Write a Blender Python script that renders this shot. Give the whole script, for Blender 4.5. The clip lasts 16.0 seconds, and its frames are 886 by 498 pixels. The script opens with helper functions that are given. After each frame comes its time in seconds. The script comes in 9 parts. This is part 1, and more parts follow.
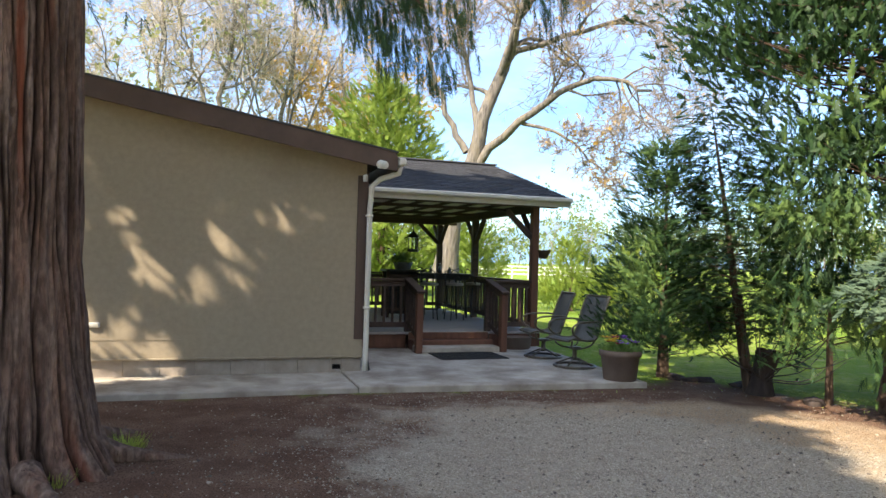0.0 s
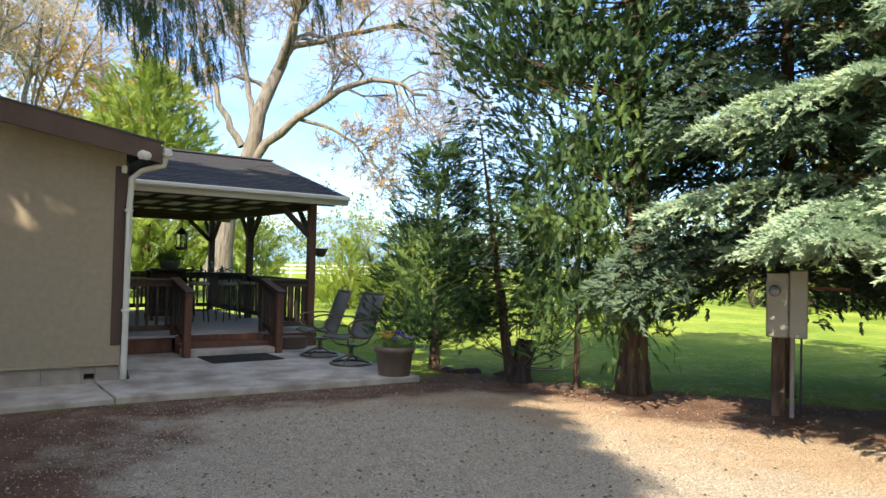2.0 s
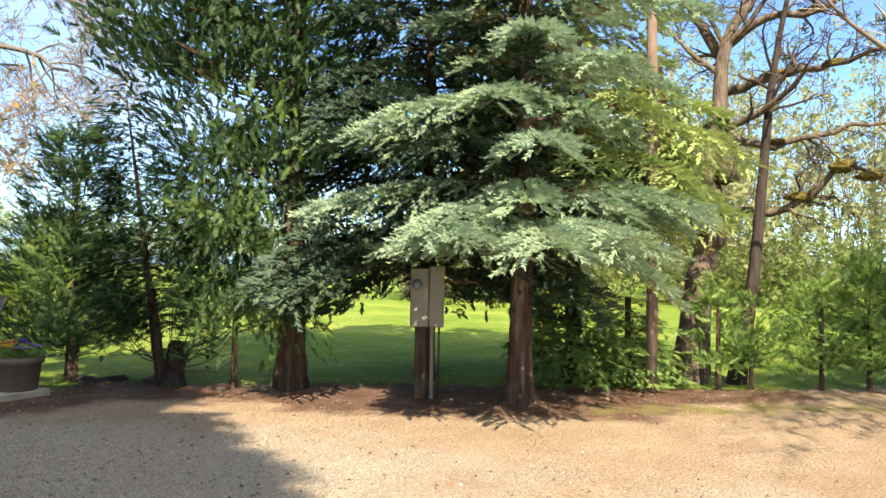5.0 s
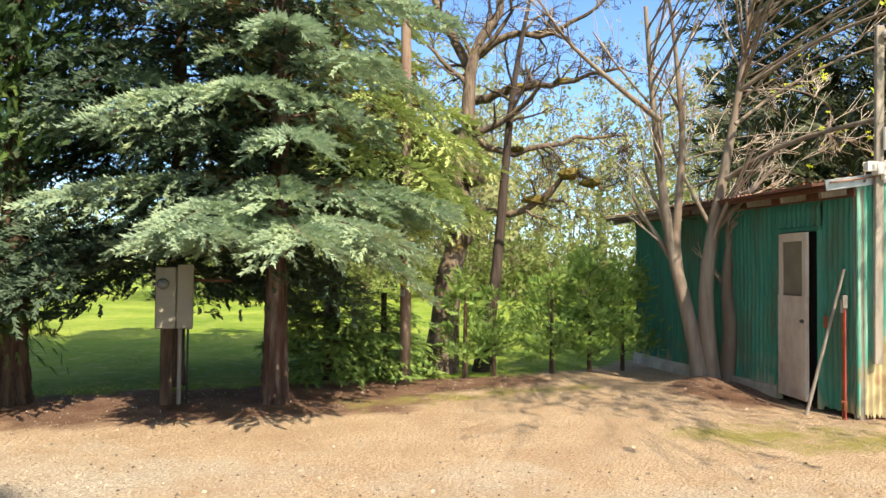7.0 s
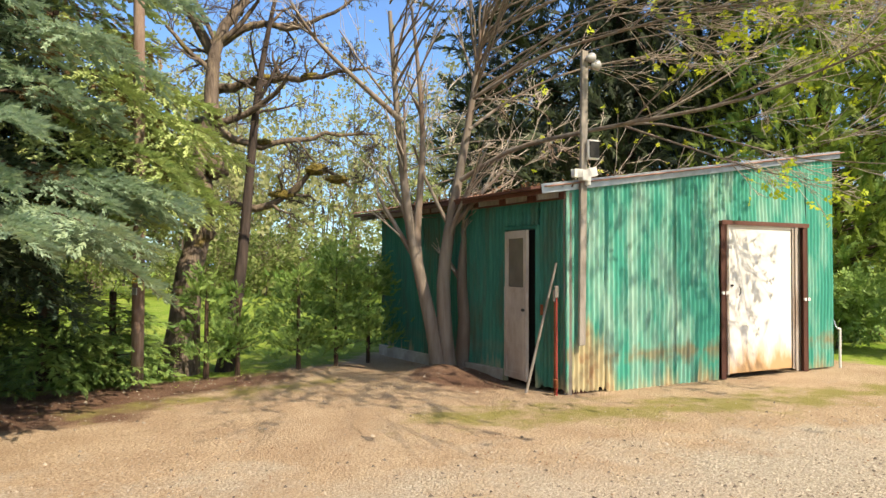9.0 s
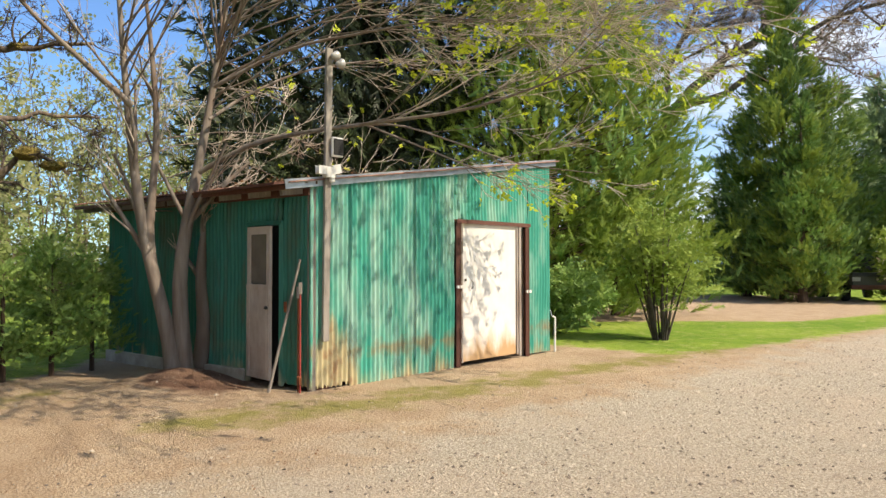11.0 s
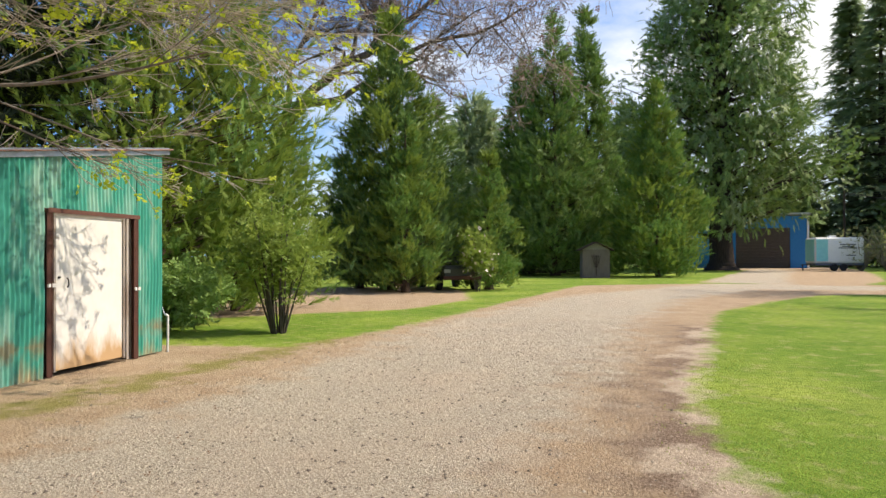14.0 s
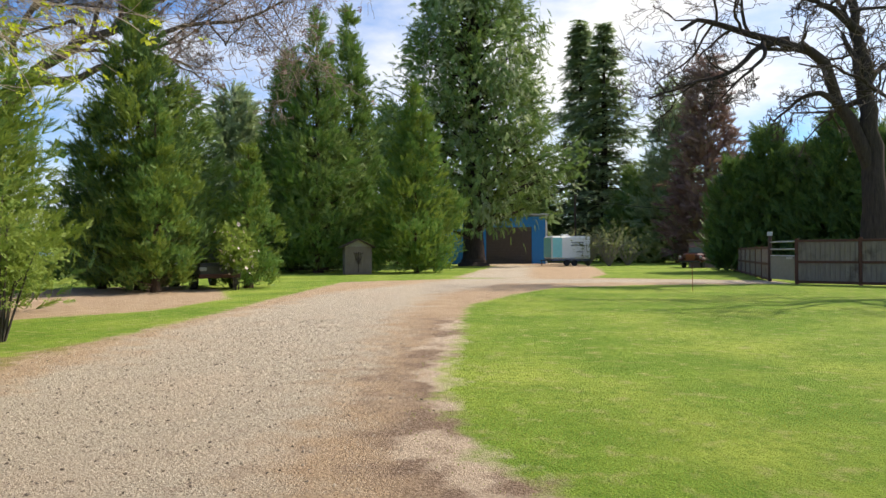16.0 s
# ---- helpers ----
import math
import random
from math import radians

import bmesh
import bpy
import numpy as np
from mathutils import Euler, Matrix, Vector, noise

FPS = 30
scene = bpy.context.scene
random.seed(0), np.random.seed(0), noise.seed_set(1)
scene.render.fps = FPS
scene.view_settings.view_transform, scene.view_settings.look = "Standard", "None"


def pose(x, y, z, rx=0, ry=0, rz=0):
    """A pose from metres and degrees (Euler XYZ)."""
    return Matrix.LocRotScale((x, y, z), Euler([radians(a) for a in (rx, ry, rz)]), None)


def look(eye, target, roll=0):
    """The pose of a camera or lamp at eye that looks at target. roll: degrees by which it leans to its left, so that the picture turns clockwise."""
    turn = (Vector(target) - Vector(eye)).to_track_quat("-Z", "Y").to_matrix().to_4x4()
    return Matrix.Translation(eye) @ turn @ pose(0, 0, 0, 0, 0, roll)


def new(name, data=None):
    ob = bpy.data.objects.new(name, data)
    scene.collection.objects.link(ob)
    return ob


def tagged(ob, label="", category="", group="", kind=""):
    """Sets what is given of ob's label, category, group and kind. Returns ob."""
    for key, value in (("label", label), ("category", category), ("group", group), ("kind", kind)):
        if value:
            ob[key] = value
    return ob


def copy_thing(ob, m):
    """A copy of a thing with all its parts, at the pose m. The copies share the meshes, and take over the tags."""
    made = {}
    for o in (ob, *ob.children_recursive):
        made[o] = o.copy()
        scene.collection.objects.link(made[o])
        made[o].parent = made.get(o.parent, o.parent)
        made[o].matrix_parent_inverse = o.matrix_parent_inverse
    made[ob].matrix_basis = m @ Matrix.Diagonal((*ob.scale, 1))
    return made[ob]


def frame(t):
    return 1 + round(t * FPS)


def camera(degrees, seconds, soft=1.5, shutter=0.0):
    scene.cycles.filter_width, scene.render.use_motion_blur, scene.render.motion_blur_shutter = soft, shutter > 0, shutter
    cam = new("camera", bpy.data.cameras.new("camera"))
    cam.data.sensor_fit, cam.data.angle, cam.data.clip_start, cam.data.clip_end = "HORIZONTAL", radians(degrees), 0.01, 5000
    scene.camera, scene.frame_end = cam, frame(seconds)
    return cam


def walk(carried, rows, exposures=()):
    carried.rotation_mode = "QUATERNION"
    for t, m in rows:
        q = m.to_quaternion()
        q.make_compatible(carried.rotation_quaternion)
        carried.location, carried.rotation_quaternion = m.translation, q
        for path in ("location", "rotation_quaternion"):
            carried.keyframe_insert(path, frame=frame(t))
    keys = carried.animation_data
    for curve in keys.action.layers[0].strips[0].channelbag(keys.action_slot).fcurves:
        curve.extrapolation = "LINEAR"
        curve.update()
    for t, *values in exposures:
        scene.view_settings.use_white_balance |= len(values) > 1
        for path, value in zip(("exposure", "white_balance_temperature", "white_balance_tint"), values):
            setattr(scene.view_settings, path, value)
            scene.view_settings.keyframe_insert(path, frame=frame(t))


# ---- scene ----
cam = camera(64.05, 16.0, soft=1.5)
PATH = [
    (0.0, pose(0.000, 0.000, 1.55, 90.97, -1.56, 0.00)),
    (0.5, pose(0.013, 0.004, 1.55, 91.08, -1.53, -4.28)),
    (1.0, pose(0.026, 0.007, 1.55, 91.15, -1.50, -8.63)),
    (1.5, pose(0.040, 0.011, 1.55, 91.22, -1.41, -13.06)),
    (2.0, pose(0.053, 0.015, 1.55, 91.29, -1.38, -17.65)),
    (2.5, pose(0.071, 0.008, 1.55, 91.36, -1.32, -22.04)),
    (3.0, pose(0.090, 0.001, 1.55, 91.39, -1.31, -26.41)),
    (3.5, pose(0.109, -0.006, 1.55, 91.43, -1.25, -30.84)),
    (6.0, pose(0.210, -0.107, 1.55, 91.67, -0.82, -52.99)),
    (6.5, pose(0.217, -0.144, 1.55, 91.67, -0.70, -57.81)),
    (7.0, pose(0.225, -0.180, 1.55, 91.66, -0.58, -62.52)),
    (7.5, pose(0.233, -0.216, 1.55, 91.62, -0.49, -67.26)),
    (8.0, pose(0.240, -0.253, 1.55, 91.57, -0.40, -72.04)),
    (8.5, pose(0.234, -0.279, 1.55, 91.50, -0.29, -77.07)),
    (9.0, pose(0.228, -0.306, 1.55, 91.42, -0.18, -82.13)),
    (11.5, pose(0.228, -0.424, 1.55, 91.10, 0.15, -106.86)),
    (12.0, pose(0.233, -0.446, 1.55, 91.04, 0.22, -111.72)),
    (12.5, pose(0.231, -0.458, 1.55, 90.95, 0.24, -116.81)),
    (13.0, pose(0.230, -0.470, 1.55, 90.85, 0.26, -122.24)),
    (13.5, pose(0.229, -0.482, 1.55, 90.74, 0.25, -127.23)),
    (14.0, pose(0.228, -0.494, 1.55, 90.63, 0.24, -131.78)),
    (14.5, pose(0.207, -0.502, 1.55, 90.55, 0.22, -136.55)),
    (15.0, pose(0.186, -0.510, 1.55, 90.48, 0.19, -141.43)),
    (15.5, pose(0.166, -0.518, 1.55, 90.39, 0.18, -146.23)),
    (16.0, pose(0.145, -0.525, 1.55, 90.29, 0.33, -150.70)),
]
walk(cam, PATH, [(0.0, 1.56, 6900, 10), (2.5, 1.52, 7100, 10), (6.5, 1.38, 7350, 10), (9.0, 1.0, 7350, 11), (12.5, 0.66, 6850, 11), (16.0, 0.46, 6800, 11)])

# ---- daylight: clear spring sky with thin cloud, sun high in the south ----
SUN_AZ, SUN_EL = 215.0, 49.0
world = bpy.data.worlds.new("sky")
scene.world = world
world.use_nodes = True
wn, wl = world.node_tree.nodes, world.node_tree.links
wn.clear()
w_out = wn.new("ShaderNodeOutputWorld")
w_bg = wn.new("ShaderNodeBackground")
w_sky = wn.new("ShaderNodeTexSky")
w_sky.sky_type = "NISHITA"
w_sky.sun_disc = False
w_sky.sun_elevation, w_sky.sun_rotation = radians(SUN_EL), radians(SUN_AZ)
w_sky.air_density, w_sky.dust_density, w_sky.ozone_density = 1.0, 0.5, 2.0
w_co = wn.new("ShaderNodeTexCoord")
w_map = wn.new("ShaderNodeMapping")
w_map.inputs["Scale"].default_value = (1.0, 1.0, 2.6)
w_map.inputs["Location"].default_value = (0.35, 0.1, 0.2)
w_noise = wn.new("ShaderNodeTexNoise")
w_noise.inputs["Scale"].default_value, w_noise.inputs["Detail"].default_value, w_noise.inputs["Roughness"].default_value = 2.4, 7.0, 0.6
w_ramp = wn.new("ShaderNodeValToRGB")
w_ramp.color_ramp.elements[0].position, w_ramp.color_ramp.elements[1].position = 0.36, 0.62
w_mix = wn.new("ShaderNodeMix")
w_mix.data_type = "RGBA"
w_mix.inputs["B"].default_value = (7.6, 7.8, 8.1, 1)
wl.new(w_co.outputs["Generated"], w_map.inputs["Vector"])
wl.new(w_map.outputs["Vector"], w_noise.inputs["Vector"])
w_dot = wn.new("ShaderNodeVectorMath")
w_dot.operation = "DOT_PRODUCT"
w_dot.inputs[1].default_value = (0.95, 0.30, 0.45)
w_less = wn.new("ShaderNodeMapRange")
w_less.inputs["From Min"].default_value, w_less.inputs["From Max"].default_value = 0.72, 1.0
w_less.inputs["To Min"].default_value, w_less.inputs["To Max"].default_value = 0.0, 0.34
w_sub = wn.new("ShaderNodeMath")
w_sub.operation = "SUBTRACT"
wl.new(w_co.outputs["Generated"], w_dot.inputs[0])
wl.new(w_dot.outputs["Value"], w_less.inputs["Value"])
wl.new(w_noise.outputs["Fac"], w_sub.inputs[0])
wl.new(w_less.outputs["Result"], w_sub.inputs[1])
wl.new(w_sub.outputs["Value"], w_ramp.inputs["Fac"])
w_north = wn.new("ShaderNodeSeparateXYZ")
w_thin = wn.new("ShaderNodeMapRange")
w_thin.inputs["From Min"].default_value, w_thin.inputs["From Max"].default_value = -0.3, 0.75
w_thin.inputs["To Min"].default_value, w_thin.inputs["To Max"].default_value = 1.0, 0.22
w_cover = wn.new("ShaderNodeMath")
w_cover.operation = "MULTIPLY"
wl.new(w_co.outputs["Generated"], w_north.inputs["Vector"])
wl.new(w_north.outputs["Y"], w_thin.inputs["Value"])
wl.new(w_ramp.outputs["Color"], w_cover.inputs[0])
wl.new(w_thin.outputs["Result"], w_cover.inputs[1])
wl.new(w_cover.outputs["Value"], w_mix.inputs["Factor"])
w_tint = wn.new("ShaderNodeMix")
w_tint.data_type, w_tint.blend_type = "RGBA", "MULTIPLY"
w_tint.inputs["Factor"].default_value = 1.0
w_tint.inputs["B"].default_value = (0.68, 0.95, 1.28, 1)
wl.new(w_sky.outputs["Color"], w_tint.inputs["A"])
wl.new(w_tint.outputs["Result"], w_mix.inputs["A"])
wl.new(w_mix.outputs["Result"], w_bg.inputs["Color"])
w_bg.inputs["Strength"].default_value = 0.105
wl.new(w_bg.outputs["Background"], w_out.inputs["Surface"])

sun = new("sun", bpy.data.lights.new("sun", "SUN"))
sun.data.energy, sun.data.angle, sun.data.color = 4.4, radians(0.55), (1.0, 0.90, 0.75)
s_dir = Vector((math.sin(radians(SUN_AZ)) * math.cos(radians(SUN_EL)), math.cos(radians(SUN_AZ)) * math.cos(radians(SUN_EL)), math.sin(radians(SUN_EL))))
sun.matrix_world = look(s_dir * 60, (0, 0, 0))

# ---- materials ----
def nodes_of(m):
    m.use_nodes = True
    return m.node_tree.nodes, m.node_tree.links, m.node_tree.nodes["Principled BSDF"]


def noise_fac(n, l, scale, detail=6.0, lo=0.35, hi=0.65, stretch=(1, 1, 1), vec=None, rough=0.6):
    if vec is None:
        co = n.new("ShaderNodeTexCoord")
        vec = co.outputs["Object"]
    mp = n.new("ShaderNodeMapping")
    mp.inputs["Scale"].default_value = stretch
    tx = n.new("ShaderNodeTexNoise")
    tx.inputs["Scale"].default_value, tx.inputs["Detail"].default_value, tx.inputs["Roughness"].default_value = scale, detail, rough
    mr = n.new("ShaderNodeMapRange")
    mr.inputs["From Min"].default_value, mr.inputs["From Max"].default_value = lo, hi
    l.new(vec, mp.inputs["Vector"])
    l.new(mp.outputs["Vector"], tx.inputs["Vector"])
    l.new(tx.outputs["Fac"], mr.inputs["Value"])
    return mr.outputs["Result"]


def mixed(n, l, fac, a, b, mode="MIX"):
    mx = n.new("ShaderNodeMix")
    mx.data_type, mx.blend_type = "RGBA", mode
    for key, v in (("Factor", fac), ("A", a), ("B", b)):
        if isinstance(v, tuple):
            mx.inputs[key].default_value = (*v, 1)
        elif isinstance(v, float):
            mx.inputs[key].default_value = v
        else:
            l.new(v, mx.inputs[key])
    return mx.outputs["Result"]


def bumped(n, l, bsdf, height, strength=0.3, dist=0.01):
    bp = n.new("ShaderNodeBump")
    bp.inputs["Strength"].default_value, bp.inputs["Distance"].default_value = strength, dist
    l.new(height, bp.inputs["Height"])
    l.new(bp.outputs["Normal"], bsdf.inputs["Normal"])


def surface(name, c1, c2, scale=8.0, rough=0.7, metal=0.0, bump=0.25, stretch=(1, 1, 1), stain=None, stain_scale=1.2, stain_at=(0.55, 0.75), dist=0.01, spec=0.4, fine=8.0, lo=0.3, hi=0.7):
    """Two colours mixed by grain, a broader stain over them, and fine relief."""
    m = bpy.data.materials.new(name)
    n, l, b = nodes_of(m)
    g = noise_fac(n, l, scale, 7, lo, hi, stretch)
    col = mixed(n, l, g, c1, c2)
    if stain:
        s = noise_fac(n, l, stain_scale, 5, stain_at[0], stain_at[1])
        col = mixed(n, l, s, col, stain)
    l.new(col, b.inputs["Base Color"])
    b.inputs["Roughness"].default_value, b.inputs["Metallic"].default_value = rough, metal
    b.inputs["Specular IOR Level"].default_value = spec
    if bump:
        h = noise_fac(n, l, scale * fine, 5, 0.2, 0.8, stretch)
        bumped(n, l, b, h, bump, dist)
    return m


def foliage(name, c1, c2, c3=None, trans=0.35, rough=0.55, clump=0.9):
    """Leaves: colour differs from spray to spray and over the crown, some light passes through."""
    m = bpy.data.materials.new(name)
    n, l, b = nodes_of(m)
    geo = n.new("ShaderNodeNewGeometry")
    col = mixed(n, l, geo.outputs["Random Per Island"], c1, c2)
    if c3:
        f = noise_fac(n, l, clump * 1.8, 5, 0.47, 0.72)
        col = mixed(n, l, f, col, c3)
    tuft = noise_fac(n, l, 6.5, 3, 0.36, 0.64)
    col = mixed(n, l, tuft, mixed(n, l, 0.35, col, c1), mixed(n, l, 0.35, col, c3 or c2))
    l.new(col, b.inputs["Base Color"])
    b.inputs["Roughness"].default_value = rough
    b.inputs["Specular IOR Level"].default_value = 0.25
    tr = n.new("ShaderNodeBsdfTranslucent")
    l.new(col, tr.inputs["Color"])
    mx = n.new("ShaderNodeMixShader")
    mx.inputs["Fac"].default_value = trans
    out = n["Material Output"]
    l.new(b.outputs["BSDF"], mx.inputs[1])
    l.new(tr.outputs["BSDF"], mx.inputs[2])
    l.new(mx.outputs["Shader"], out.inputs["Surface"])
    return m


def glass(name, tint=(0.9, 0.95, 0.95), rough=0.02):
    m = bpy.data.materials.new(name)
    n, l, b = nodes_of(m)
    b.inputs["Base Color"].default_value = (*tint, 1)
    b.inputs["Transmission Weight"].default_value = 1.0
    b.inputs["Roughness"].default_value = rough
    b.inputs["IOR"].default_value = 1.45
    return m


M = {}
M["stucco"] = surface("taupe_stucco", (0.285, 0.232, 0.165), (0.34, 0.282, 0.20), 14, 0.9, bump=0.45, stain=(0.245, 0.197, 0.14), stain_scale=0.7, dist=0.004, fine=12)
M["trim"] = surface("brown_trim_paint", (0.055, 0.034, 0.026), (0.085, 0.052, 0.04), 5, 0.6, bump=0.2, stretch=(1, 1, 0.2), dist=0.003)
M["fascia"] = surface("brown_fascia_paint", (0.075, 0.046, 0.036), (0.11, 0.068, 0.052), 4, 0.6, bump=0.15, dist=0.003)
M["cream"] = surface("cream_painted_metal", (0.56, 0.53, 0.46), (0.64, 0.61, 0.54), 6, 0.45, bump=0.05, stain=(0.42, 0.38, 0.31), stain_at=(0.6, 0.9))
M["concrete"] = surface("weathered_concrete", (0.34, 0.30, 0.25), (0.50, 0.455, 0.39), 4, 0.9, bump=0.5, stain=(0.22, 0.18, 0.145), stain_scale=1.6, stain_at=(0.44, 0.66), dist=0.006, fine=14)
M["block"] = surface("mortared_block", (0.25, 0.21, 0.17), (0.36, 0.31, 0.26), 6, 0.95, bump=0.5, dist=0.006, stain=(0.17, 0.135, 0.11), stain_at=(0.55, 0.8))
M["shingle"] = surface("asphalt_shingle", (0.045, 0.048, 0.058), (0.085, 0.088, 0.1), 60, 0.95, bump=0.5, stain=(0.06, 0.058, 0.062), stain_scale=1.5, dist=0.004, fine=3)
M["redwood"] = surface("stained_redwood", (0.10, 0.042, 0.026), (0.17, 0.075, 0.045), 6, 0.65, bump=0.35, stretch=(3, 3, 0.35), stain=(0.06, 0.028, 0.02), dist=0.004)
M["darkwood"] = surface("dark_stained_beam", (0.045, 0.028, 0.022), (0.085, 0.052, 0.038), 6, 0.7, bump=0.3, stretch=(0.5, 3, 3), dist=0.004)
M["deckboard"] = surface("grey_deck_board", (0.27, 0.24, 0.22), (0.38, 0.345, 0.315), 7, 0.8, bump=0.35, stretch=(0.4, 5, 1), dist=0.004)
M["sheathing"] = surface("pale_roof_panel", (0.70, 0.68, 0.62), (0.80, 0.78, 0.72), 4, 0.8, bump=0.1)
M["rubber"] = surface("black_rubber", (0.012, 0.012, 0.013), (0.03, 0.03, 0.03), 60, 0.85, bump=0.5, dist=0.004)
M["blackmetal"] = surface("black_powder_coat", (0.016, 0.016, 0.017), (0.032, 0.031, 0.03), 10, 0.45, bump=0.08)
M["sling"] = surface("grey_sling_mesh", (0.075, 0.078, 0.075), (0.115, 0.118, 0.112), 160, 0.75, bump=0.4, dist=0.002, stain=(0.09, 0.085, 0.075))
M["bronze"] = surface("bronze_tube", (0.10, 0.085, 0.065), (0.18, 0.155, 0.12), 10, 0.4, metal=0.6, bump=0.05)
M["terracotta"] = surface("brown_planter", (0.115, 0.08, 0.062), (0.165, 0.12, 0.095), 5, 0.7, bump=0.2, stain=(0.11, 0.07, 0.05))
M["whiteplastic"] = surface("white_plastic", (0.62, 0.61, 0.58), (0.72, 0.71, 0.68), 6, 0.4, bump=0.04)
M["lens"] = surface("flood_lens", (0.30, 0.30, 0.29), (0.42, 0.42, 0.41), 8, 0.15, bump=0)
M["soil"] = surface("dark_potting_soil", (0.03, 0.02, 0.014), (0.07, 0.045, 0.03), 40, 1.0, bump=0.8)
M["greypaint"] = surface("grey_green_utility_paint", (0.20, 0.195, 0.16), (0.25, 0.24, 0.20), 6, 0.5, bump=0.08, stain=(0.23, 0.21, 0.165), stain_at=(0.55, 0.85))
M["galv"] = surface("galvanised_steel", (0.36, 0.38, 0.40), (0.52, 0.55, 0.58), 10, 0.42, metal=0.75, bump=0.1)
M["greywood"] = surface("weathered_grey_wood", (0.20, 0.175, 0.15), (0.33, 0.30, 0.265), 8, 0.9, bump=0.5, stretch=(3, 3, 0.25), stain=(0.16, 0.11, 0.08), dist=0.005)
M["polewood"] = surface("creosoted_pole", (0.17, 0.105, 0.08), (0.29, 0.215, 0.175), 9, 0.9, bump=0.7, stretch=(3, 3, 0.2), stain=(0.38, 0.30, 0.24), stain_at=(0.5, 0.75), dist=0.008)
M["yellowtag"] = surface("yellow_tag", (0.75, 0.45, 0.02), (0.85, 0.55, 0.04), 12, 0.5, bump=0)
M["rust"] = surface("rusted_iron", (0.16, 0.045, 0.018), (0.30, 0.10, 0.04), 18, 0.9, bump=0.4)
M["redpaint"] = surface("faded_red_paint", (0.28, 0.035, 0.028), (0.38, 0.06, 0.045), 8, 0.6, bump=0.1)
M["olddoor"] = surface("old_white_door_paint", (0.44, 0.38, 0.33), (0.56, 0.50, 0.44), 5, 0.7, bump=0.25, stretch=(2, 2, 0.5), stain=(0.30, 0.22, 0.17), stain_at=(0.5, 0.75))
M["dimglass"] = surface("dusty_pane", (0.13, 0.115, 0.095), (0.19, 0.17, 0.14), 3, 0.12, bump=0.03)
M["doorframe"] = surface("dark_red_timber", (0.085, 0.035, 0.026), (0.14, 0.06, 0.042), 8, 0.8, bump=0.4, stretch=(3, 3, 0.3))
M["roofrust"] = surface("rusted_roof_iron", (0.22, 0.10, 0.065), (0.36, 0.22, 0.17), 7, 0.85, metal=0.1, bump=0.3, stain=(0.12, 0.07, 0.05))
M["litter"] = surface("dry_needle_litter", (0.16, 0.075, 0.035), (0.28, 0.15, 0.075), 30, 1.0, bump=0.8)
M["bluepaint"] = surface("blue_steel_siding", (0.02, 0.20, 0.55), (0.03, 0.25, 0.62), 5, 0.5, bump=0.05)
M["browndoor"] = surface("brown_roller_door", (0.075, 0.06, 0.055), (0.10, 0.08, 0.07), 5, 0.6, bump=0.05)
M["whitepaint"] = surface("white_vehicle_paint", (0.72, 0.74, 0.76), (0.80, 0.81, 0.82), 3, 0.3, bump=0.02)
M["tealdecal"] = surface("teal_decal", (0.20, 0.55, 0.60), (0.26, 0.62, 0.66), 3, 0.4, bump=0)
M["darkdecal"] = surface("dark_lettering", (0.08, 0.10, 0.14), (0.12, 0.14, 0.18), 3, 0.4, bump=0)
M["tyre"] = surface("tyre_rubber", (0.015, 0.015, 0.016), (0.03, 0.03, 0.03), 20, 0.9, bump=0.2)
M["fencewood"] = surface("brown_fence_board", (0.20, 0.15, 0.125), (0.30, 0.24, 0.20), 4, 0.85, bump=0.3, stretch=(2, 2, 0.3), stain=(0.10, 0.07, 0.055))
# truck red with the hedge trees' shade mixed into it
M["truckred"] = surface("shaded_red_truck_paint", (0.05, 0.012, 0.012), (0.085, 0.022, 0.02), 5, 0.5, bump=0.05)
M["pinkwall"] = surface("faded_pink_siding", (0.30, 0.20, 0.185), (0.36, 0.25, 0.23), 3, 0.8, bump=0.1)
M["olivepaint"] = surface("olive_truck_paint", (0.035, 0.038, 0.028), (0.055, 0.055, 0.038), 3, 0.35, bump=0.03)
M["windscreen"] = surface("vehicle_glass", (0.10, 0.13, 0.15), (0.15, 0.18, 0.2), 2, 0.06, bump=0, spec=0.9)
# garden shed grey, darkened for the shade it stands in
M["shedgrey"] = surface("shaded_grey_shed_siding", (0.165, 0.13, 0.105), (0.225, 0.18, 0.148), 4, 0.85, bump=0.2, stretch=(3, 3, 0.4))
M["petal_y"] = surface("yellow_petal", (0.72, 0.44, 0.02), (0.8, 0.55, 0.05), 20, 0.6, bump=0)
M["petal_p"] = surface("violet_petal", (0.16, 0.05, 0.42), (0.26, 0.10, 0.55), 20, 0.6, bump=0)
M["petal_r"] = surface("crimson_petal", (0.30, 0.02, 0.06), (0.42, 0.04, 0.08), 20, 0.6, bump=0)
M["glassclear"] = glass("lantern_glass")


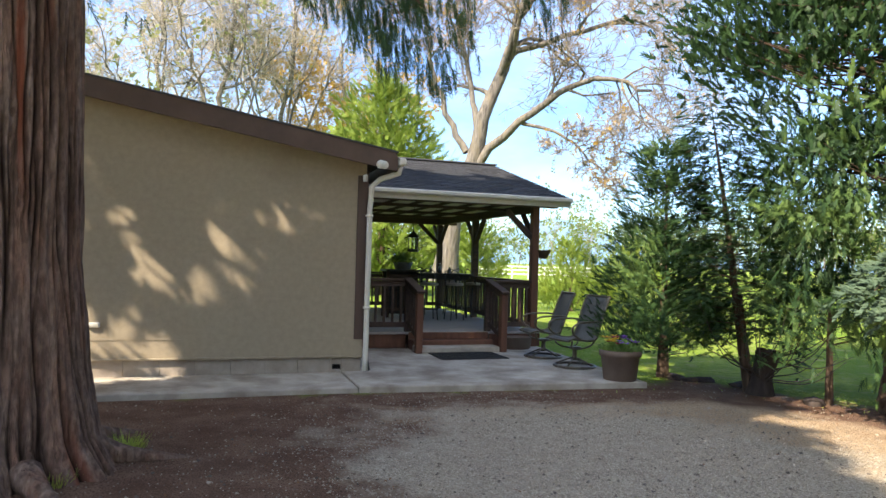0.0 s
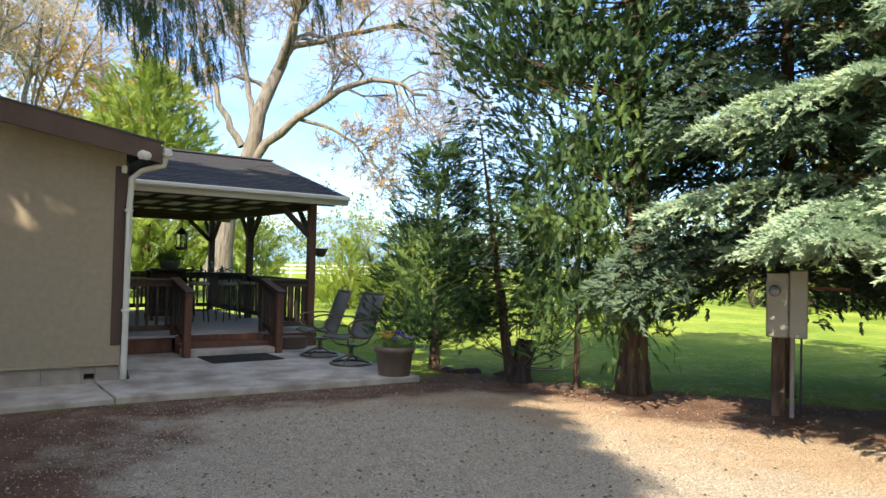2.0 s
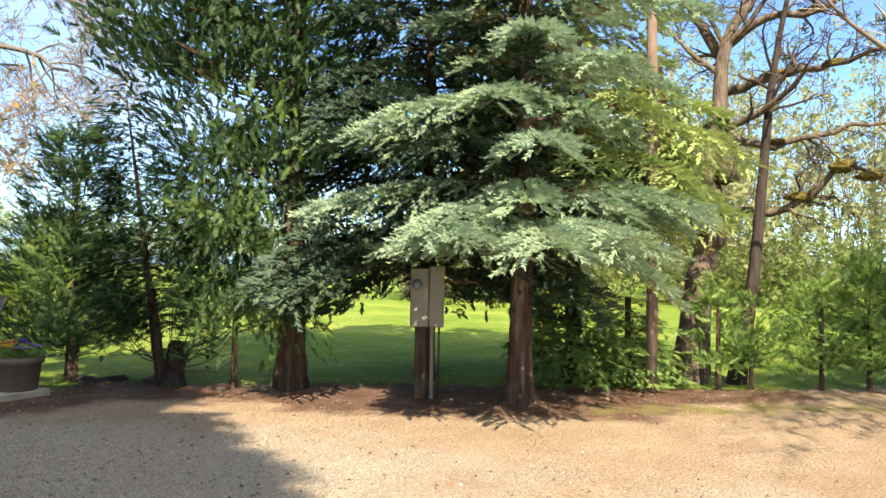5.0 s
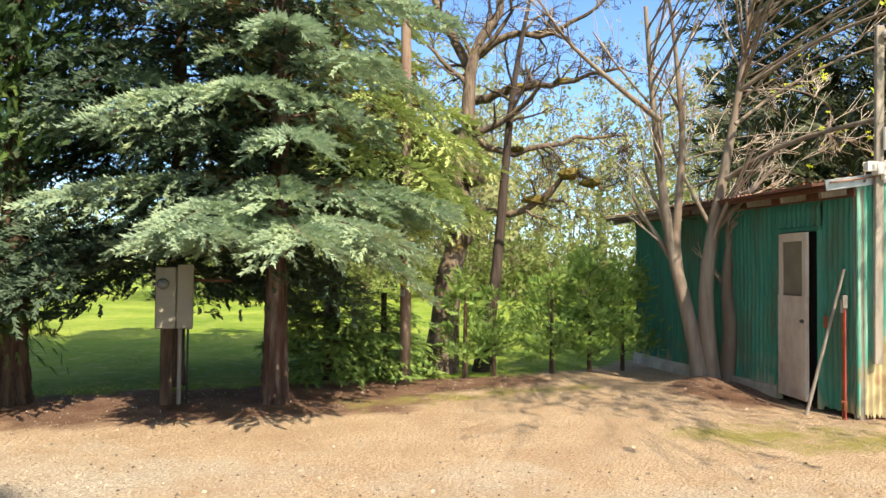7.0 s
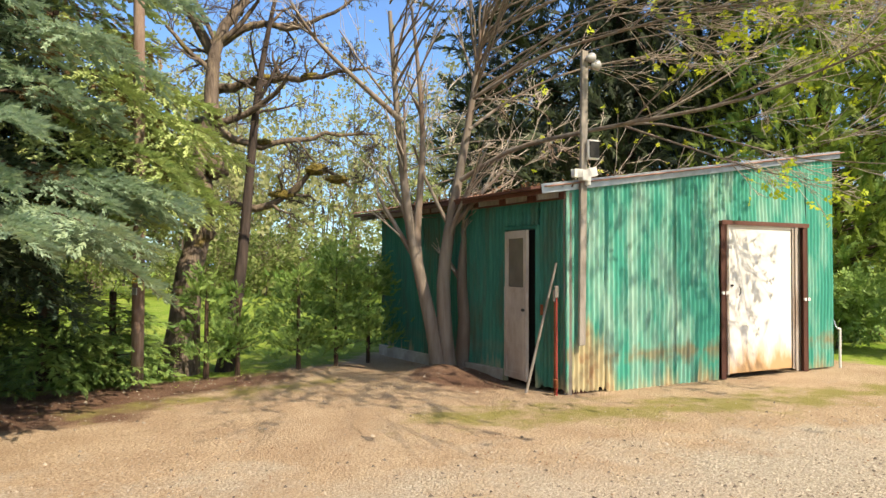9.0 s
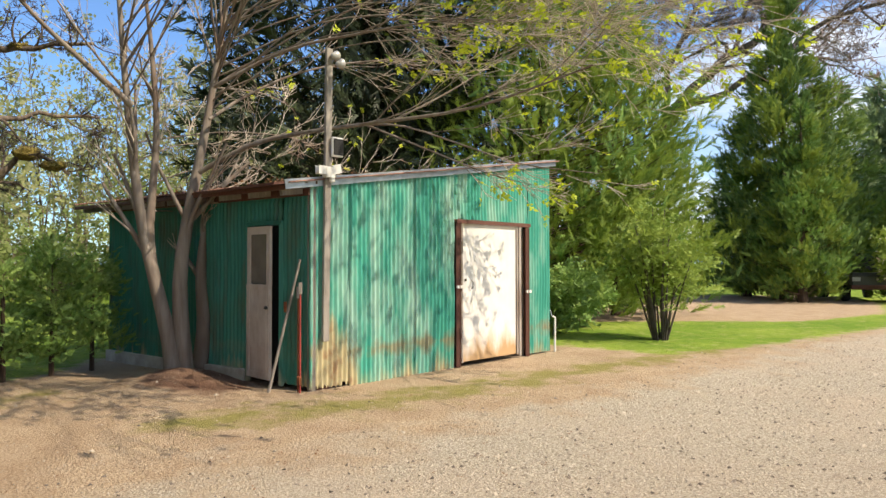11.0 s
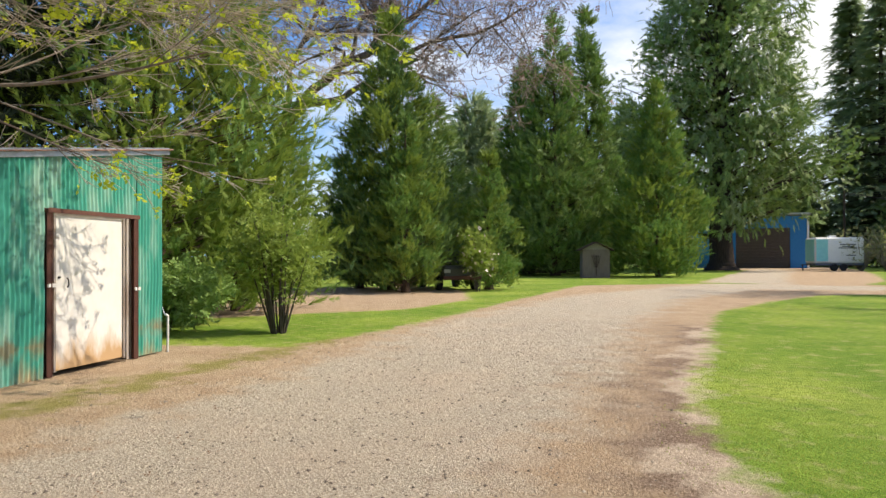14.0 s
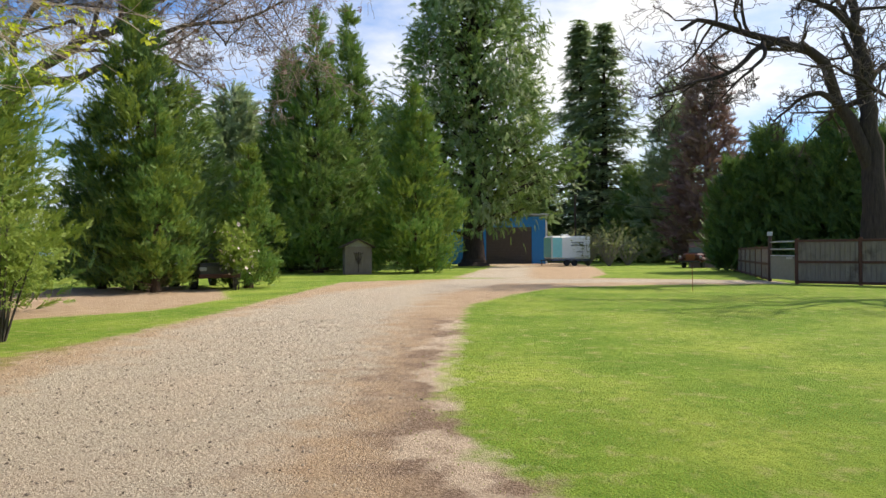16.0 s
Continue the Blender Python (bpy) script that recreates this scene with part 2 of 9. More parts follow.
def bark(name, c1, c2, c3, vscale, depth=0.02, moss=None, inner=None):
    """Furrowed bark: long vertical cracks, lighter ridges, moss on request. inner: crevice shade as a colour."""
    m = bpy.data.materials.new(name)
    n, l, b = nodes_of(m)
    g = noise_fac(n, l, vscale, 8, 0.32, 0.68, (1, 1, 0.12))
    col = mixed(n, l, g, c1, c2)
    f = noise_fac(n, l, vscale * 0.45, 4, 0.48, 0.66, (1, 1, 0.2))
    col = mixed(n, l, f, col, c3)
    if moss:
        q = noise_fac(n, l, 3.0, 6, 0.56, 0.74)
        col = mixed(n, l, q, col, moss)
    if inner:
        plate = noise_fac(n, l, 26, 5, 0.42, 0.6, (1, 1, 0.35))
        col = mixed(n, l, plate, mixed(n, l, 0.45, col, (0.05, 0.035, 0.028)), col)
        # strip is red bark; furrow paints the shade of the crevices near black
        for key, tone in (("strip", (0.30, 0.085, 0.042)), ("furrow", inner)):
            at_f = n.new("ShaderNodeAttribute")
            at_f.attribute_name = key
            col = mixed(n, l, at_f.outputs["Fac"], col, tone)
    l.new(col, b.inputs["Base Color"])
    b.inputs["Roughness"].default_value, b.inputs["Specular IOR Level"].default_value = 0.95, 0.15
    bumped(n, l, b, g, 0.9, depth)
    return m


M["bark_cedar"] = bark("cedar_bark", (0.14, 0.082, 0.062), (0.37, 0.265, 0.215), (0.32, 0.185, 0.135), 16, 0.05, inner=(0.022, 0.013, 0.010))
M["bark_dark"] = bark("dark_conifer_bark", (0.035, 0.024, 0.018), (0.12, 0.082, 0.058), (0.15, 0.10, 0.07), 18, 0.02)
M["bark_spruce"] = bark("spruce_bark", (0.05, 0.03, 0.024), (0.14, 0.085, 0.065), (0.24, 0.185, 0.15), 16, 0.03)
M["bark_oak"] = bark("oak_bark", (0.085, 0.075, 0.068), (0.27, 0.245, 0.215), (0.21, 0.18, 0.135), 14, 0.03)
M["bark_mossy"] = bark("mossy_bark", (0.06, 0.046, 0.038), (0.19, 0.15, 0.122), (0.21, 0.165, 0.12), 16, 0.015, (0.17, 0.13, 0.04))
M["bark_maple"] = bark("smooth_maple_bark", (0.15, 0.122, 0.10), (0.27, 0.235, 0.20), (0.19, 0.14, 0.11), 10, 0.005)
M["bark_black"] = bark("wet_dark_bark", (0.03, 0.024, 0.022), (0.075, 0.058, 0.05), (0.06, 0.045, 0.04), 12, 0.01)
M["twig"] = surface("bare_twig", (0.19, 0.155, 0.13), (0.34, 0.29, 0.24), 6, 0.9, bump=0)
M["twig_rose"] = surface("rosy_bare_twig", (0.21, 0.15, 0.135), (0.37, 0.285, 0.25), 6, 0.9, bump=0)
M["twig_pale"] = surface("pale_maple_twig", (0.34, 0.29, 0.235), (0.52, 0.45, 0.37), 6, 0.9, bump=0)
M["twig_dark"] = surface("dark_twig", (0.05, 0.038, 0.032), (0.10, 0.08, 0.068), 6, 0.9, bump=0)

M["f_cedar"] = foliage("cedar_foliage", (0.09, 0.19, 0.045), (0.155, 0.275, 0.062), (0.26, 0.38, 0.08), trans=0.38)
M["f_cedar_dark"] = foliage("dark_cedar_foliage", (0.06, 0.125, 0.042), (0.11, 0.19, 0.055), (0.20, 0.29, 0.07), trans=0.32)
# cedar green darkened to hold the shade of the yard trees
M["f_cedar_shaded"] = foliage("deep_shade_cedar_foliage", (0.017, 0.045, 0.02), (0.04, 0.088, 0.03), (0.06, 0.115, 0.032), trans=0.3)
# whole crown of the cedar behind the shed, its shade put into the colour
M["f_shaded_crown"] = foliage("shade_dark_cedar_crown", (0.014, 0.02, 0.011), (0.032, 0.042, 0.018), (0.05, 0.075, 0.024), trans=0.15)
M["f_cedar_light"] = foliage("light_cedar_foliage", (0.14, 0.22, 0.04), (0.25, 0.34, 0.06), (0.3, 0.37, 0.065), trans=0.42)
M["f_spruce"] = foliage("blue_spruce_needles", (0.21, 0.315, 0.225), (0.345, 0.455, 0.335), (0.40, 0.50, 0.28), trans=0.36, rough=0.7)
# needle colour of the dark spruce with shade already in it
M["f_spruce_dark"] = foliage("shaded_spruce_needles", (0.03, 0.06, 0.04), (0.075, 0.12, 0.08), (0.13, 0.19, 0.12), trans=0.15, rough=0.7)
M["f_spruce_green"] = foliage("green_spruce_needles", (0.26, 0.36, 0.13), (0.42, 0.52, 0.22), (0.50, 0.55, 0.20), trans=0.2)
M["f_yew"] = foliage("yew_foliage", (0.12, 0.22, 0.065), (0.25, 0.39, 0.11), (0.36, 0.48, 0.13), trans=0.35)
M["f_maple"] = foliage("young_maple_leaf", (0.38, 0.48, 0.03), (0.56, 0.62, 0.05), trans=0.5)
M["f_shrub"] = foliage("fresh_shrub_leaf", (0.17, 0.26, 0.05), (0.28, 0.37, 0.075), (0.33, 0.4, 0.085), trans=0.45)
M["f_oaktan"] = foliage("tan_oak_catkin", (0.440, 0.264, 0.059), (0.616, 0.418, 0.119), trans=0.4)
M["f_redbud"] = foliage("reddish_bud", (0.20, 0.12, 0.105), (0.29, 0.185, 0.16), trans=0.3)
M["f_wood"] = foliage("spring_wood_leaf", (0.20, 0.245, 0.085), (0.35, 0.375, 0.15), (0.38, 0.35, 0.2), trans=0.45)
M["f_scrub"] = foliage("green_scrub_leaf", (0.11, 0.17, 0.05), (0.22, 0.29, 0.085), (0.30, 0.32, 0.12), trans=0.45)
M["f_far"] = foliage("far_conifer", (0.075, 0.15, 0.045), (0.20, 0.30, 0.08), (0.31, 0.40, 0.105), trans=0.3)
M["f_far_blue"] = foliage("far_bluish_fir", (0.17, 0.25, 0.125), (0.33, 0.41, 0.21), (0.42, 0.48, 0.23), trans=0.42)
M["f_grass"] = foliage("lawn_blade", (0.30, 0.43, 0.07), (0.46, 0.57, 0.11), (0.5, 0.53, 0.15), trans=0.5, clump=0.6)
M["f_brown"] = foliage("dry_inner_twig", (0.176, 0.121, 0.055), (0.284, 0.203, 0.097), trans=0.2)


def green_iron(name="faded_green_corrugated_iron", bleach=(0.27, 0.46, 0.375), lo=0.45, hi=0.66, dirt=0.75, paint=((0.022, 0.24, 0.175), (0.06, 0.34, 0.255))):
    """Faded green paint on corrugated iron, run with rust and bare metal low down."""
    m = bpy.data.materials.new(name)
    n, l, b = nodes_of(m)
    g = noise_fac(n, l, 5, 7, 0.3, 0.7, (2.5, 2.5, 0.35))
    col = mixed(n, l, g, *paint)
    f = noise_fac(n, l, 1.5, 6, lo, hi, (2.2, 2.2, 0.5))
    col = mixed(n, l, f, col, bleach)
    geo = n.new("ShaderNodeNewGeometry")
    sep = n.new("ShaderNodeSeparateXYZ")
    l.new(geo.outputs["Position"], sep.inputs["Vector"])
    w = noise_fac(n, l, 2.2, 6, 0.25, 0.75, (2.0, 2.0, 0.25))
    ad = n.new("ShaderNodeMath")
    ad.operation = "MULTIPLY_ADD"
    ad.inputs[1].default_value = -0.9
    l.new(w, ad.inputs[0])
    l.new(sep.outputs["Z"], ad.inputs[2])
    mr = n.new("ShaderNodeMapRange")
    mr.inputs["From Min"].default_value, mr.inputs["From Max"].default_value = -0.26, -0.62
    l.new(ad.outputs["Value"], mr.inputs["Value"])
    away = n.new("ShaderNodeVectorMath")
    away.operation = "DISTANCE"
    away.inputs[1].default_value = (9.16, -0.92, 0.14)
    flat = n.new("ShaderNodeVectorMath")
    flat.operation = "MULTIPLY"
    flat.inputs[1].default_value = (1.0, 1.0, 0.35)
    l.new(geo.outputs["Position"], flat.inputs[0])
    l.new(flat.outputs["Vector"], away.inputs[0])
    worn = n.new("ShaderNodeMapRange")
    worn.inputs["From Min"].default_value, worn.inputs["From Max"].default_value = 0.16, 0.42
    worn.inputs["To Min"].default_value, worn.inputs["To Max"].default_value = -0.72, 0.0
    l.new(away.outputs["Value"], worn.inputs["Value"])
    lower = n.new("ShaderNodeMath")
    l.new(ad.outputs["Value"], lower.inputs[0])
    l.new(worn.outputs["Result"], lower.inputs[1])
    l.new(lower.outputs["Value"], mr.inputs["Value"])
    off_z = n.new("ShaderNodeMath")
    off_z.operation = "SUBTRACT"
    off_z.inputs[1].default_value = 0.44
    l.new(sep.outputs["Z"], off_z.inputs[0])
    far_z = n.new("ShaderNodeMath")
    far_z.operation = "ABSOLUTE"
    l.new(off_z.outputs["Value"], far_z.inputs[0])
    rag = n.new("ShaderNodeMath")
    rag.operation = "MULTIPLY_ADD"
    rag.inputs[1].default_value = 0.34
    l.new(noise_fac(n, l, 3.2, 7, 0.25, 0.75), rag.inputs[0])
    l.new(far_z.outputs["Value"], rag.inputs[2])
    splash = n.new("ShaderNodeMapRange")
    splash.inputs["From Min"].default_value, splash.inputs["From Max"].default_value = 0.30, 0.14
    splash.inputs["To Max"].default_value = dirt
    l.new(rag.outputs["Value"], splash.inputs["Value"])
    col = mixed(n, l, splash.outputs["Result"], col, (0.26, 0.19, 0.10))
    spots = noise_fac(n, l, 5, 6, 0.5, 0.74)
    rusty = mixed(n, l, spots, (0.42, 0.36, 0.21), (0.30, 0.17, 0.085))
    col = mixed(n, l, mr.outputs["Result"], col, rusty)
    l.new(col, b.inputs["Base Color"])
    b.inputs["Roughness"].default_value, b.inputs["Specular IOR Level"].default_value = 0.55, 0.35
    h = noise_fac(n, l, 40, 4, 0.2, 0.8)
    bumped(n, l, b, h, 0.12, 0.004)
    return m


M["greeniron"] = green_iron()
# darker copy of the green iron: the side wall's shade is in the paint
M["greeniron_shaded"] = green_iron("shade_darkened_green_corrugated_iron", (0.07, 0.095, 0.055), 0.50, 0.72, 0.15, ((0.012, 0.135, 0.095), (0.035, 0.21, 0.155)))


def white_roller():
    """White door paint, dirty and rust-stained towards its scuffed foot."""
    m = bpy.data.materials.new("white_door_paint")
    n, l, b = nodes_of(m)
    g = noise_fac(n, l, 6, 6, 0.3, 0.7)
    col = mixed(n, l, g, (0.62, 0.60, 0.56), (0.70, 0.68, 0.64))
    geo = n.new("ShaderNodeNewGeometry")
    sep = n.new("ShaderNodeSeparateXYZ")
    l.new(geo.outputs["Position"], sep.inputs["Vector"])
    w = noise_fac(n, l, 3.5, 7, 0.2, 0.8, (1.5, 1.5, 0.5))
    ad = n.new("ShaderNodeMath")
    ad.operation = "MULTIPLY_ADD"
    ad.inputs[1].default_value = -0.55
    l.new(w, ad.inputs[0])
    l.new(sep.outputs["Z"], ad.inputs[2])
    mr = n.new("ShaderNodeMapRange")
    mr.inputs["From Min"].default_value, mr.inputs["From Max"].default_value = 0.22, -0.1
    l.new(ad.outputs["Value"], mr.inputs["Value"])
    col = mixed(n, l, mr.outputs["Result"], col, (0.45, 0.29, 0.15))
    l.new(col, b.inputs["Base Color"])
    b.inputs["Roughness"].default_value = 0.5
    return m


M["rollerwhite"] = white_roller()


def ground_material():
    """Gravel, dirt and lawn blended by where each lies, with ragged edges."""
    m = bpy.data.materials.new("ground_cover")
    n, l, b = nodes_of(m)
    at_lawn = n.new("ShaderNodeAttribute")
    at_lawn.attribute_name = "lawn"
    at_stone = n.new("ShaderNodeAttribute")
    at_stone.attribute_name = "stone"
    at_soil = n.new("ShaderNodeAttribute")
    at_soil.attribute_name = "soil"
    at_loam = n.new("ShaderNodeAttribute")
    at_loam.attribute_name = "loam"
    at_moss = n.new("ShaderNodeAttribute")
    at_moss.attribute_name = "moss"
    geo = n.new("ShaderNodeNewGeometry")
    pos = geo.outputs["Position"]

    def ragged(attr, scale, amount, lo, hi):
        q = noise_fac(n, l, scale, 7, 0.25, 0.75, vec=pos)
        a = n.new("ShaderNodeMath")
        a.operation = "MULTIPLY_ADD"
        a.inputs[1].default_value = amount
        l.new(q, a.inputs[0])
        l.new(attr.outputs["Fac"], a.inputs[2])
        r = n.new("ShaderNodeMapRange")
        r.inputs["From Min"].default_value, r.inputs["From Max"].default_value = lo + amount / 2, hi + amount / 2
        l.new(a.outputs["Value"], r.inputs["Value"])
        return r.outputs["Result"]

    # dirt
    d1 = noise_fac(n, l, 1.6, 8, 0.3, 0.7, vec=pos)
    dirt = mixed(n, l, d1, (0.40, 0.285, 0.185), (0.54, 0.42, 0.29))
    d2 = noise_fac(n, l, 45, 4, 0.45, 0.7, vec=pos)
    dirt = mixed(n, l, d2, dirt, (0.24, 0.155, 0.098))
    dirt = mixed(n, l, noise_fac(n, l, 30, 8, 0.56, 0.68, vec=pos, rough=0.75), dirt, (0.55, 0.45, 0.34))
    d3 = noise_fac(n, l, 2.3, 8, 0.35, 0.65, vec=pos)
    loam = mixed(n, l, d3, (0.15, 0.085, 0.058), (0.26, 0.165, 0.115))
    loam = mixed(n, l, noise_fac(n, l, 70, 5, 0.45, 0.65, vec=pos), loam, (0.085, 0.048, 0.034))
    loamf = ragged(at_loam, 1.7, 0.7, 0.3, 0.7)
    dirt = mixed(n, l, loamf, dirt, loam)
    # gravel: cells of grey and buff
    vo = n.new("ShaderNodeTexVoronoi")
    vo.inputs["Scale"].default_value = 64
    l.new(pos, vo.inputs["Vector"])
    hs = n.new("ShaderNodeSeparateColor")
    l.new(vo.outputs["Color"], hs.inputs["Color"])
    gr = mixed(n, l, hs.outputs["Red"], (0.25, 0.21, 0.16), (0.72, 0.65, 0.53))
    gap = n.new("ShaderNodeMapRange")
    gap.inputs["From Min"].default_value, gap.inputs["From Max"].default_value = 0.42, 0.75
    l.new(vo.outputs["Distance"], gap.inputs["Value"])
    gr = mixed(n, l, gap.outputs["Result"], gr, (0.24, 0.195, 0.155))
    fines = mixed(n, l, noise_fac(n, l, 34, 8, 0.40, 0.60, vec=pos, rough=0.75), (0.30, 0.245, 0.18), (0.70, 0.63, 0.51))
    gr = mixed(n, l, 0.5, gr, fines)
    fleck = noise_fac(n, l, 24, 3, 0.66, 0.70, vec=pos, rough=0.4)
    gr = mixed(n, l, fleck, gr, (0.15, 0.118, 0.09))
    worn = mixed(n, l, noise_fac(n, l, 42, 8, 0.38, 0.62, vec=pos, rough=0.75), (0.31, 0.235, 0.172), (0.64, 0.54, 0.425))
    ve = noise_fac(n, l, 0.55, 7, 0.46, 0.78, vec=pos)
    gr = mixed(n, l, ve, gr, worn)
    stone = ragged(at_stone, 1.3, 0.7, 0.3, 0.7)
    base = mixed(n, l, stone, dirt, gr)
    mossf = ragged(at_moss, 2.2, 1.0, 0.45, 0.9)
    base = mixed(n, l, mossf, base, (0.26, 0.23, 0.08))
    pale = ragged(at_soil, 0.75, 1.7, 0.70, 0.95)
    brown = mixed(n, l, noise_fac(n, l, 36, 8, 0.38, 0.62, vec=pos, rough=0.75), (0.13, 0.083, 0.057), (0.37, 0.275, 0.205))
    sand = mixed(n, l, pale, brown, mixed(n, l, noise_fac(n, l, 30, 8, 0.35, 0.65, vec=pos, rough=0.75), (0.40, 0.31, 0.23), (0.60, 0.49, 0.38)))
    soilf = ragged(at_soil, 1.6, 0.9, 0.35, 0.75)
    base = mixed(n, l, soilf, base, sand)
    # lawn
    g1 = noise_fac(n, l, 0.9, 8, 0.35, 0.65, vec=pos)
    g2 = noise_fac(n, l, 30, 5, 0.3, 0.7, vec=pos)
    gg = mixed(n, l, g1, (0.095, 0.215, 0.018), (0.235, 0.37, 0.045))
    gg = mixed(n, l, g2, gg, (0.18, 0.255, 0.038))
    gg = mixed(n, l, noise_fac(n, l, 55, 7, 0.50, 0.64, vec=pos, rough=0.75), gg, (0.075, 0.15, 0.016))
    gg = mixed(n, l, noise_fac(n, l, 48, 6, 0.60, 0.72, vec=pos, rough=0.7), gg, (0.36, 0.43, 0.12))
    g3 = noise_fac(n, l, 0.3, 8, 0.44, 0.66, vec=pos)
    gg = mixed(n, l, g3, gg, (0.30, 0.37, 0.065))
    g4 = noise_fac(n, l, 7, 6, 0.5, 0.7, vec=pos)
    gg = mixed(n, l, g4, gg, (0.115, 0.20, 0.022))
    g5 = noise_fac(n, l, 3.1, 8, 0.54, 0.72, vec=pos)
    gg = mixed(n, l, g5, gg, (0.34, 0.33, 0.13))
    lawn = ragged(at_lawn, 2.4, 0.55, 0.35, 0.65)
    col = mixed(n, l, lawn, base, gg)
    l.new(col, b.inputs["Base Color"])
    b.inputs["Roughness"].default_value, b.inputs["Specular IOR Level"].default_value = 0.95, 0.12
    h1 = mixed(n, l, 0.5, noise_fac(n, l, 36, 8, 0.3, 0.7, vec=pos, rough=0.75), d2)
    h2 = mixed(n, l, lawn, h1, g2)
    bumped(n, l, b, h2, 0.9, 0.03)
    return m


M["ground"] = ground_material()


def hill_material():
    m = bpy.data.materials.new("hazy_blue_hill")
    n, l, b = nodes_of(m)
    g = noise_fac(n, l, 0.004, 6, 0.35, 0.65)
    # the blue is distance haze painted into the base colour
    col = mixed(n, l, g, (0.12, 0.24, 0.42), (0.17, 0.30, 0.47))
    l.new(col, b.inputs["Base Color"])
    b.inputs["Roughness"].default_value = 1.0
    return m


M["hill"] = hill_material()

# ---- building tools ----
def at(az, d):
    """A place on the plan: compass degrees clockwise from +y, and metres."""
    return d * math.sin(radians(az)), d * math.cos(radians(az))


def link_mesh(name, me, material, parent=None, label=""):
    ob = new(name, me)
    if material:
        me.materials.append(material)
    if parent:
        ob.parent = parent
    if label:
        ob["label"] = label
    return ob


def part(name, bm, material, parent=None, label="", smooth=False):
    me = bpy.data.meshes.new(name)
    bm.to_mesh(me)
    bm.free()
    if smooth:
        me.polygons.foreach_set("use_smooth", [True] * len(me.polygons))
    return link_mesh(name, me, material, parent, label)


def root(name, m, label, category, group="", kind=""):
    e = new(name)
    e.empty_display_size = 0.2
    e.matrix_world = m
    return tagged(e, label, category, group, kind)


def box(x0, y0, z0, x1, y1, z1, bevel=0.006, bm=None):
    bm = bm or bmesh.new()
    r = bmesh.ops.create_cube(bm, size=1.0)
    vs = r["verts"]
    for v in vs:
        v.co = Vector(((x0 + x1) / 2 + v.co.x * (x1 - x0), (y0 + y1) / 2 + v.co.y * (y1 - y0), (z0 + z1) / 2 + v.co.z * (z1 - z0)))
    if bevel:
        es = list({e for v in vs for e in v.link_edges})
        bmesh.ops.bevel(bm, geom=es, offset=bevel, segments=1, affect="EDGES")
    return bm


def beam(p, q, w, h, bevel=0.005, bm=None, up=(0, 0, 1)):
    """A squared timber from p to q, w wide and h deep."""
    bm = bm or bmesh.new()
    p, q = Vector(p), Vector(q)
    d = q - p
    z = d.normalized()
    x = z.cross(Vector(up))
    if x.length < 1e-4:
        x = z.cross(Vector((0, 1, 0)))
    x.normalize()
    y = z.cross(x)
    r = bmesh.ops.create_cube(bm, size=1.0)
    for v in r["verts"]:
        c = v.co.copy()
        v.co = (p + q) / 2 + x * (c.x * w) + y * (c.y * h) + z * (c.z * d.length)
    if bevel:
        es = list({e for v in r["verts"] for e in v.link_edges})
        bmesh.ops.bevel(bm, geom=es, offset=bevel, segments=1, affect="EDGES")
    return bm


def lathe(profile, n=24, bm=None, centre=(0, 0, 0)):
    """A turned form from (radius, height) pairs."""
    bm = bm or bmesh.new()
    c = Vector(centre)
    rings = []
    for r, z in profile:
        rings.append([bm.verts.new(c + Vector((r * math.cos(2 * math.pi * i / n), r * math.sin(2 * math.pi * i / n), z))) for i in range(n)])
    for a, b in zip(rings, rings[1:]):
        for i in range(n):
            bm.faces.new((a[i], a[(i + 1) % n], b[(i + 1) % n], b[i]))
    for ring, flip in ((rings[0], True), (rings[-1], False)):
        if (ring[0].co - ring[n // 2].co).length > 1e-4:
            bm.faces.new(ring[::-1] if flip else ring)
    return bm


def tube_bm(pts, r, n=8, bm=None):
    """A bent pipe through pts."""
    bm = bm or bmesh.new()
    pts = [Vector(p) for p in pts]
    rs = r if isinstance(r, (list, tuple)) else [r] * len(pts)
    rings, x = [], None
    for i, p in enumerate(pts):
        d = (pts[min(i + 1, len(pts) - 1)] - pts[max(i - 1, 0)]).normalized()
        x = d.orthogonal() if x is None else (x - d * x.dot(d))
        x.normalize()
        y = d.cross(x)
        rings.append([bm.verts.new(p + (x * math.cos(2 * math.pi * k / n) + y * math.sin(2 * math.pi * k / n)) * rs[i]) for k in range(n)])
    for a, b in zip(rings, rings[1:]):
        for k in range(n):
            bm.faces.new((a[k], a[(k + 1) % n], b[(k + 1) % n], b[k]))
    bm.faces.new(rings[0][::-1])
    bm.faces.new(rings[-1])
    return bm


def raw_mesh(name, verts, faces, smooth=False):
    """A mesh from arrays: verts (n, 3), faces (m, 3 or 4)."""
    verts, faces = np.asarray(verts, np.float32), np.asarray(faces, np.int32)
    me = bpy.data.meshes.new(name)
    k = faces.shape[1]
    me.vertices.add(len(verts))
    me.vertices.foreach_set("co", verts.ravel())
    me.loops.add(faces.size)
    me.loops.foreach_set("vertex_index", faces.ravel())
    me.polygons.add(len(faces))
    me.polygons.foreach_set("loop_start", np.arange(len(faces), dtype=np.int32) * k)
    if smooth:
        me.polygons.foreach_set("use_smooth", np.ones(len(faces), bool))
    me.update(calc_edges=True)
    return me


def unit(a):
    return a / np.maximum(np.linalg.norm(a, axis=-1, keepdims=True), 1e-9)


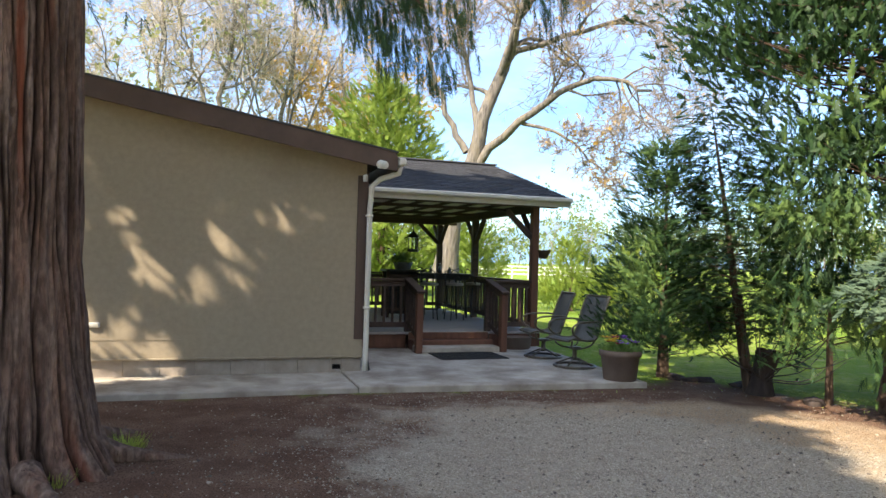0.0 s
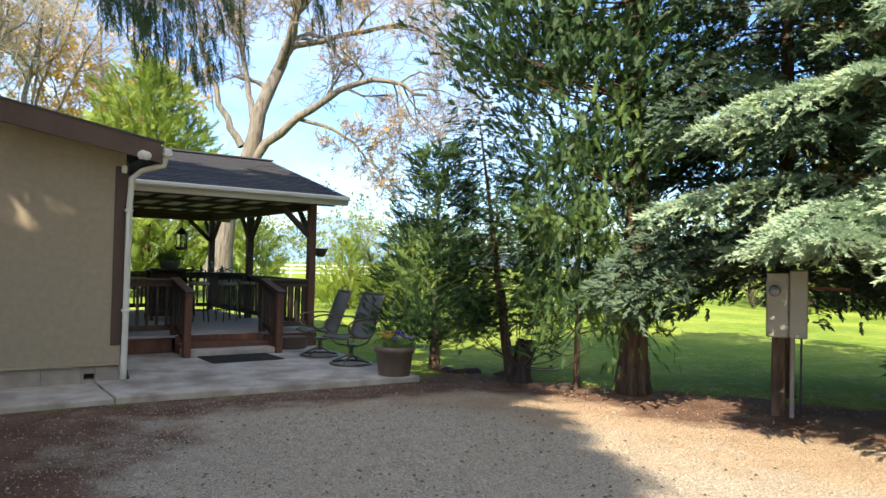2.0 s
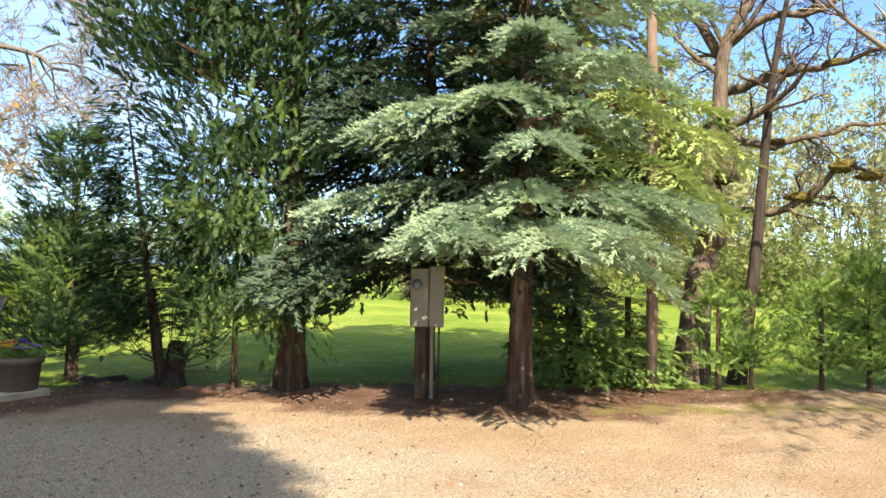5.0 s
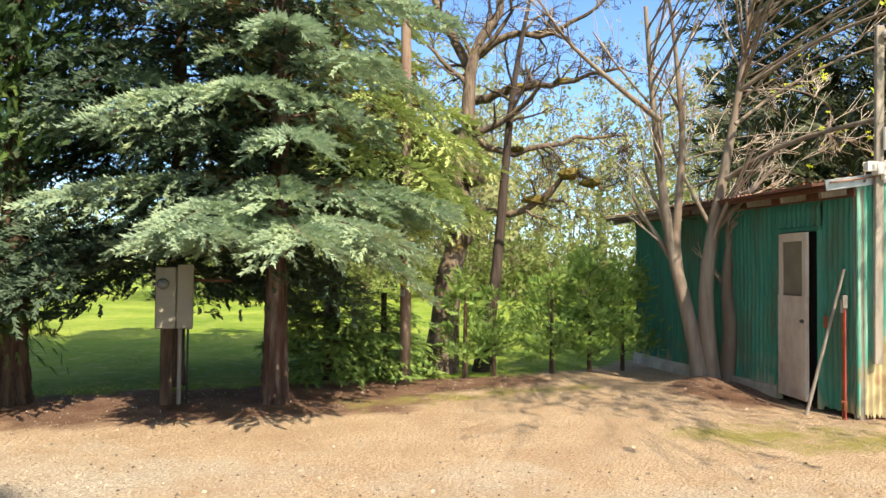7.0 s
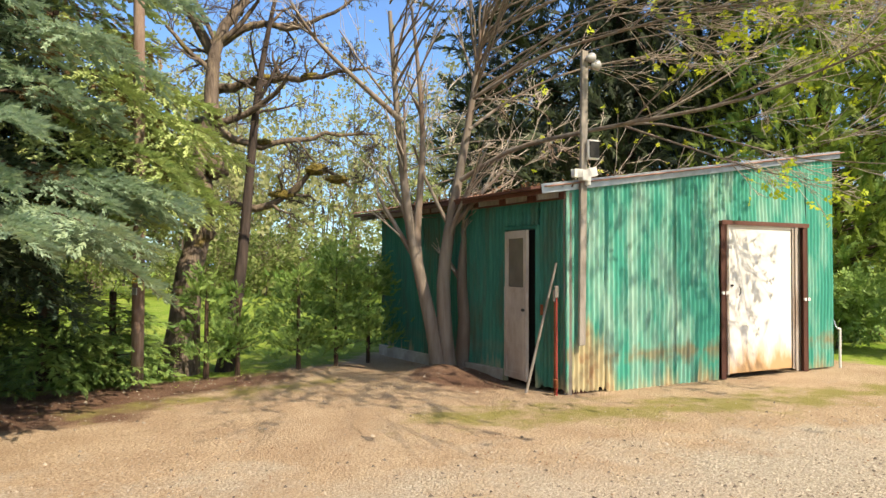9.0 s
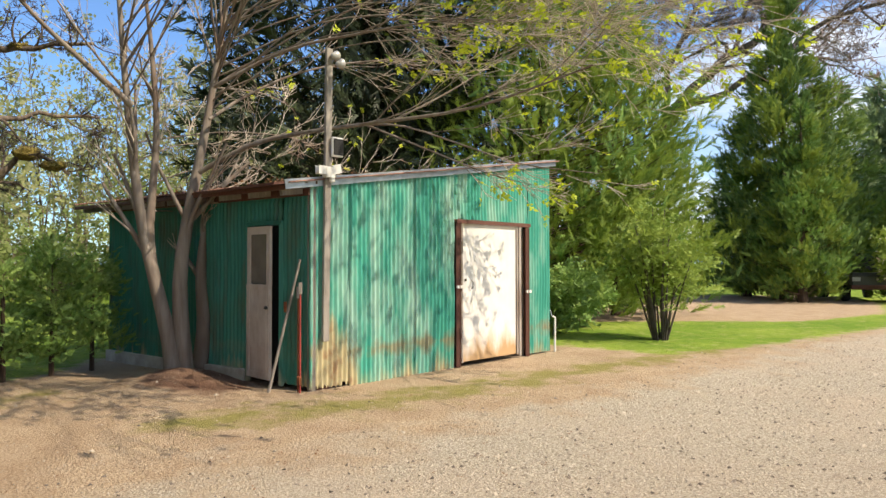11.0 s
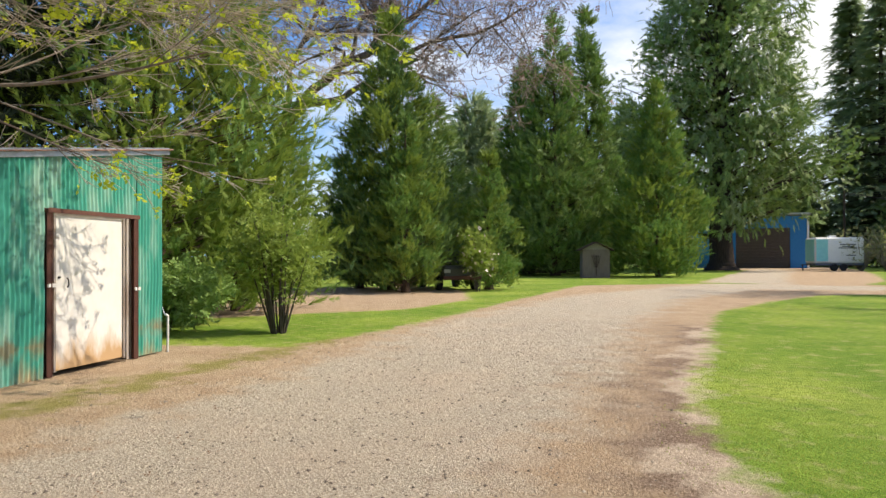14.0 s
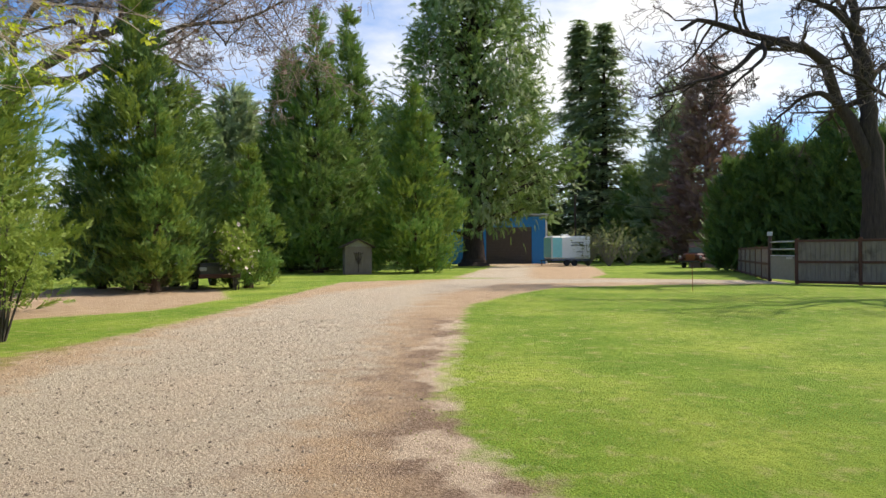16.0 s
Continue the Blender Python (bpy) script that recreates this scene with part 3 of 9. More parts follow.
def tubes(paths, sides):
    """Tapered pipes: paths is a list of (points (n, 3), radii (n,)). Quads."""
    V, Fq, off = [], [], 0
    by_n = {}
    for p, r in paths:
        by_n.setdefault(len(p), []).append((p, r))
    ang = np.arange(sides) * 2 * np.pi / sides
    for n, lst in by_n.items():
        P = np.array([p for p, r in lst], float)
        R = np.array([r for p, r in lst], float)
        T = np.empty_like(P)
        T[:, 1:-1] = P[:, 2:] - P[:, :-2]
        T[:, 0], T[:, -1] = P[:, 1] - P[:, 0], P[:, -1] - P[:, -2]
        T = unit(T)
        ref = np.where(np.abs(T[:, :1, 2:3]) > 0.9, np.array([1.0, 0, 0]), np.array([0, 0, 1.0]))
        ref = np.broadcast_to(ref, T.shape)
        X = unit(np.cross(T, ref))
        Y = np.cross(T, X)
        ring = P[:, :, None] + R[:, :, None, None] * (X[:, :, None] * np.cos(ang)[:, None] + Y[:, :, None] * np.sin(ang)[:, None])
        B = len(lst)
        base = off + (np.arange(B)[:, None, None] * n + np.arange(n - 1)[None, :, None]) * sides
        i = np.arange(sides)
        j = (i + 1) % sides
        q = np.stack([base + i, base + j, base + sides + j, base + sides + i], -1)
        V.append(ring.reshape(-1, 3))
        Fq.append(q.reshape(-1, 4))
        off += B * n * sides
    return np.concatenate(V), np.concatenate(Fq)


def stamp(tv, tf, P, X, N, S):
    """Copies of a small pattern (tv, tf) at places P, along X, with normal N, of size S."""
    X = unit(X)
    Y = unit(np.cross(N, X))
    Z = np.cross(X, Y)
    S = np.asarray(S)[:, None, None]
    v = P[:, None] + S * (tv[None, :, 0:1] * X[:, None] + tv[None, :, 1:2] * Y[:, None] + tv[None, :, 2:3] * Z[:, None])
    f = tf[None] + (np.arange(len(P)) * len(tv))[:, None, None]
    return v.reshape(-1, 3), f.reshape(-1, tf.shape[1])


def spray_cedar(rng, n=9, w=0.03):
    """A flat, slightly drooping feathery fan of scale-leaf fronds along x."""
    v, f = [], []

    def frond(p, a, ln, wd, z):
        d = np.array([math.cos(a), math.sin(a), 0])
        s = np.array([-d[1], d[0], 0])
        k = len(v)
        v.extend([p + s * wd, p - s * wd, p + d * ln + [0, 0, z]])
        f.append([k, k + 1, k + 2])
    for i in range(n):
        u = 0.02 + 0.78 * i / (n - 1)
        side = 1 if i % 2 else -1
        a = side * rng.uniform(0.35, 0.75) * (1.1 - 0.4 * u)
        frond(np.array([u, 0, -0.10 * u * u]), a, rng.uniform(0.36, 0.56) * (1.2 - 0.7 * u) * min(1.0, 8.5 / n), w, rng.uniform(-0.14, 0.06))
    frond(np.array([0.0, 0, 0.0]), rng.uniform(-0.06, 0.06), 1.08, w * 1.2, -0.1)
    return np.array(v), np.array(f)


def spray_spruce(rng, n=14, w=0.07, reach=0.75):
    """A needle-covered shoot along x, like a bottle brush."""
    v, f = [], []
    for i in range(n):
        u = 0.02 + 0.9 * i / (n - 1)
        a = i * 2.4 + rng.uniform(-0.3, 0.3)
        out = np.array([reach, math.cos(a), math.sin(a) * 0.8 + 0.2])
        out /= np.linalg.norm(out)
        p = np.array([u, 0, 0.0])
        side = np.cross(out, [0.3, 0.5, 0.8])
        side = side / np.linalg.norm(side) * w
        ln = rng.uniform(0.20, 0.30) * (0.72 + 0.5 * reach) * (1.1 - 0.35 * u)
        k = len(v)
        v.extend([p + side, p - side, p + out * ln])
        f.append([k, k + 1, k + 2])
    k = len(v)
    v.extend([np.array([0, 0.03, 0]), np.array([0, -0.03, 0]), np.array([1.0, 0, 0.02])])
    f.append([k, k + 1, k + 2])
    return np.array(v), np.array(f)


def spray_leaf(rng, n=5, wide=0.32):
    """A short twig with broad leaves."""
    v, f = [], []
    for i in range(n):
        u = 0.1 + 0.8 * i / max(1, n - 1)
        a = (1 if i % 2 else -1) * rng.uniform(0.5, 1.2)
        d = np.array([math.cos(a), math.sin(a), rng.uniform(-0.5, 0.4)])
        d /= np.linalg.norm(d)
        s = np.cross(d, [0, 0, 1]) + np.array([0, 0, rng.uniform(-0.4, 0.4)])
        s = s / np.linalg.norm(s)
        ln = rng.uniform(0.4, 0.62)
        p = np.array([u, 0, 0])
        k = len(v)
        v.extend([p, p + d * ln * 0.45 + s * wide * ln, p + d * ln, p + d * ln * 0.45 - s * wide * ln])
        f.extend([[k, k + 1, k + 2], [k, k + 2, k + 3]])
    return np.array(v), np.array(f)


def leafy(name, kind, P, X, N, S, material, parent, rng, label="", **kw):
    """One mesh of many sprays of that kind, in three shuffled patterns."""
    make = {"cedar": spray_cedar, "spruce": spray_spruce, "leaf": spray_leaf}[kind]
    V, F, off = [], [], 0
    pick = rng.integers(0, 3, len(P))
    for k in range(3):
        tv, tf = make(rng, **kw)
        m = pick == k
        if m.any():
            v, f = stamp(tv, tf, P[m], X[m], N[m], S[m])
            V.append(v)
            F.append(f + off)
            off += len(v)
    return link_mesh(name, raw_mesh(name, np.concatenate(V), np.concatenate(F)), material, parent, label)


def trunk_mesh(name, pts, radii, material, parent, sides=14, extra=(), label="", rough=0.06, seed=1):
    """A trunk through pts, a little lobed, with limbs (extra) joined on."""
    pts, radii = np.array(pts, float), np.array(radii, float)
    # resample
    t = np.linspace(0, len(pts) - 1, max(len(pts), 3) * 5)
    P = np.stack([np.interp(t, np.arange(len(pts)), pts[:, i]) for i in range(3)], 1)
    R = np.interp(t, np.arange(len(pts)), radii)
    k = np.ones(5) / 5
    if len(pts) > 2:
        for i in range(2):
            Q = P.copy()
            Q[2:-2, i] = np.convolve(P[:, i], k, "valid")
            P = Q
    v, f = tubes([(P, R)], sides)
    rng = np.random.default_rng(seed)
    ring = v.reshape(len(P), sides, 3)
    wob = 1 + rough * rng.standard_normal((len(P), sides)) * 0.5 + rough * rng.standard_normal((1, sides))
    ring = P[:, None] + (ring - P[:, None]) * wob[:, :, None]
    v = ring.reshape(-1, 3)
    V, F, off = [v], [f], len(v)
    for path, sd in extra:
        if path:
            a, b = tubes(path, sd)
            V.append(a)
            F.append(b + off)
            off += len(a)
    me = raw_mesh(name, np.concatenate(V), np.concatenate(F), smooth=True)
    return link_mesh(name, me, material, parent, label)


def smooth_path(pts, n):
    """n points of a smooth curve through pts (Catmull-Rom)."""
    p = np.array(pts, float)
    p = np.concatenate([[2 * p[0] - p[1]], p, [2 * p[-1] - p[-2]]])
    out = []
    for t in np.linspace(0, len(pts) - 1 - 1e-6, n):
        i = int(t)
        u = t - i
        a, b, c, d = p[i:i + 4]
        out.append(0.5 * (2 * b + (c - a) * u + (2 * a - 5 * b + 4 * c - d) * u * u + (3 * b - a - 3 * c + d) * u ** 3))
    return np.array(out)


def conifer(name, x, y, H, R, zb, label, kind="cedar", leaf="f_cedar", wood="bark_dark", trunk_r=0.2, n_br=90, per_m=9, size=0.28, rise=0.15, droop=0.5,
            shape=1.0, seed=1, lean=(0, 0), flare=1.6, category="conifer tree", group="", side=0.42, hang=0.35, top_keep=1.0, inner=0.05, puff=0.1, fronds=11, wide=0.045):
    """A conifer: tapered trunk, whorled drooping branches, and sprays along them."""
    rng = np.random.default_rng(seed)
    e = root(name, pose(x, y, 0), label, category, group)
    tz = np.array([-0.15, 0.12, 0.5, 1.2, H * 0.35, H * 0.7, H])
    tr = trunk_r * np.array([flare * 1.12, flare, 1.22, 1.03, 0.82, 0.45, 0.04])
    tp = np.stack([lean[0] * tz / H, lean[1] * tz / H, tz], 1)
    wood_paths, PP, XX, NN, SS = [], [], [], [], []
    boughs = []
    for i in range(n_br):
        t = (i + rng.uniform(0, 1)) / n_br
        t = t ** 1.15 * top_keep
        z = zb + (H - zb) * t
        prof = (1 - t) ** shape * (0.75 + 0.25 * min(1, t * 8 + 0.4))
        L = R * max(prof, 0.04) * rng.uniform(0.62, 1.08)
        phi = i * 2.39996 + rng.uniform(-0.4, 0.4)
        boughs.append((phi, z, L, droop * L * rng.uniform(0.6, 1.3), rise * L))
    for phi, z, L, drop, up in boughs:
        d = np.array([math.cos(phi), math.sin(phi), 0])
        s = np.array([-d[1], d[0], 0])
        o = np.array([lean[0] * z / H, lean[1] * z / H, z])
        u = np.linspace(0, 1, 6)
        pth = o + d * (L * u)[:, None] + np.array([0, 0, 1.0]) * (up * u - drop * u * u)[:, None]
        wood_paths.append((pth, np.maximum(0.004, trunk_r * 0.16 * min(1, L / max(R, .1) + .2)) * (1 - 0.85 * u)))
        n = max(3, int(per_m * L * (1 + 0.5 * side * L)))
        w = inner + (1 - inner) * rng.uniform(0, 1, n) ** 0.62
        off = rng.uniform(-1, 1, n) * side * L * (1.08 - w) * (0.35 + 0.65 * np.minimum(1, w * 2.2))
        back = np.abs(off) * 0.5
        P = o + d * (L * w)[:, None] + s * off[:, None] + d * back[:, None] * 0.4
        P[:, 2] = z + up * w - drop * w * w - np.abs(off) * hang * rng.uniform(0.4, 1.3, n) + rng.normal(0, puff, n)
        slope = up - 2 * drop * w
        X = d * (0.75 + 0 * w)[:, None] + s * (np.sign(off) * rng.uniform(0.2, 1.0, n))[:, None]
        X[:, 2] = slope / max(L, 0.1) * 0.6 - hang * rng.uniform(0.1, 1.1, n)
        N = np.array([0, 0, 1.0]) + rng.normal(0, 0.25, (n, 3))
        PP.append(P)
        XX.append(X)
        NN.append(N)
        SS.append(size * rng.uniform(0.65, 1.25, n) * (1 - 0.25 * w * (L > 1)))
    P, X, N, S = np.concatenate(PP), np.concatenate(XX), np.concatenate(NN), np.concatenate(SS)
    keep = P[:, 2] > 0.08
    P, X, N, S = P[keep], X[keep], N[keep], S[keep]
    trunk_mesh("trunk", tp, tr, M[wood], e, 14, seed=seed)
    bv, bf = tubes(wood_paths, 4)
    tagged(link_mesh("boughs", raw_mesh("boughs", bv, bf, True), M[wood], e), kind="stuff")
    leafy("crown", kind, P, X, N, S, M[leaf], e, rng, n=fronds, w=wide)
    return e


def layered_conifer(name, x, y, H, R, zb, label, kind="spruce", leaf="f_spruce", wood="bark_spruce", trunk_r=0.12, seed=1, shape=0.6, tier=0.7, per_tier=7, rise=0.12, droop=0.22, width=0.36, hang=0.3,
                    shoot=0.15, step=0.06, gap=0.11, fine_below=5.4, arms=(), lean=(0, 0), flare=1.3, dry=None, pruned=None, fronds=12, wide=0.08, bare=0.22, category="spruce tree", jitter=0.12, even=0.25, tip_lift=0.0, bias=None, reach=1.5):
    """A conifer of separate tiers: each bough a stem with twigs to both sides, and short shoots along the twigs. arms: boughs (azimuth, height, length, drop) of their own."""
    rng = np.random.default_rng(seed)
    e = root(name, pose(x, y, 0), label, category)
    tz = np.array([-0.15, 0.12, 0.5, 1.2, H * 0.35, H * 0.7, H])
    tr = trunk_r * np.array([flare * 1.12, flare, 1.15, 1.0, 0.8, 0.45, 0.04])
    trunk_mesh("trunk", np.stack([lean[0] * tz / H, lean[1] * tz / H, tz], 1), tr, M[wood], e, 20, seed=seed, rough=0.10)
    boughs = []
    z, k = zb, 0
    while z < H - 0.1:
        t = (z - zb) / (H - zb)
        many = per_tier if z < fine_below else max(3, per_tier * 3 // 5)
        for j in range(many):
            L = R * ((1 - t) ** shape) * rng.uniform(1 - 1.6 * even, 1 + even * 0.4) + 0.05
            phi = 2 * math.pi * (j + rng.uniform(-0.3, 0.3)) / many + k * 1.3
            if bias:
                L *= 1 + bias[1] * math.cos(phi - radians(90 - bias[0]))
            boughs.append((phi, z + rng.normal(0, jitter), L, droop * L * rng.uniform(0.5, 1.4), rise * L * rng.uniform(0.5, 1.5)))
        z += tier * rng.uniform(0.75, 1.2) * (1 if z < fine_below else 1.6)
        k += 1
    for az, z, L, drop in arms:
        boughs.append((radians(90 - az), z, L, drop, 0.08 * L))
    stems, PP, XX, NN, SS = [], [], [], [], []
    for phi, z, L, drop, up in boughs:
        fine = z < fine_below
        f = 1.0 if fine else 2.2
        d = np.array([math.cos(phi), math.sin(phi), 0])
        s = np.array([-d[1], d[0], 0])
        o = np.array([lean[0] * z / H, lean[1] * z / H, z])
        bend = rng.normal(0, 0.06)

        def along(u):
            u = np.asarray(u, float)[..., None]
            return o + d * (L * u) + s * (bend * L * u * u) + np.array([0, 0, 1.0]) * (up * u - drop * u * u + tip_lift * L * u ** 4)
        u = np.linspace(0, 1, 7)
        stems.append((along(u), np.maximum(0.004, trunk_r * 0.17 * min(1, L / max(R, 0.1) + 0.2)) * (1 - 0.85 * u)))
        n = max(3, int(L / (gap * f)))
        for i in range(n):
            ui = bare + (1 - bare) * (i + rng.uniform(0.1, 0.9)) / n
            for side in (-1, 1):
                l = (width * L * (1.06 - ui) ** 0.75 * min(1, 0.45 + 2.2 * (ui - bare)) + 0.07) * rng.uniform(0.65, 1.15)
                a = rng.uniform(0.65, 1.0)
                dr = d * math.cos(a) + s * side * math.sin(a)
                m = max(2, int(l / (step * f)))
                v = (np.arange(m) + rng.uniform(0, 1, m)) / m
                sag = hang * rng.uniform(0.5, 1.5)
                P = along(ui) + dr * (l * v)[:, None]
                P[:, 2] += -sag * l * v * v + rng.normal(0, 0.012, m)
                alt = np.where(np.arange(m) % 2, 1, -1)
                across = np.cross(dr, [0, 0, 1.0])
                X = dr + across * (alt * rng.uniform(0.1, 0.9, m))[:, None]
                X[:, 2] = -2 * sag * v * rng.uniform(0.3, 1.0, m) + rng.normal(0.05, 0.12, m)
                PP.append(P)
                XX.append(X)
                NN.append(np.array([0, 0, 1.0]) + rng.normal(0, 0.25, (m, 3)))
                SS.append(shoot * f * rng.uniform(0.7, 1.25, m))
        PP.append(along([0.93, 0.98, 1.0]))
        XX.append(np.tile(d, (3, 1)) + rng.normal(0, 0.2, (3, 3)))
        NN.append(np.tile([0, 0, 1.0], (3, 1)))
        SS.append(np.full(3, shoot * f))
    P, X, N, S = np.concatenate(PP), np.concatenate(XX), np.concatenate(NN), np.concatenate(SS)
    keep = P[:, 2] > 0.06
    if pruned:
        keep &= (np.hypot(P[:, 0] + x - pruned[0], P[:, 1] + y - pruned[1]) > pruned[2]) | (P[:, 2] > pruned[3])
    P, X, N, S = P[keep], X[keep], N[keep], S[keep]
    bv, bf = tubes(stems, 5)
    tagged(link_mesh("boughs", raw_mesh("boughs", bv, bf, True), M[wood], e), kind="stuff")
    kw = {"n": fronds, "w": wide, "reach": reach} if kind == "spruce" else {"n": fronds, "w": wide}
    if dry:
        m = (rng.uniform(0, 1, len(P)) < dry[1]) & (np.hypot(P[:, 0], P[:, 1]) < dry[2] * R)
        tagged(leafy("dry_twigs", kind, P[m], X[m], N[m], S[m], M[dry[0]], e, rng, **kw), kind="stuff")
        P, X, N, S = P[~m], X[~m], N[~m], S[~m]
    leafy("crown", kind, P, X, N, S, M[leaf], e, rng, **kw)
    return e


def grow(out, tips, p, d, L, r, lev, maxlev, rng, up=0.05, wob=0.22, kids=(4, 4, 4, 3), shrink=0.62, spread=(0.5, 1.1)):
    """Recursive bare branching; out[lev] collects pipes, tips the twig ends."""
    n = 6 if lev < 2 else 4
    pts = [p.copy()]
    for i in range(n - 1):
        d = d + rng.normal(0, wob, 3) + np.array([0, 0, up])
        d = d / np.linalg.norm(d)
        p = p + d * L / (n - 1)
        pts.append(p.copy())
    pts = np.array(pts)
    rad = r * np.linspace(1, 0.45, n)
    out.setdefault(lev, []).append((pts, rad))
    branch_off(out, tips, pts, rad, L, lev, maxlev, rng, up, wob, kids, shrink, spread)


def branch_off(out, tips, pts, rad, L, lev, maxlev, rng, up, wob, kids, shrink, spread):
    if lev >= maxlev:
        tips.append((pts[-1], pts[-1] - pts[-2]))
        return
    n = len(pts)
    for k in range(kids[min(lev, len(kids) - 1)]):
        u = rng.uniform(0.25, 1.0) * (n - 1)
        i = min(int(u), n - 2)
        q = pts[i] + (pts[i + 1] - pts[i]) * (u - i)
        dd = pts[i + 1] - pts[i]
        dd = dd / np.linalg.norm(dd)
        a = rng.uniform(*spread)
        o = np.cross(dd, rng.normal(0, 1, 3))
        o = o / max(np.linalg.norm(o), 1e-6)
        nd = dd * math.cos(a) + o * math.sin(a)
        grow(out, tips, q, nd, L * shrink * rng.uniform(0.7, 1.2), np.interp(u, np.arange(n), rad) * rng.uniform(0.42, 0.6), lev + 1, maxlev, rng, up, wob, kids, shrink, spread)


def bare_tree(name, limbs, r0, label, wood="bark_oak", twig="twig", maxlev=4, seed=1, kids=(3, 4, 4, 3), up=0.03, wob=0.2, shrink=0.55, leaf=None, leaf_frac=0.2, leaf_size=0.3,
              category="bare tree", limb_r=None, lev0=1, first=0.6, leaf_n=5, sub=1.0, twig_min=0.004, leaf_bias=None, spread=(0.5, 1.2), crook=0.0):
    """A leafless tree: main limbs along given lines, then ever finer branching."""
    rng = np.random.default_rng(seed)
    base = Vector(limbs[0][0])
    e = root(name, pose(base.x, base.y, 0), label, category)
    o0 = np.array([base.x, base.y, 0])
    out, tips = {}, []
    mains = []
    for k, lb in enumerate(limbs):
        pts = smooth_path(lb, 14) - o0
        L = np.linalg.norm(np.diff(pts, axis=0), axis=1).sum()
        if crook:
            kink = np.random.default_rng(seed * 31 + k).normal(0, crook * L / 14, (14, 3))
            kink[:2] = 0
            pts = pts + kink
        ra = r0 if k == 0 else (limb_r[k - 1] if limb_r else r0 * first)
        u = np.linspace(0, 1, 14)
        rad = ra * (1 - 0.75 * u)
        if k == 0:
            rad = rad * (1 + 0.5 * np.exp(-u * 14))
        mains.append((pts, rad))
        branch_off(out, tips, pts[3:], rad[3:], L * 0.5 * sub, lev0 - 1, maxlev, rng, up, wob, (kids[0] + 5,) + tuple(kids[1:]), shrink, spread)
    v, f = tubes([mains[0]], 14)
    link_mesh("trunk", raw_mesh("trunk", v, f, True), M[wood], e)
    for pts, rad in mains[1:]:
        v, f = tubes([(pts, rad)], 10)
        link_mesh("limb", raw_mesh("limb", v, f, True), M[wood], e)
    thick = [b for lv in out if lv <= lev0 for b in out[lv]]
    thin = [(p, np.maximum(r, twig_min)) for lv in out if lv > lev0 for p, r in out[lv]]
    if thick:
        v, f = tubes(thick, 6)
        tagged(link_mesh("branches", raw_mesh("branches", v, f, True), M[wood], e), kind="stuff")
    if thin:
        v, f = tubes(thin, 3)
        tagged(link_mesh("twigs", raw_mesh("twigs", v, f), M[twig], e), kind="stuff")
    if leaf:
        P = np.array([t[0] for t in tips])
        X = np.array([t[1] for t in tips])
        m = rng.uniform(0, 1, len(P)) < leaf_frac * (np.clip(P @ np.array(leaf_bias[:3]) + leaf_bias[3], 0, 1) if leaf_bias else 1)
        P, X = P[m], X[m]
        leafy("leaves", "leaf", P, X + rng.normal(0, 0.02, X.shape), rng.normal(0, 1, P.shape) + [0, 0, 1], leaf_size * rng.uniform(0.6, 1.3, len(P)), M[leaf], e, rng, n=leaf_n)
    return e


def shrub(name, x, y, H, R, label, kind="leaf", leaf="f_shrub", wood="twig_dark", n=1600, size=0.14, seed=1, stems=9, z0=0.15, category="shrub", squash=1.0, stem_r=0.014, up=0.5, leaf_n=5):
    """Stems fanning from the ground with leaf sprays in an uneven dome."""
    rng = np.random.default_rng(seed)
    e = root(name, pose(x, y, 0), label, category)
    paths = []
    lumps = []
    for i in range(stems):
        a = i * 2.4 + rng.uniform(-0.4, 0.4)
        rr = R * math.sqrt(rng.uniform(0.05, 1)) * 0.8
        top = np.array([math.cos(a) * rr, math.sin(a) * rr * squash, H * rng.uniform(0.55, 0.98) * (1 - 0.35 * (rr / R) ** 2)])
        foot = np.array([math.cos(a) * 0.12, math.sin(a) * 0.12, -0.03])
        mid = (top + foot) / 2 + np.array([0, 0, H * 0.12]) + rng.normal(0, 0.06, 3)
        pth = smooth_path([foot, mid, top], 7)
        paths.append((pth, stem_r * np.linspace(1, 0.3, 7)))
        for k in range(3):
            c = pth[rng.integers(3, 7)] + rng.normal(0, 0.1 * R, 3)
            lumps.append((c, rng.uniform(0.28, 0.5) * R))
    v, f = tubes(paths, 5)
    tagged(link_mesh("stems", raw_mesh("stems", v, f, True), M[wood], e), kind="stuff")
    idx = rng.integers(0, len(lumps), n)
    C = np.array([c for c, r in lumps])[idx]
    rad = np.array([r for c, r in lumps])[idx]
    dv = unit(rng.normal(0, 1, (n, 3)))
    P = C + dv * (rad * rng.uniform(0.35, 1.05, n))[:, None]
    ok = P[:, 2] > z0
    P, dv = P[ok], dv[ok]
    X = dv + np.array([0, 0, up]) * rng.uniform(0.2, 1, (len(P), 1))
    kw = {"n": leaf_n} if kind == "leaf" else {"n": 12, "w": 0.045}
    leafy("foliage", kind, P, X, rng.normal(0, 0.7, P.shape) + [0, 0, 1], size * rng.uniform(0.6, 1.3, len(P)), M[leaf], e, rng, **kw)
    return e


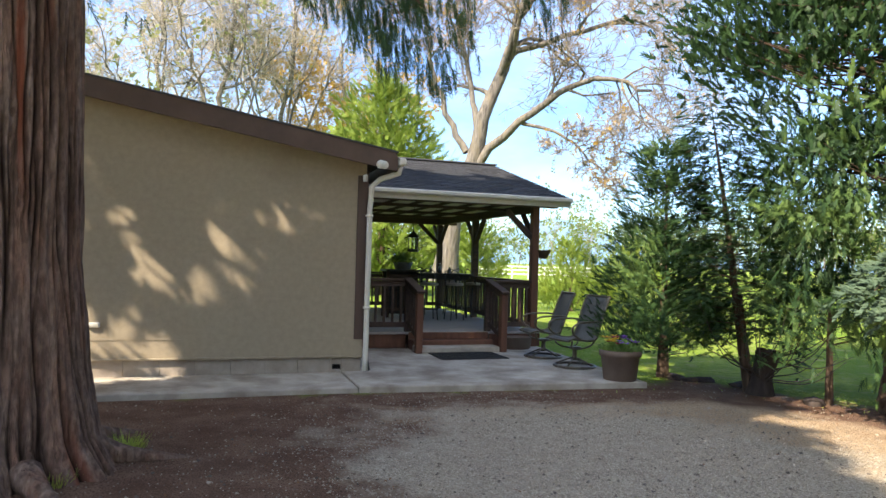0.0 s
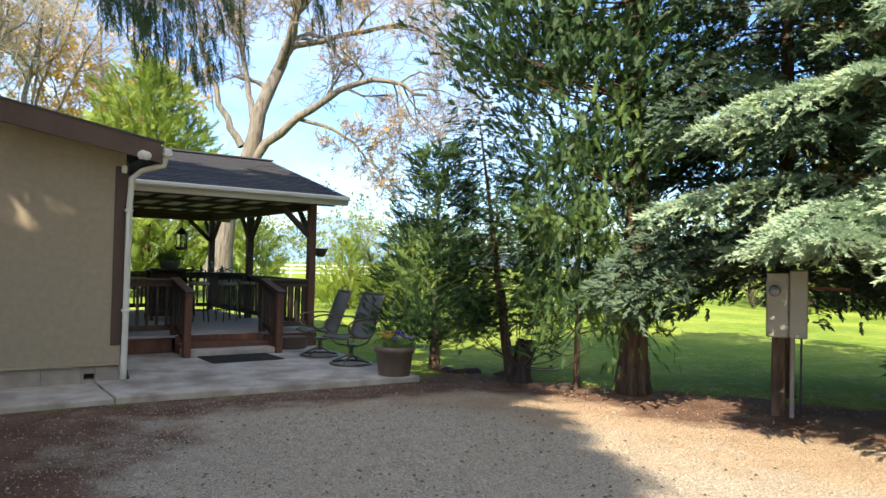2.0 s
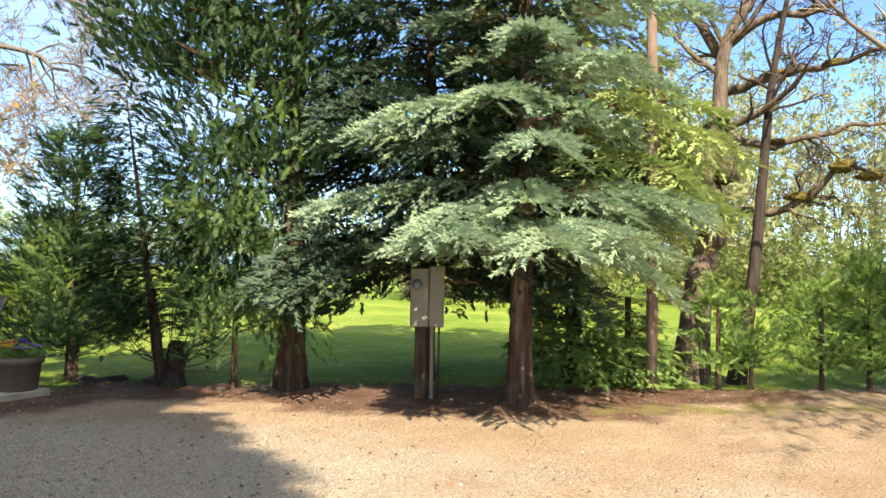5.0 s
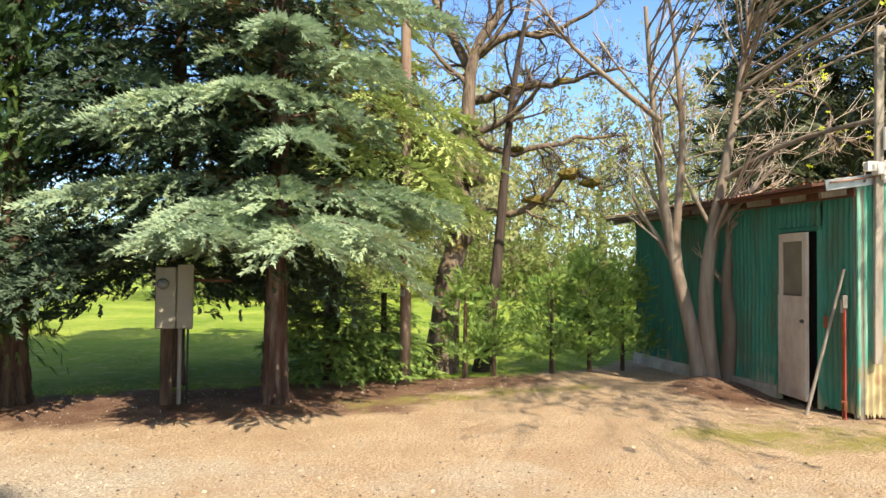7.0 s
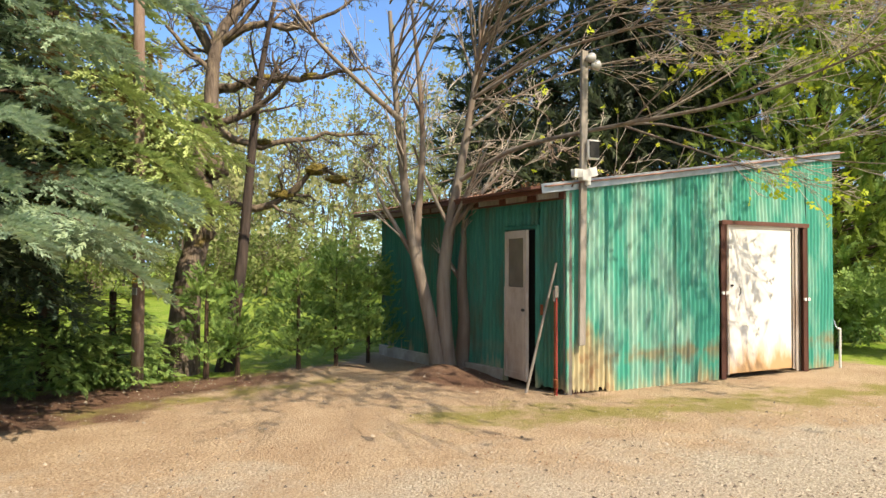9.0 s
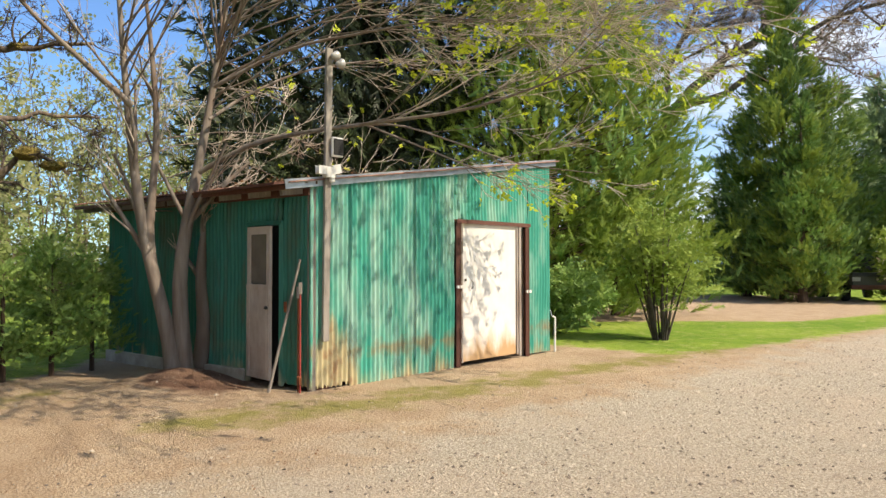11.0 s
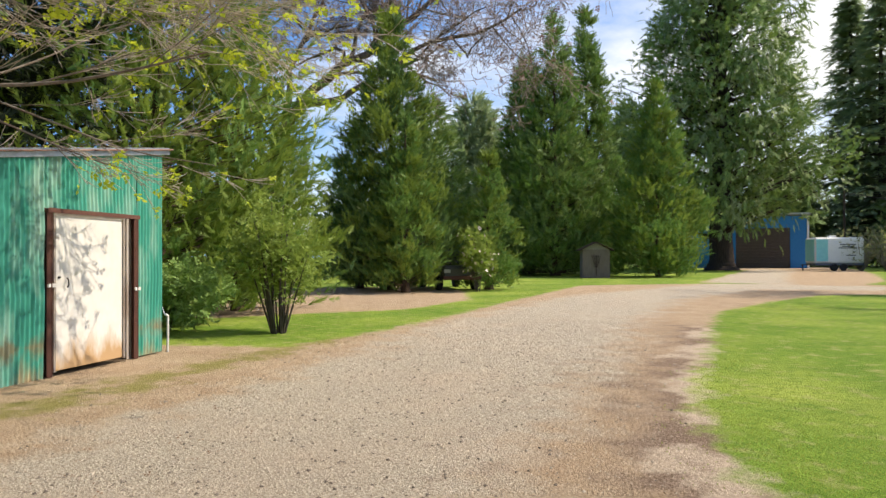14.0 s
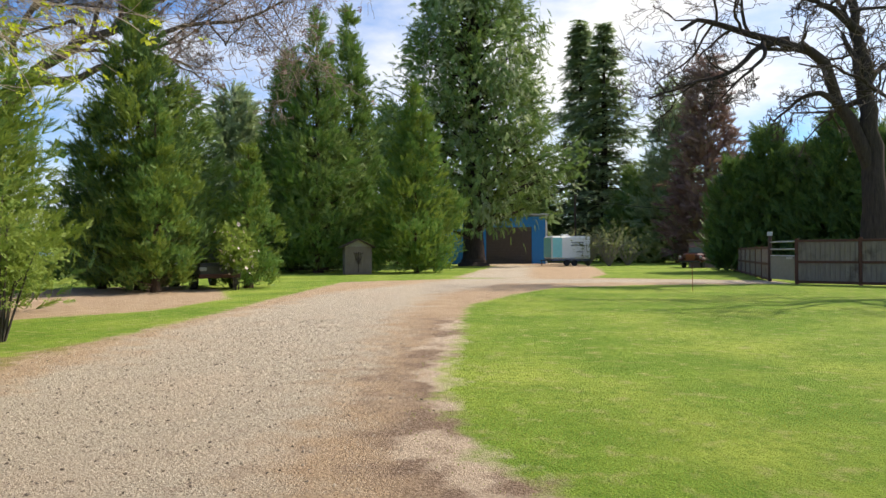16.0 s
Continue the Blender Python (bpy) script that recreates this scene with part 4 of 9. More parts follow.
def plume_tree(name, x, y, H, R, zb, label, leaf="f_cedar", wood="bark_dark", n_cl=220, per=30, size=0.4, seed=1, trunk_r=0.15, shape=0.8, tilt=0.5, spread=0.2, off=(0, 0), flare=1.5, category="cedar tree", fronds=5, wide=0.07,
               inner=0.22, tuck=0.6, second=None, squash=1.0, kind="cedar", hang_frac=0.0, top_coarse=None):
    """A dense conifer whose crown is built of many plume-like clumps on an uneven cone."""
    rng = np.random.default_rng(seed)
    e = root(name, pose(x, y, 0), label, category)
    tz = np.array([-0.15, 0.1, 0.45, 1.1, H * 0.35, H * 0.65, H * 0.97])
    tr = trunk_r * np.array([flare * 1.1, flare, 1.18, 1.0, 0.7, 0.35, 0.03])
    trunk_mesh("trunk", np.stack([0 * tz, 0 * tz, tz], 1), tr, M[wood], e, 14, seed=seed)

    def prof(t):
        return (1 - t) ** shape * np.minimum(1, tuck + (1 - tuck) * t * 6)
    T = np.empty(0)
    while len(T) < n_cl:
        t = rng.uniform(0, 0.985, n_cl * 3)
        T = np.concatenate([T, t[rng.uniform(0, 1, len(t)) < prof(t) + 0.06]])
    T = T[:n_cl]
    phi = np.arange(n_cl) * 2.39996 + rng.uniform(-0.5, 0.5, n_cl)
    lump = 1 + 0.16 * np.sin(3 * phi + 9 * T + seed) + 0.10 * np.sin(5 * phi - 17 * T)
    rad = (R * prof(T) + 0.10) * rng.uniform(0.66, 1.05, n_cl) * lump
    inn = rng.uniform(0, 1, n_cl) < inner
    rad = np.where(inn, rad * rng.uniform(0.1, 0.6, n_cl), rad)
    out = np.stack([np.cos(phi), np.sin(phi) * squash, 0 * phi], 1)
    z = zb + (H - zb) * T
    sway = np.array([off[0], off[1], 0]) * np.minimum(1, T * 4 + 0.25)[:, None]
    C = out * rad[:, None] + sway
    C[:, 2] = z
    paths = []
    for k in range(0, n_cl, 2):
        a = np.array([0, 0, max(0.3, z[k] - 0.35 * rad[k])])
        paths.append((smooth_path([a, (a + C[k]) / 2 + [0, 0, -0.05 * rad[k]], C[k]], 5), max(0.006, trunk_r * 0.12) * np.linspace(1, 0.25, 5)))
    bv, bf = tubes(paths, 4)
    tagged(link_mesh("boughs", raw_mesh("boughs", bv, bf, True), M[wood], e), kind="stuff")
    per_k = np.full(n_cl, per)
    scale_k = np.ones(n_cl)
    if top_coarse:
        hi = z > top_coarse
        per_k[hi] = max(2, per // 4)
        scale_k[hi] = 1.9
    idx = np.repeat(np.arange(n_cl), per_k)
    n = len(idx)
    sg = (spread * (0.12 + 0.88 * rad / max(R, 0.1)) * R * 0.5 + 0.2 * size)[idx]
    hang = rng.uniform(0, 1, n_cl)[idx] < hang_frac
    P = C[idx] + rng.normal(0, 1, (n, 3)) * np.stack([sg, sg, np.where(hang, sg * 1.7, sg * 0.9)], 1)
    P[:, 2] -= np.where(hang, sg * 0.9, 0)
    o = P - np.stack([sway[idx, 0], sway[idx, 1], P[:, 2]], 1)
    o = unit(o)
    X = o * 0.6 + rng.normal(0, 0.34, (n, 3))
    X[:, 2] += np.where(hang, -1.0, tilt + 0.25)
    N = np.array([0, 0, 0.35]) + o + rng.normal(0, 0.34, (n, 3))
    S = size * rng.uniform(0.6, 1.25, n) * scale_k[idx]
    ok = P[:, 2] > 0.06
    P, X, N, S = P[ok], X[ok], N[ok], S[ok]
    kw = {"n": fronds, "w": wide}
    # clumps in a second tone; on tall and drive cedars these paint sunlit highlights
    if second:
        c = rng.uniform(0, 1, n_cl) < second[1]
        m = c[idx][ok]
        leafy("crown", kind, P[~m], X[~m], N[~m], S[~m], M[leaf], e, rng, **kw)
        leafy("second_tone", kind, P[m], X[m], N[m], S[m], M[second[0]], e, rng, **kw)
    else:
        leafy("crown", kind, P, X, N, S, M[leaf], e, rng, **kw)
    return e

# ---- ground: one sheet to the horizon ----
YARD = [(-14, 6), (-3.6, 7.5), (2.6, 9.3), (3.4, 10.0), (4.6, 8.5), (6.4, 7.2), (7.9, 5.8), (9.0, 4.7), (10.0, 3.8), (11.2, 3.0), (12.6, 2.7), (15.2, 0.2),
        (14.6, -3.4), (12.9, -5.3), (11.2, -6.6), (12.3, -9.7), (14.5, -14.0), (17.0, -18.6), (23.4, -31.0), (20.0, -37.0), (14.0, -41.5), (3.4, -41.0), (2.0, -37.6), (8.2, -33.4),
        (11.0, -29.5), (10.6, -24.5), (9.7, -19.1), (7.8, -15.0), (6.1, -11.8), (4.8, -8.9), (3.9, -7.3), (3.1, -6.1), (2.3, -5.2), (1.5, -4.7), (-3.5, -4.2), (-14, -5)]
PAD = [(18.0, -7.6), (25, -10), (31, -20), (29, -25), (23.5, -22.5), (18.6, -18.2), (16.6, -13.6)]
LANE = [(13, -40), (21, -39), (29, -60), (37, -81), (46, -84), (46, -92), (31, -92), (23, -74), (14, -48)]
STONE_LINE = [(0.9, 6.3), (1.8, 5.4), (3.4, 2.6), (4.6, -1.5), (7.0, -6.2), (11.0, -13.0), (15.5, -23.0), (17.0, -34.0), (9.0, -38.5), (3.0, -39.5), (9.0, -38.5), (17.0, -36.0), (25.0, -55.0), (35.0, -82.0)]


def seg_dist(P, a, b):
    a, b = np.array(a, float), np.array(b, float)
    t = np.clip(((P - a) @ (b - a)) / ((b - a) @ (b - a)), 0, 1)
    return np.linalg.norm(P - a - t[:, None] * (b - a), axis=1)


def poly_signed(P, poly):
    """Metres inside (positive) or outside (negative) a polygon."""
    inside = np.zeros(len(P), bool)
    dist = np.full(len(P), 1e9)
    for a, b in zip(poly, poly[1:] + poly[:1]):
        dist = np.minimum(dist, seg_dist(P, a, b))
        c = (a[1] > P[:, 1]) != (b[1] > P[:, 1])
        with np.errstate(divide="ignore", invalid="ignore"):
            xx = (b[0] - a[0]) * (P[:, 1] - a[1]) / (b[1] - a[1] if b[1] != a[1] else 1e-9) + a[0]
        inside ^= c & (P[:, 0] < xx)
    return np.where(inside, dist, -dist)


def bare_depth(P):
    return np.maximum(np.maximum(poly_signed(P, YARD), poly_signed(P, PAD)), poly_signed(P, LANE))


def stone_weight(P):
    d = np.full(len(P), 1e9)
    for a, b in zip(STONE_LINE, STONE_LINE[1:]):
        d = np.minimum(d, seg_dist(P, a, b))
    near = 0.5 + 0.5 / (1 + np.exp(np.clip(P[:, 1] + 0.5, -30, 30) * 1.5)) + 0.5 * np.exp(-(np.hypot(P[:, 0] - 1.7, P[:, 1] - 5.3) / 2.2) ** 4)
    bare = np.exp(-(seg_dist(P, (8.2, -0.6), (11.6, -6.6)) / 1.5) ** 2)
    return near * (1 - 0.9 * bare) / (1 + np.exp(np.minimum(d, 60) * 1.8 - 3.9))


def loam_weight(P):
    """Needle-strewn reddish earth under the big cedar and along the house and the trees."""
    d = np.minimum(np.hypot(P[:, 0] + 2.6, P[:, 1] - 5.4) / 3.3, seg_dist(P, (-3.6, 7.6), (2.4, 9.2)) / 1.1)
    d = np.minimum(d, seg_dist(P, (3.4, 9.4), (5.6, 7.4)) / 0.9)
    d = np.minimum(d, seg_dist(P, (5.4, 6.9), (7.4, 4.9)) / 1.1)
    d = np.minimum(d, seg_dist(P, (7.4, 5.2), (9.6, 3.6)) / 0.75 + 0.2)
    d = np.minimum(d, np.hypot(P[:, 0] - 9.6, P[:, 1] - 0.75) / 1.15 + 0.4)
    return np.exp(-d ** 4 * 0.7)


def moss_weight(P):
    d = seg_dist(P, (7.2, 4.3), (9.4, 2.6)) + 0.5
    d = np.minimum(d, seg_dist(P, (7.4, 0.6), (8.6, -2.2)) + 0.3)
    d = np.minimum(d, seg_dist(P, (8.6, -2.2), (12.2, -8.6)) + 0.35)
    return np.exp(-(d / 1.0) ** 2)


def soil_weight(P):
    line = [(1.0, -4.3), (2.1, -5.0), (2.9, -6.0), (3.6, -7.3), (4.6, -9.0), (5.9, -11.8), (7.4, -14.6)]
    d = np.full(len(P), 1e9)
    for a, b in zip(line, line[1:]):
        d = np.minimum(d, seg_dist(P, a, b))
    return 0.62 * np.exp(-(d / 0.62) ** 2) + 0.50 * np.exp(-(d / 2.3) ** 2)


def ground_height(x, y):
    z = 0.012 * np.sin(x * 1.7 + 0.6 * np.sin(y * 1.1)) * np.sin(y * 1.3 + 1.0)
    z = z * np.clip(np.hypot(x, y) / 40, 0.4, 3)
    z = z + 0.16 * np.exp(-(((x - 10.05) / 0.6) ** 2 + ((y - 1.0) / 0.6) ** 2))
    return z + 0.07 * np.exp(-(((x - 9.6) / 0.8) ** 2 + ((y - 1.3) / 0.5) ** 2))


radii = np.concatenate([[0.0], np.geomspace(1.0, 60, 150), np.geomspace(66, 4200, 24)])
seg = 360
ang = np.arange(seg) * 2 * np.pi / seg
gx = (radii[:, None] * np.sin(ang)).ravel()
gy = (radii[:, None] * np.cos(ang)).ravel()
gz = ground_height(gx, gy)
ii, jj = np.meshgrid(np.arange(len(radii) - 1), np.arange(seg), indexing="ij")
k2 = (jj + 1) % seg
quads = np.stack([ii * seg + jj, ii * seg + k2, (ii + 1) * seg + k2, (ii + 1) * seg + jj], -1).reshape(-1, 4)[:, ::-1]
me = raw_mesh("ground", np.stack([gx, gy, gz], 1), quads, True)
GP = np.stack([gx, gy], 1)
for key, val in (("lawn", 0.5 - 0.9 * bare_depth(GP)), ("stone", stone_weight(GP)), ("moss", moss_weight(GP)), ("soil", soil_weight(GP)), ("loam", loam_weight(GP))):
    me.attributes.new(key, "FLOAT", "POINT").data.foreach_set("value", np.clip(val, 0, 1).astype(np.float32))
tagged(link_mesh("ground", me, M["ground"]), "brown dirt, grey gravel and mown green lawn", "ground", kind="structure")


def loose_stones():
    """Crushed gravel lying over the drive and yard."""
    rng = np.random.default_rng(5)
    n = 330000
    r = 3.0 + 15 * rng.uniform(0, 1, n) ** 1.7
    a = rng.uniform(radians(-40), radians(190), n)
    P = np.stack([r * np.sin(a), r * np.cos(a)], 1)
    w = stone_weight(P)
    keep = (bare_depth(P) > 0.05) & (rng.uniform(0, 1, n) < 0.014 + 0.05 * loam_weight(P) + 0.55 * w ** 1.4)
    P = P[keep]
    n = len(P)
    tv = np.array([[1, 0, -0.15], [-0.5, 0.8, -0.1], [-0.6, -0.7, -0.15], [0.1, 0.1, 0.7]])
    tf = np.array([[0, 1, 3], [1, 2, 3], [2, 0, 3]])
    P3 = np.concatenate([P, ground_height(P[:, 0], P[:, 1])[:, None] + 0.001], 1)
    t = rng.uniform(0, 2 * np.pi, n)
    X = np.stack([np.cos(t), np.sin(t), rng.normal(0, 0.2, n)], 1)
    v, f = stamp(tv, tf, P3, X, rng.normal(0, 0.3, (n, 3)) + [0, 0, 1], rng.uniform(0.005, 0.0135, n) * np.clip(np.hypot(P[:, 0], P[:, 1]) / 7, 0.85, 1.7) * (1 + (rng.uniform(0, 1, n) > 0.965) * rng.uniform(0.6, 1.6, n)))
    big = rng.uniform(0, 1, n) < 0.05
    m = foliage("dark_stone", (0.07, 0.056, 0.046), (0.17, 0.14, 0.115), trans=0.0, rough=0.9)
    nb = int(big.sum())
    v2, f2 = stamp(tv, tf, P3[big] + [0.05, 0.03, 0], X[big], rng.normal(0, 0.3, (nb, 3)) + [0, 0, 1], rng.uniform(0.010, 0.027, nb))
    tagged(link_mesh("dark_gravel", raw_mesh("dark_gravel", v2, f2), m), "scattered dark stones on the drive", "gravel", kind="stuff")
    m = foliage("crushed_stone", (0.20, 0.165, 0.13), (0.46, 0.40, 0.32), trans=0.0, rough=0.9)
    nn = 20000
    q = np.array([1.3, 5.8]) + rng.normal(0, 1, (nn, 2)) * [1.0, 0.9]
    q = q[(bare_depth(q) > 0.1) & (np.hypot(q[:, 0], q[:, 1]) > 2.6)]
    nn = len(q)
    t = rng.uniform(0, 2 * np.pi, nn)
    v3, f3 = stamp(tv, tf, np.concatenate([q, ground_height(q[:, 0], q[:, 1])[:, None] + 0.001], 1), np.stack([np.cos(t), np.sin(t), 0.2 * np.sin(3 * t)], 1), rng.normal(0, 0.3, (nn, 3)) + [0, 0, 1], rng.uniform(0.006, 0.015, nn))
    v, f = np.concatenate([v, v3]), np.concatenate([f, f3 + len(v)])
    tagged(link_mesh("gravel", raw_mesh("gravel", v, f), m), "loose grey and buff crushed gravel on the drive", "gravel", kind="stuff")


loose_stones()


def grass_blades():
    rng = np.random.default_rng(8)
    n = 300000
    r = 4.0 + 16 * rng.uniform(0, 1, n) ** 1.5
    a = rng.uniform(radians(10), radians(188), n)
    P = np.stack([r * np.sin(a), r * np.cos(a)], 1)
    bd = bare_depth(P)
    keep = (bd < 0.0) & (rng.uniform(0, 1, n) < np.clip(-bd * 2.2 + 0.15, 0, 1))
    keep &= (bd > -0.5) | (rng.uniform(0, 1, n) < np.clip((9.0 - r) / 4, 0, 0.6))
    keep |= (bd < 0.5) & (rng.uniform(0, 1, n) < 0.06)
    keep &= rng.uniform(0, 1, n) < np.clip((13.5 - r) / 6, 0, 1)
    keep &= ~((np.abs(P[:, 0] - 12.5) < 2.6) & (np.abs(P[:, 1] + 1.0) < 3.2))
    P = P[keep]
    n = len(P)
    t = rng.uniform(0, 2 * np.pi, n)
    h = rng.uniform(0.008, 0.02, n) * (0.8 + 0.5 * np.sin(P[:, 0] * 0.9) * np.sin(P[:, 1] * 0.7)) * np.clip(r[keep] / 7, 0.8, 1.4)
    wd = rng.uniform(0.003, 0.006, n) * np.clip(r[keep] / 6, 0.8, 1.8)
    z = ground_height(P[:, 0], P[:, 1])
    c, s = np.cos(t), np.sin(t)
    b0 = np.stack([P[:, 0] - c * wd, P[:, 1] - s * wd, z], 1)
    b1 = np.stack([P[:, 0] + c * wd, P[:, 1] + s * wd, z], 1)
    lx, ly = rng.normal(0, 0.5, n) * h, rng.normal(0, 0.5, n) * h
    b2 = np.stack([P[:, 0] + lx, P[:, 1] + ly, z + h], 1)
    v = np.stack([b0, b1, b2], 1).reshape(-1, 3)
    f = np.arange(n * 3).reshape(-1, 3)
    tagged(link_mesh("grass", raw_mesh("grass", v, f), M["f_grass"]), "short mown lawn grass with ragged edges", "grass", kind="stuff")


grass_blades()

# ---- house, porch and patio: a along the gable wall, b back from it ----
HOUSE = pose(-1.03, 9.30, 0, 0, 0, 18)
SLOPE = 0.170
PATIO_Z = 0.08


def house():
    e = root("house", HOUSE, "single-storey taupe stucco house with dark brown eaves", "house")
    # gable wall: a slab with a sloping top
    bm = bmesh.new()
    top = lambda a: 2.80 - SLOPE * a if a > -7 else 2.80 + SLOPE * 7 + SLOPE * (a + 7)
    outline = [(-14, 0.26), (0, 0.26), (0, top(0)), (-7, top(-7)), (-14, top(-14))]
    f = [bm.verts.new((a, 0.0, z)) for a, z in outline]
    g = [bm.verts.new((a, 0.18, z)) for a, z in outline]
    bm.faces.new(f)
    bm.faces.new(g[::-1])
    for i in range(5):
        j = (i + 1) % 5
        bm.faces.new((f[j], f[i], g[i], g[j]))
    part("gable_wall", bm, M["stucco"], e)
    part("side_wall", box(-0.18, 0.182, 0.26, 0, 11, 2.78, 0), M["stucco"], e)
    part("back_wall", box(-14, 11.0, 0.26, 0, 11.18, 2.78, 0), M["stucco"], e)
    part("far_wall", box(-14, 0.182, 0.26, -13.82, 11, 2.78, 0), M["stucco"], e)
    # foundation of mortared blocks
    n = 0
    for i in range(34):
        a1 = -0.004 - i * 0.41
        if i == 0:
            part("foundation_block", box(-0.26, 0.03, 0.05, -0.004, 0.2, 0.255, 0.008), M["block"], e)
            part("foundation_block", box(-0.41, 0.03, 0.05, -0.38, 0.2, 0.255, 0.004), M["block"], e)
            # solid black block gives the vent opening its darkness
            part("vent_shade_block", box(-0.38, 0.12, 0.06, -0.26, 0.2, 0.255, 0), M["rubber"], e, "black block standing for the shade in the foundation vent")
            part("vent_sill", box(-0.38, 0.04, 0.05, -0.26, 0.12, 0.10, 0.004), M["block"], e)
            part("vent_lintel", box(-0.38, 0.04, 0.17, -0.26, 0.12, 0.255, 0.004), M["block"], e)
        else:
            part("foundation_block", box(a1 - 0.407, 0.03, 0.05, a1, 0.2, 0.255, 0.003), M["block"], e)
    part("foundation_side", box(-0.2, 0.21, 0.02, -0.03, 11, 0.255, 0), M["block"], e)
    # drip edge, corner board
    part("drip_edge", box(-14, -0.02, 0.262, 0.012, -0.002, 0.29, 0.004), M["stucco"], e)
    part("corner_board", box(-0.115, -0.022, 0.50, 0.012, -0.002, 2.64, 0.004), M["trim"], e, "dark brown corner board")
    part("corner_board", box(0.002, -0.022, 0.50, 0.022, 0.1, 2.70, 0.004), M["trim"], e)
    part("stucco_seam", box(-14, -0.006, 0.505, -0.12, -0.0015, 0.512, 0), M["stucco"], e)

    # roof slab with rake boards
    def slab(a0, z0, a1, z1, y0, y1, th):
        bm = bmesh.new()
        q = [bm.verts.new(c) for c in ((a0, y0, z0), (a1, y0, z1), (a1, y1, z1), (a0, y1, z0))]
        p = [bm.verts.new((v.co.x, v.co.y, v.co.z - th)) for v in q]
        bm.faces.new(q)
        bm.faces.new(p[::-1])
        for i in range(4):
            j = (i + 1) % 4
            bm.faces.new((q[j], q[i], p[i], p[j]))
        return bm
    zt = lambda a: 2.97 - SLOPE * a if a > -7 else 2.97 + SLOPE * 7 + SLOPE * (a + 7)
    part("roof_deck", slab(-7, zt(-7), 0.30, zt(0.30), -0.33, 11.4, 0.08), M["trim"], e)
    part("roof_deck", slab(-14.4, zt(-14.4), -7, zt(-7), -0.33, 11.4, 0.08), M["trim"], e)
    part("roofing", slab(-7, zt(-7) + 0.022, 0.33, zt(0.33) + 0.022, -0.39, 11.44, 0.02), M["shingle"], e, "dark grey asphalt shingle edge")
    part("roofing", slab(-14.4, zt(-14.4) + 0.022, -7, zt(-7) + 0.022, -0.39, 11.44, 0.02), M["shingle"], e)
    part("rake_board", slab(-7, zt(-7) + 0.0, 0.30, zt(0.30) + 0.0, -0.375, -0.335, 0.235), M["fascia"], e, "wide dark brown rake board")
    part("rake_board", slab(-14.4, zt(-14.4), -7, zt(-7), -0.375, -0.335, 0.235), M["fascia"], e)
    part("soffit", slab(-7, zt(-7) - 0.15, 0.28, zt(0.28) - 0.15, -0.332, -0.002, 0.02), M["trim"], e)
    part("eave_fascia", box(0.30, -0.33, 2.68, 0.33, 11.4, 2.89, 0.004), M["fascia"], e)
    # gutter and downspout
    part("gutter", box(0.333, -0.37, 2.76, 0.44, 2.0, 2.86, 0.02), M["cream"], e, "cream metal gutter")
    bm = tube_bm([(0.38, -0.30, 2.77), (0.37, -0.26, 2.67), (0.16, -0.09, 2.60), (0.06, -0.055, 2.50), (0.04, -0.055, 2.2), (0.035, -0.055, 0.22), (0.035, -0.06, 0.09)], 0.036, 10)
    part("downspout", bm, M["cream"], e, "cream downspout at the corner", True)
    for z in (0.9, 2.1):
        part("strap", box(-0.01, -0.095, z, 0.08, -0.02, z + 0.03, 0.003), M["cream"], e)
    part("kickout", tube_bm([(0.045, -0.05, 0.30), (0.09, 0.02, 0.12), (0.11, 0.06, 0.09)], 0.02, 8), M["blackmetal"], e)
    return e


house()


def security_light():
    e = root("security_light", HOUSE, "white twin-head floodlight under the brown rake board", "outdoor light")
    part("base", lathe([(0.05, 0), (0.05, 0.03), (0.02, 0.035)], 16, centre=(0.08, -0.42, 2.73)), M["whiteplastic"], e)
    for dx, dz, tilt in ((-0.055, 0.0, -0.3), (0.07, -0.01, 0.35)):
        bm = lathe([(0.018, 0), (0.03, 0.02), (0.045, 0.08), (0.052, 0.10), (0.05, 0.105)], 14)
        m = Matrix.Translation((0.08 + dx * 0.5, -0.45, 2.76 + dz)) @ Matrix.Rotation(tilt, 4, "Y") @ Matrix.Rotation(radians(105), 4, "X")
        bmesh.ops.transform(bm, matrix=m, verts=bm.verts)
        part("flood_head", bm, M["whiteplastic"], e, "", True)
    part("mount", box(0.05, -0.425, 2.70, 0.11, -0.376, 2.78, 0.01), M["whiteplastic"], e)
    c = root("security_camera", HOUSE, "small white camera on the corner board", "camera")
    part("body", lathe([(0.028, -0.04), (0.032, 0.0), (0.03, 0.04), (0.012, 0.05)], 14, centre=(-0.03, -0.06, 2.60)), M["whiteplastic"], c, "", True)
    part("bracket", box(-0.04, -0.06, 2.59, -0.02, -0.02, 2.61, 0.003), M["whiteplastic"], c)
    o = root("outlet_box", HOUSE, "small pale outdoor outlet cover on the wall", "outlet")
    part("plate", box(-3.26, -0.03, 0.66, -3.13, -0.001, 0.72, 0.008), M["whiteplastic"], o)
    part("lid", box(-3.25, -0.045, 0.67, -3.14, -0.031, 0.71, 0.006), M["cream"], o)


security_light()


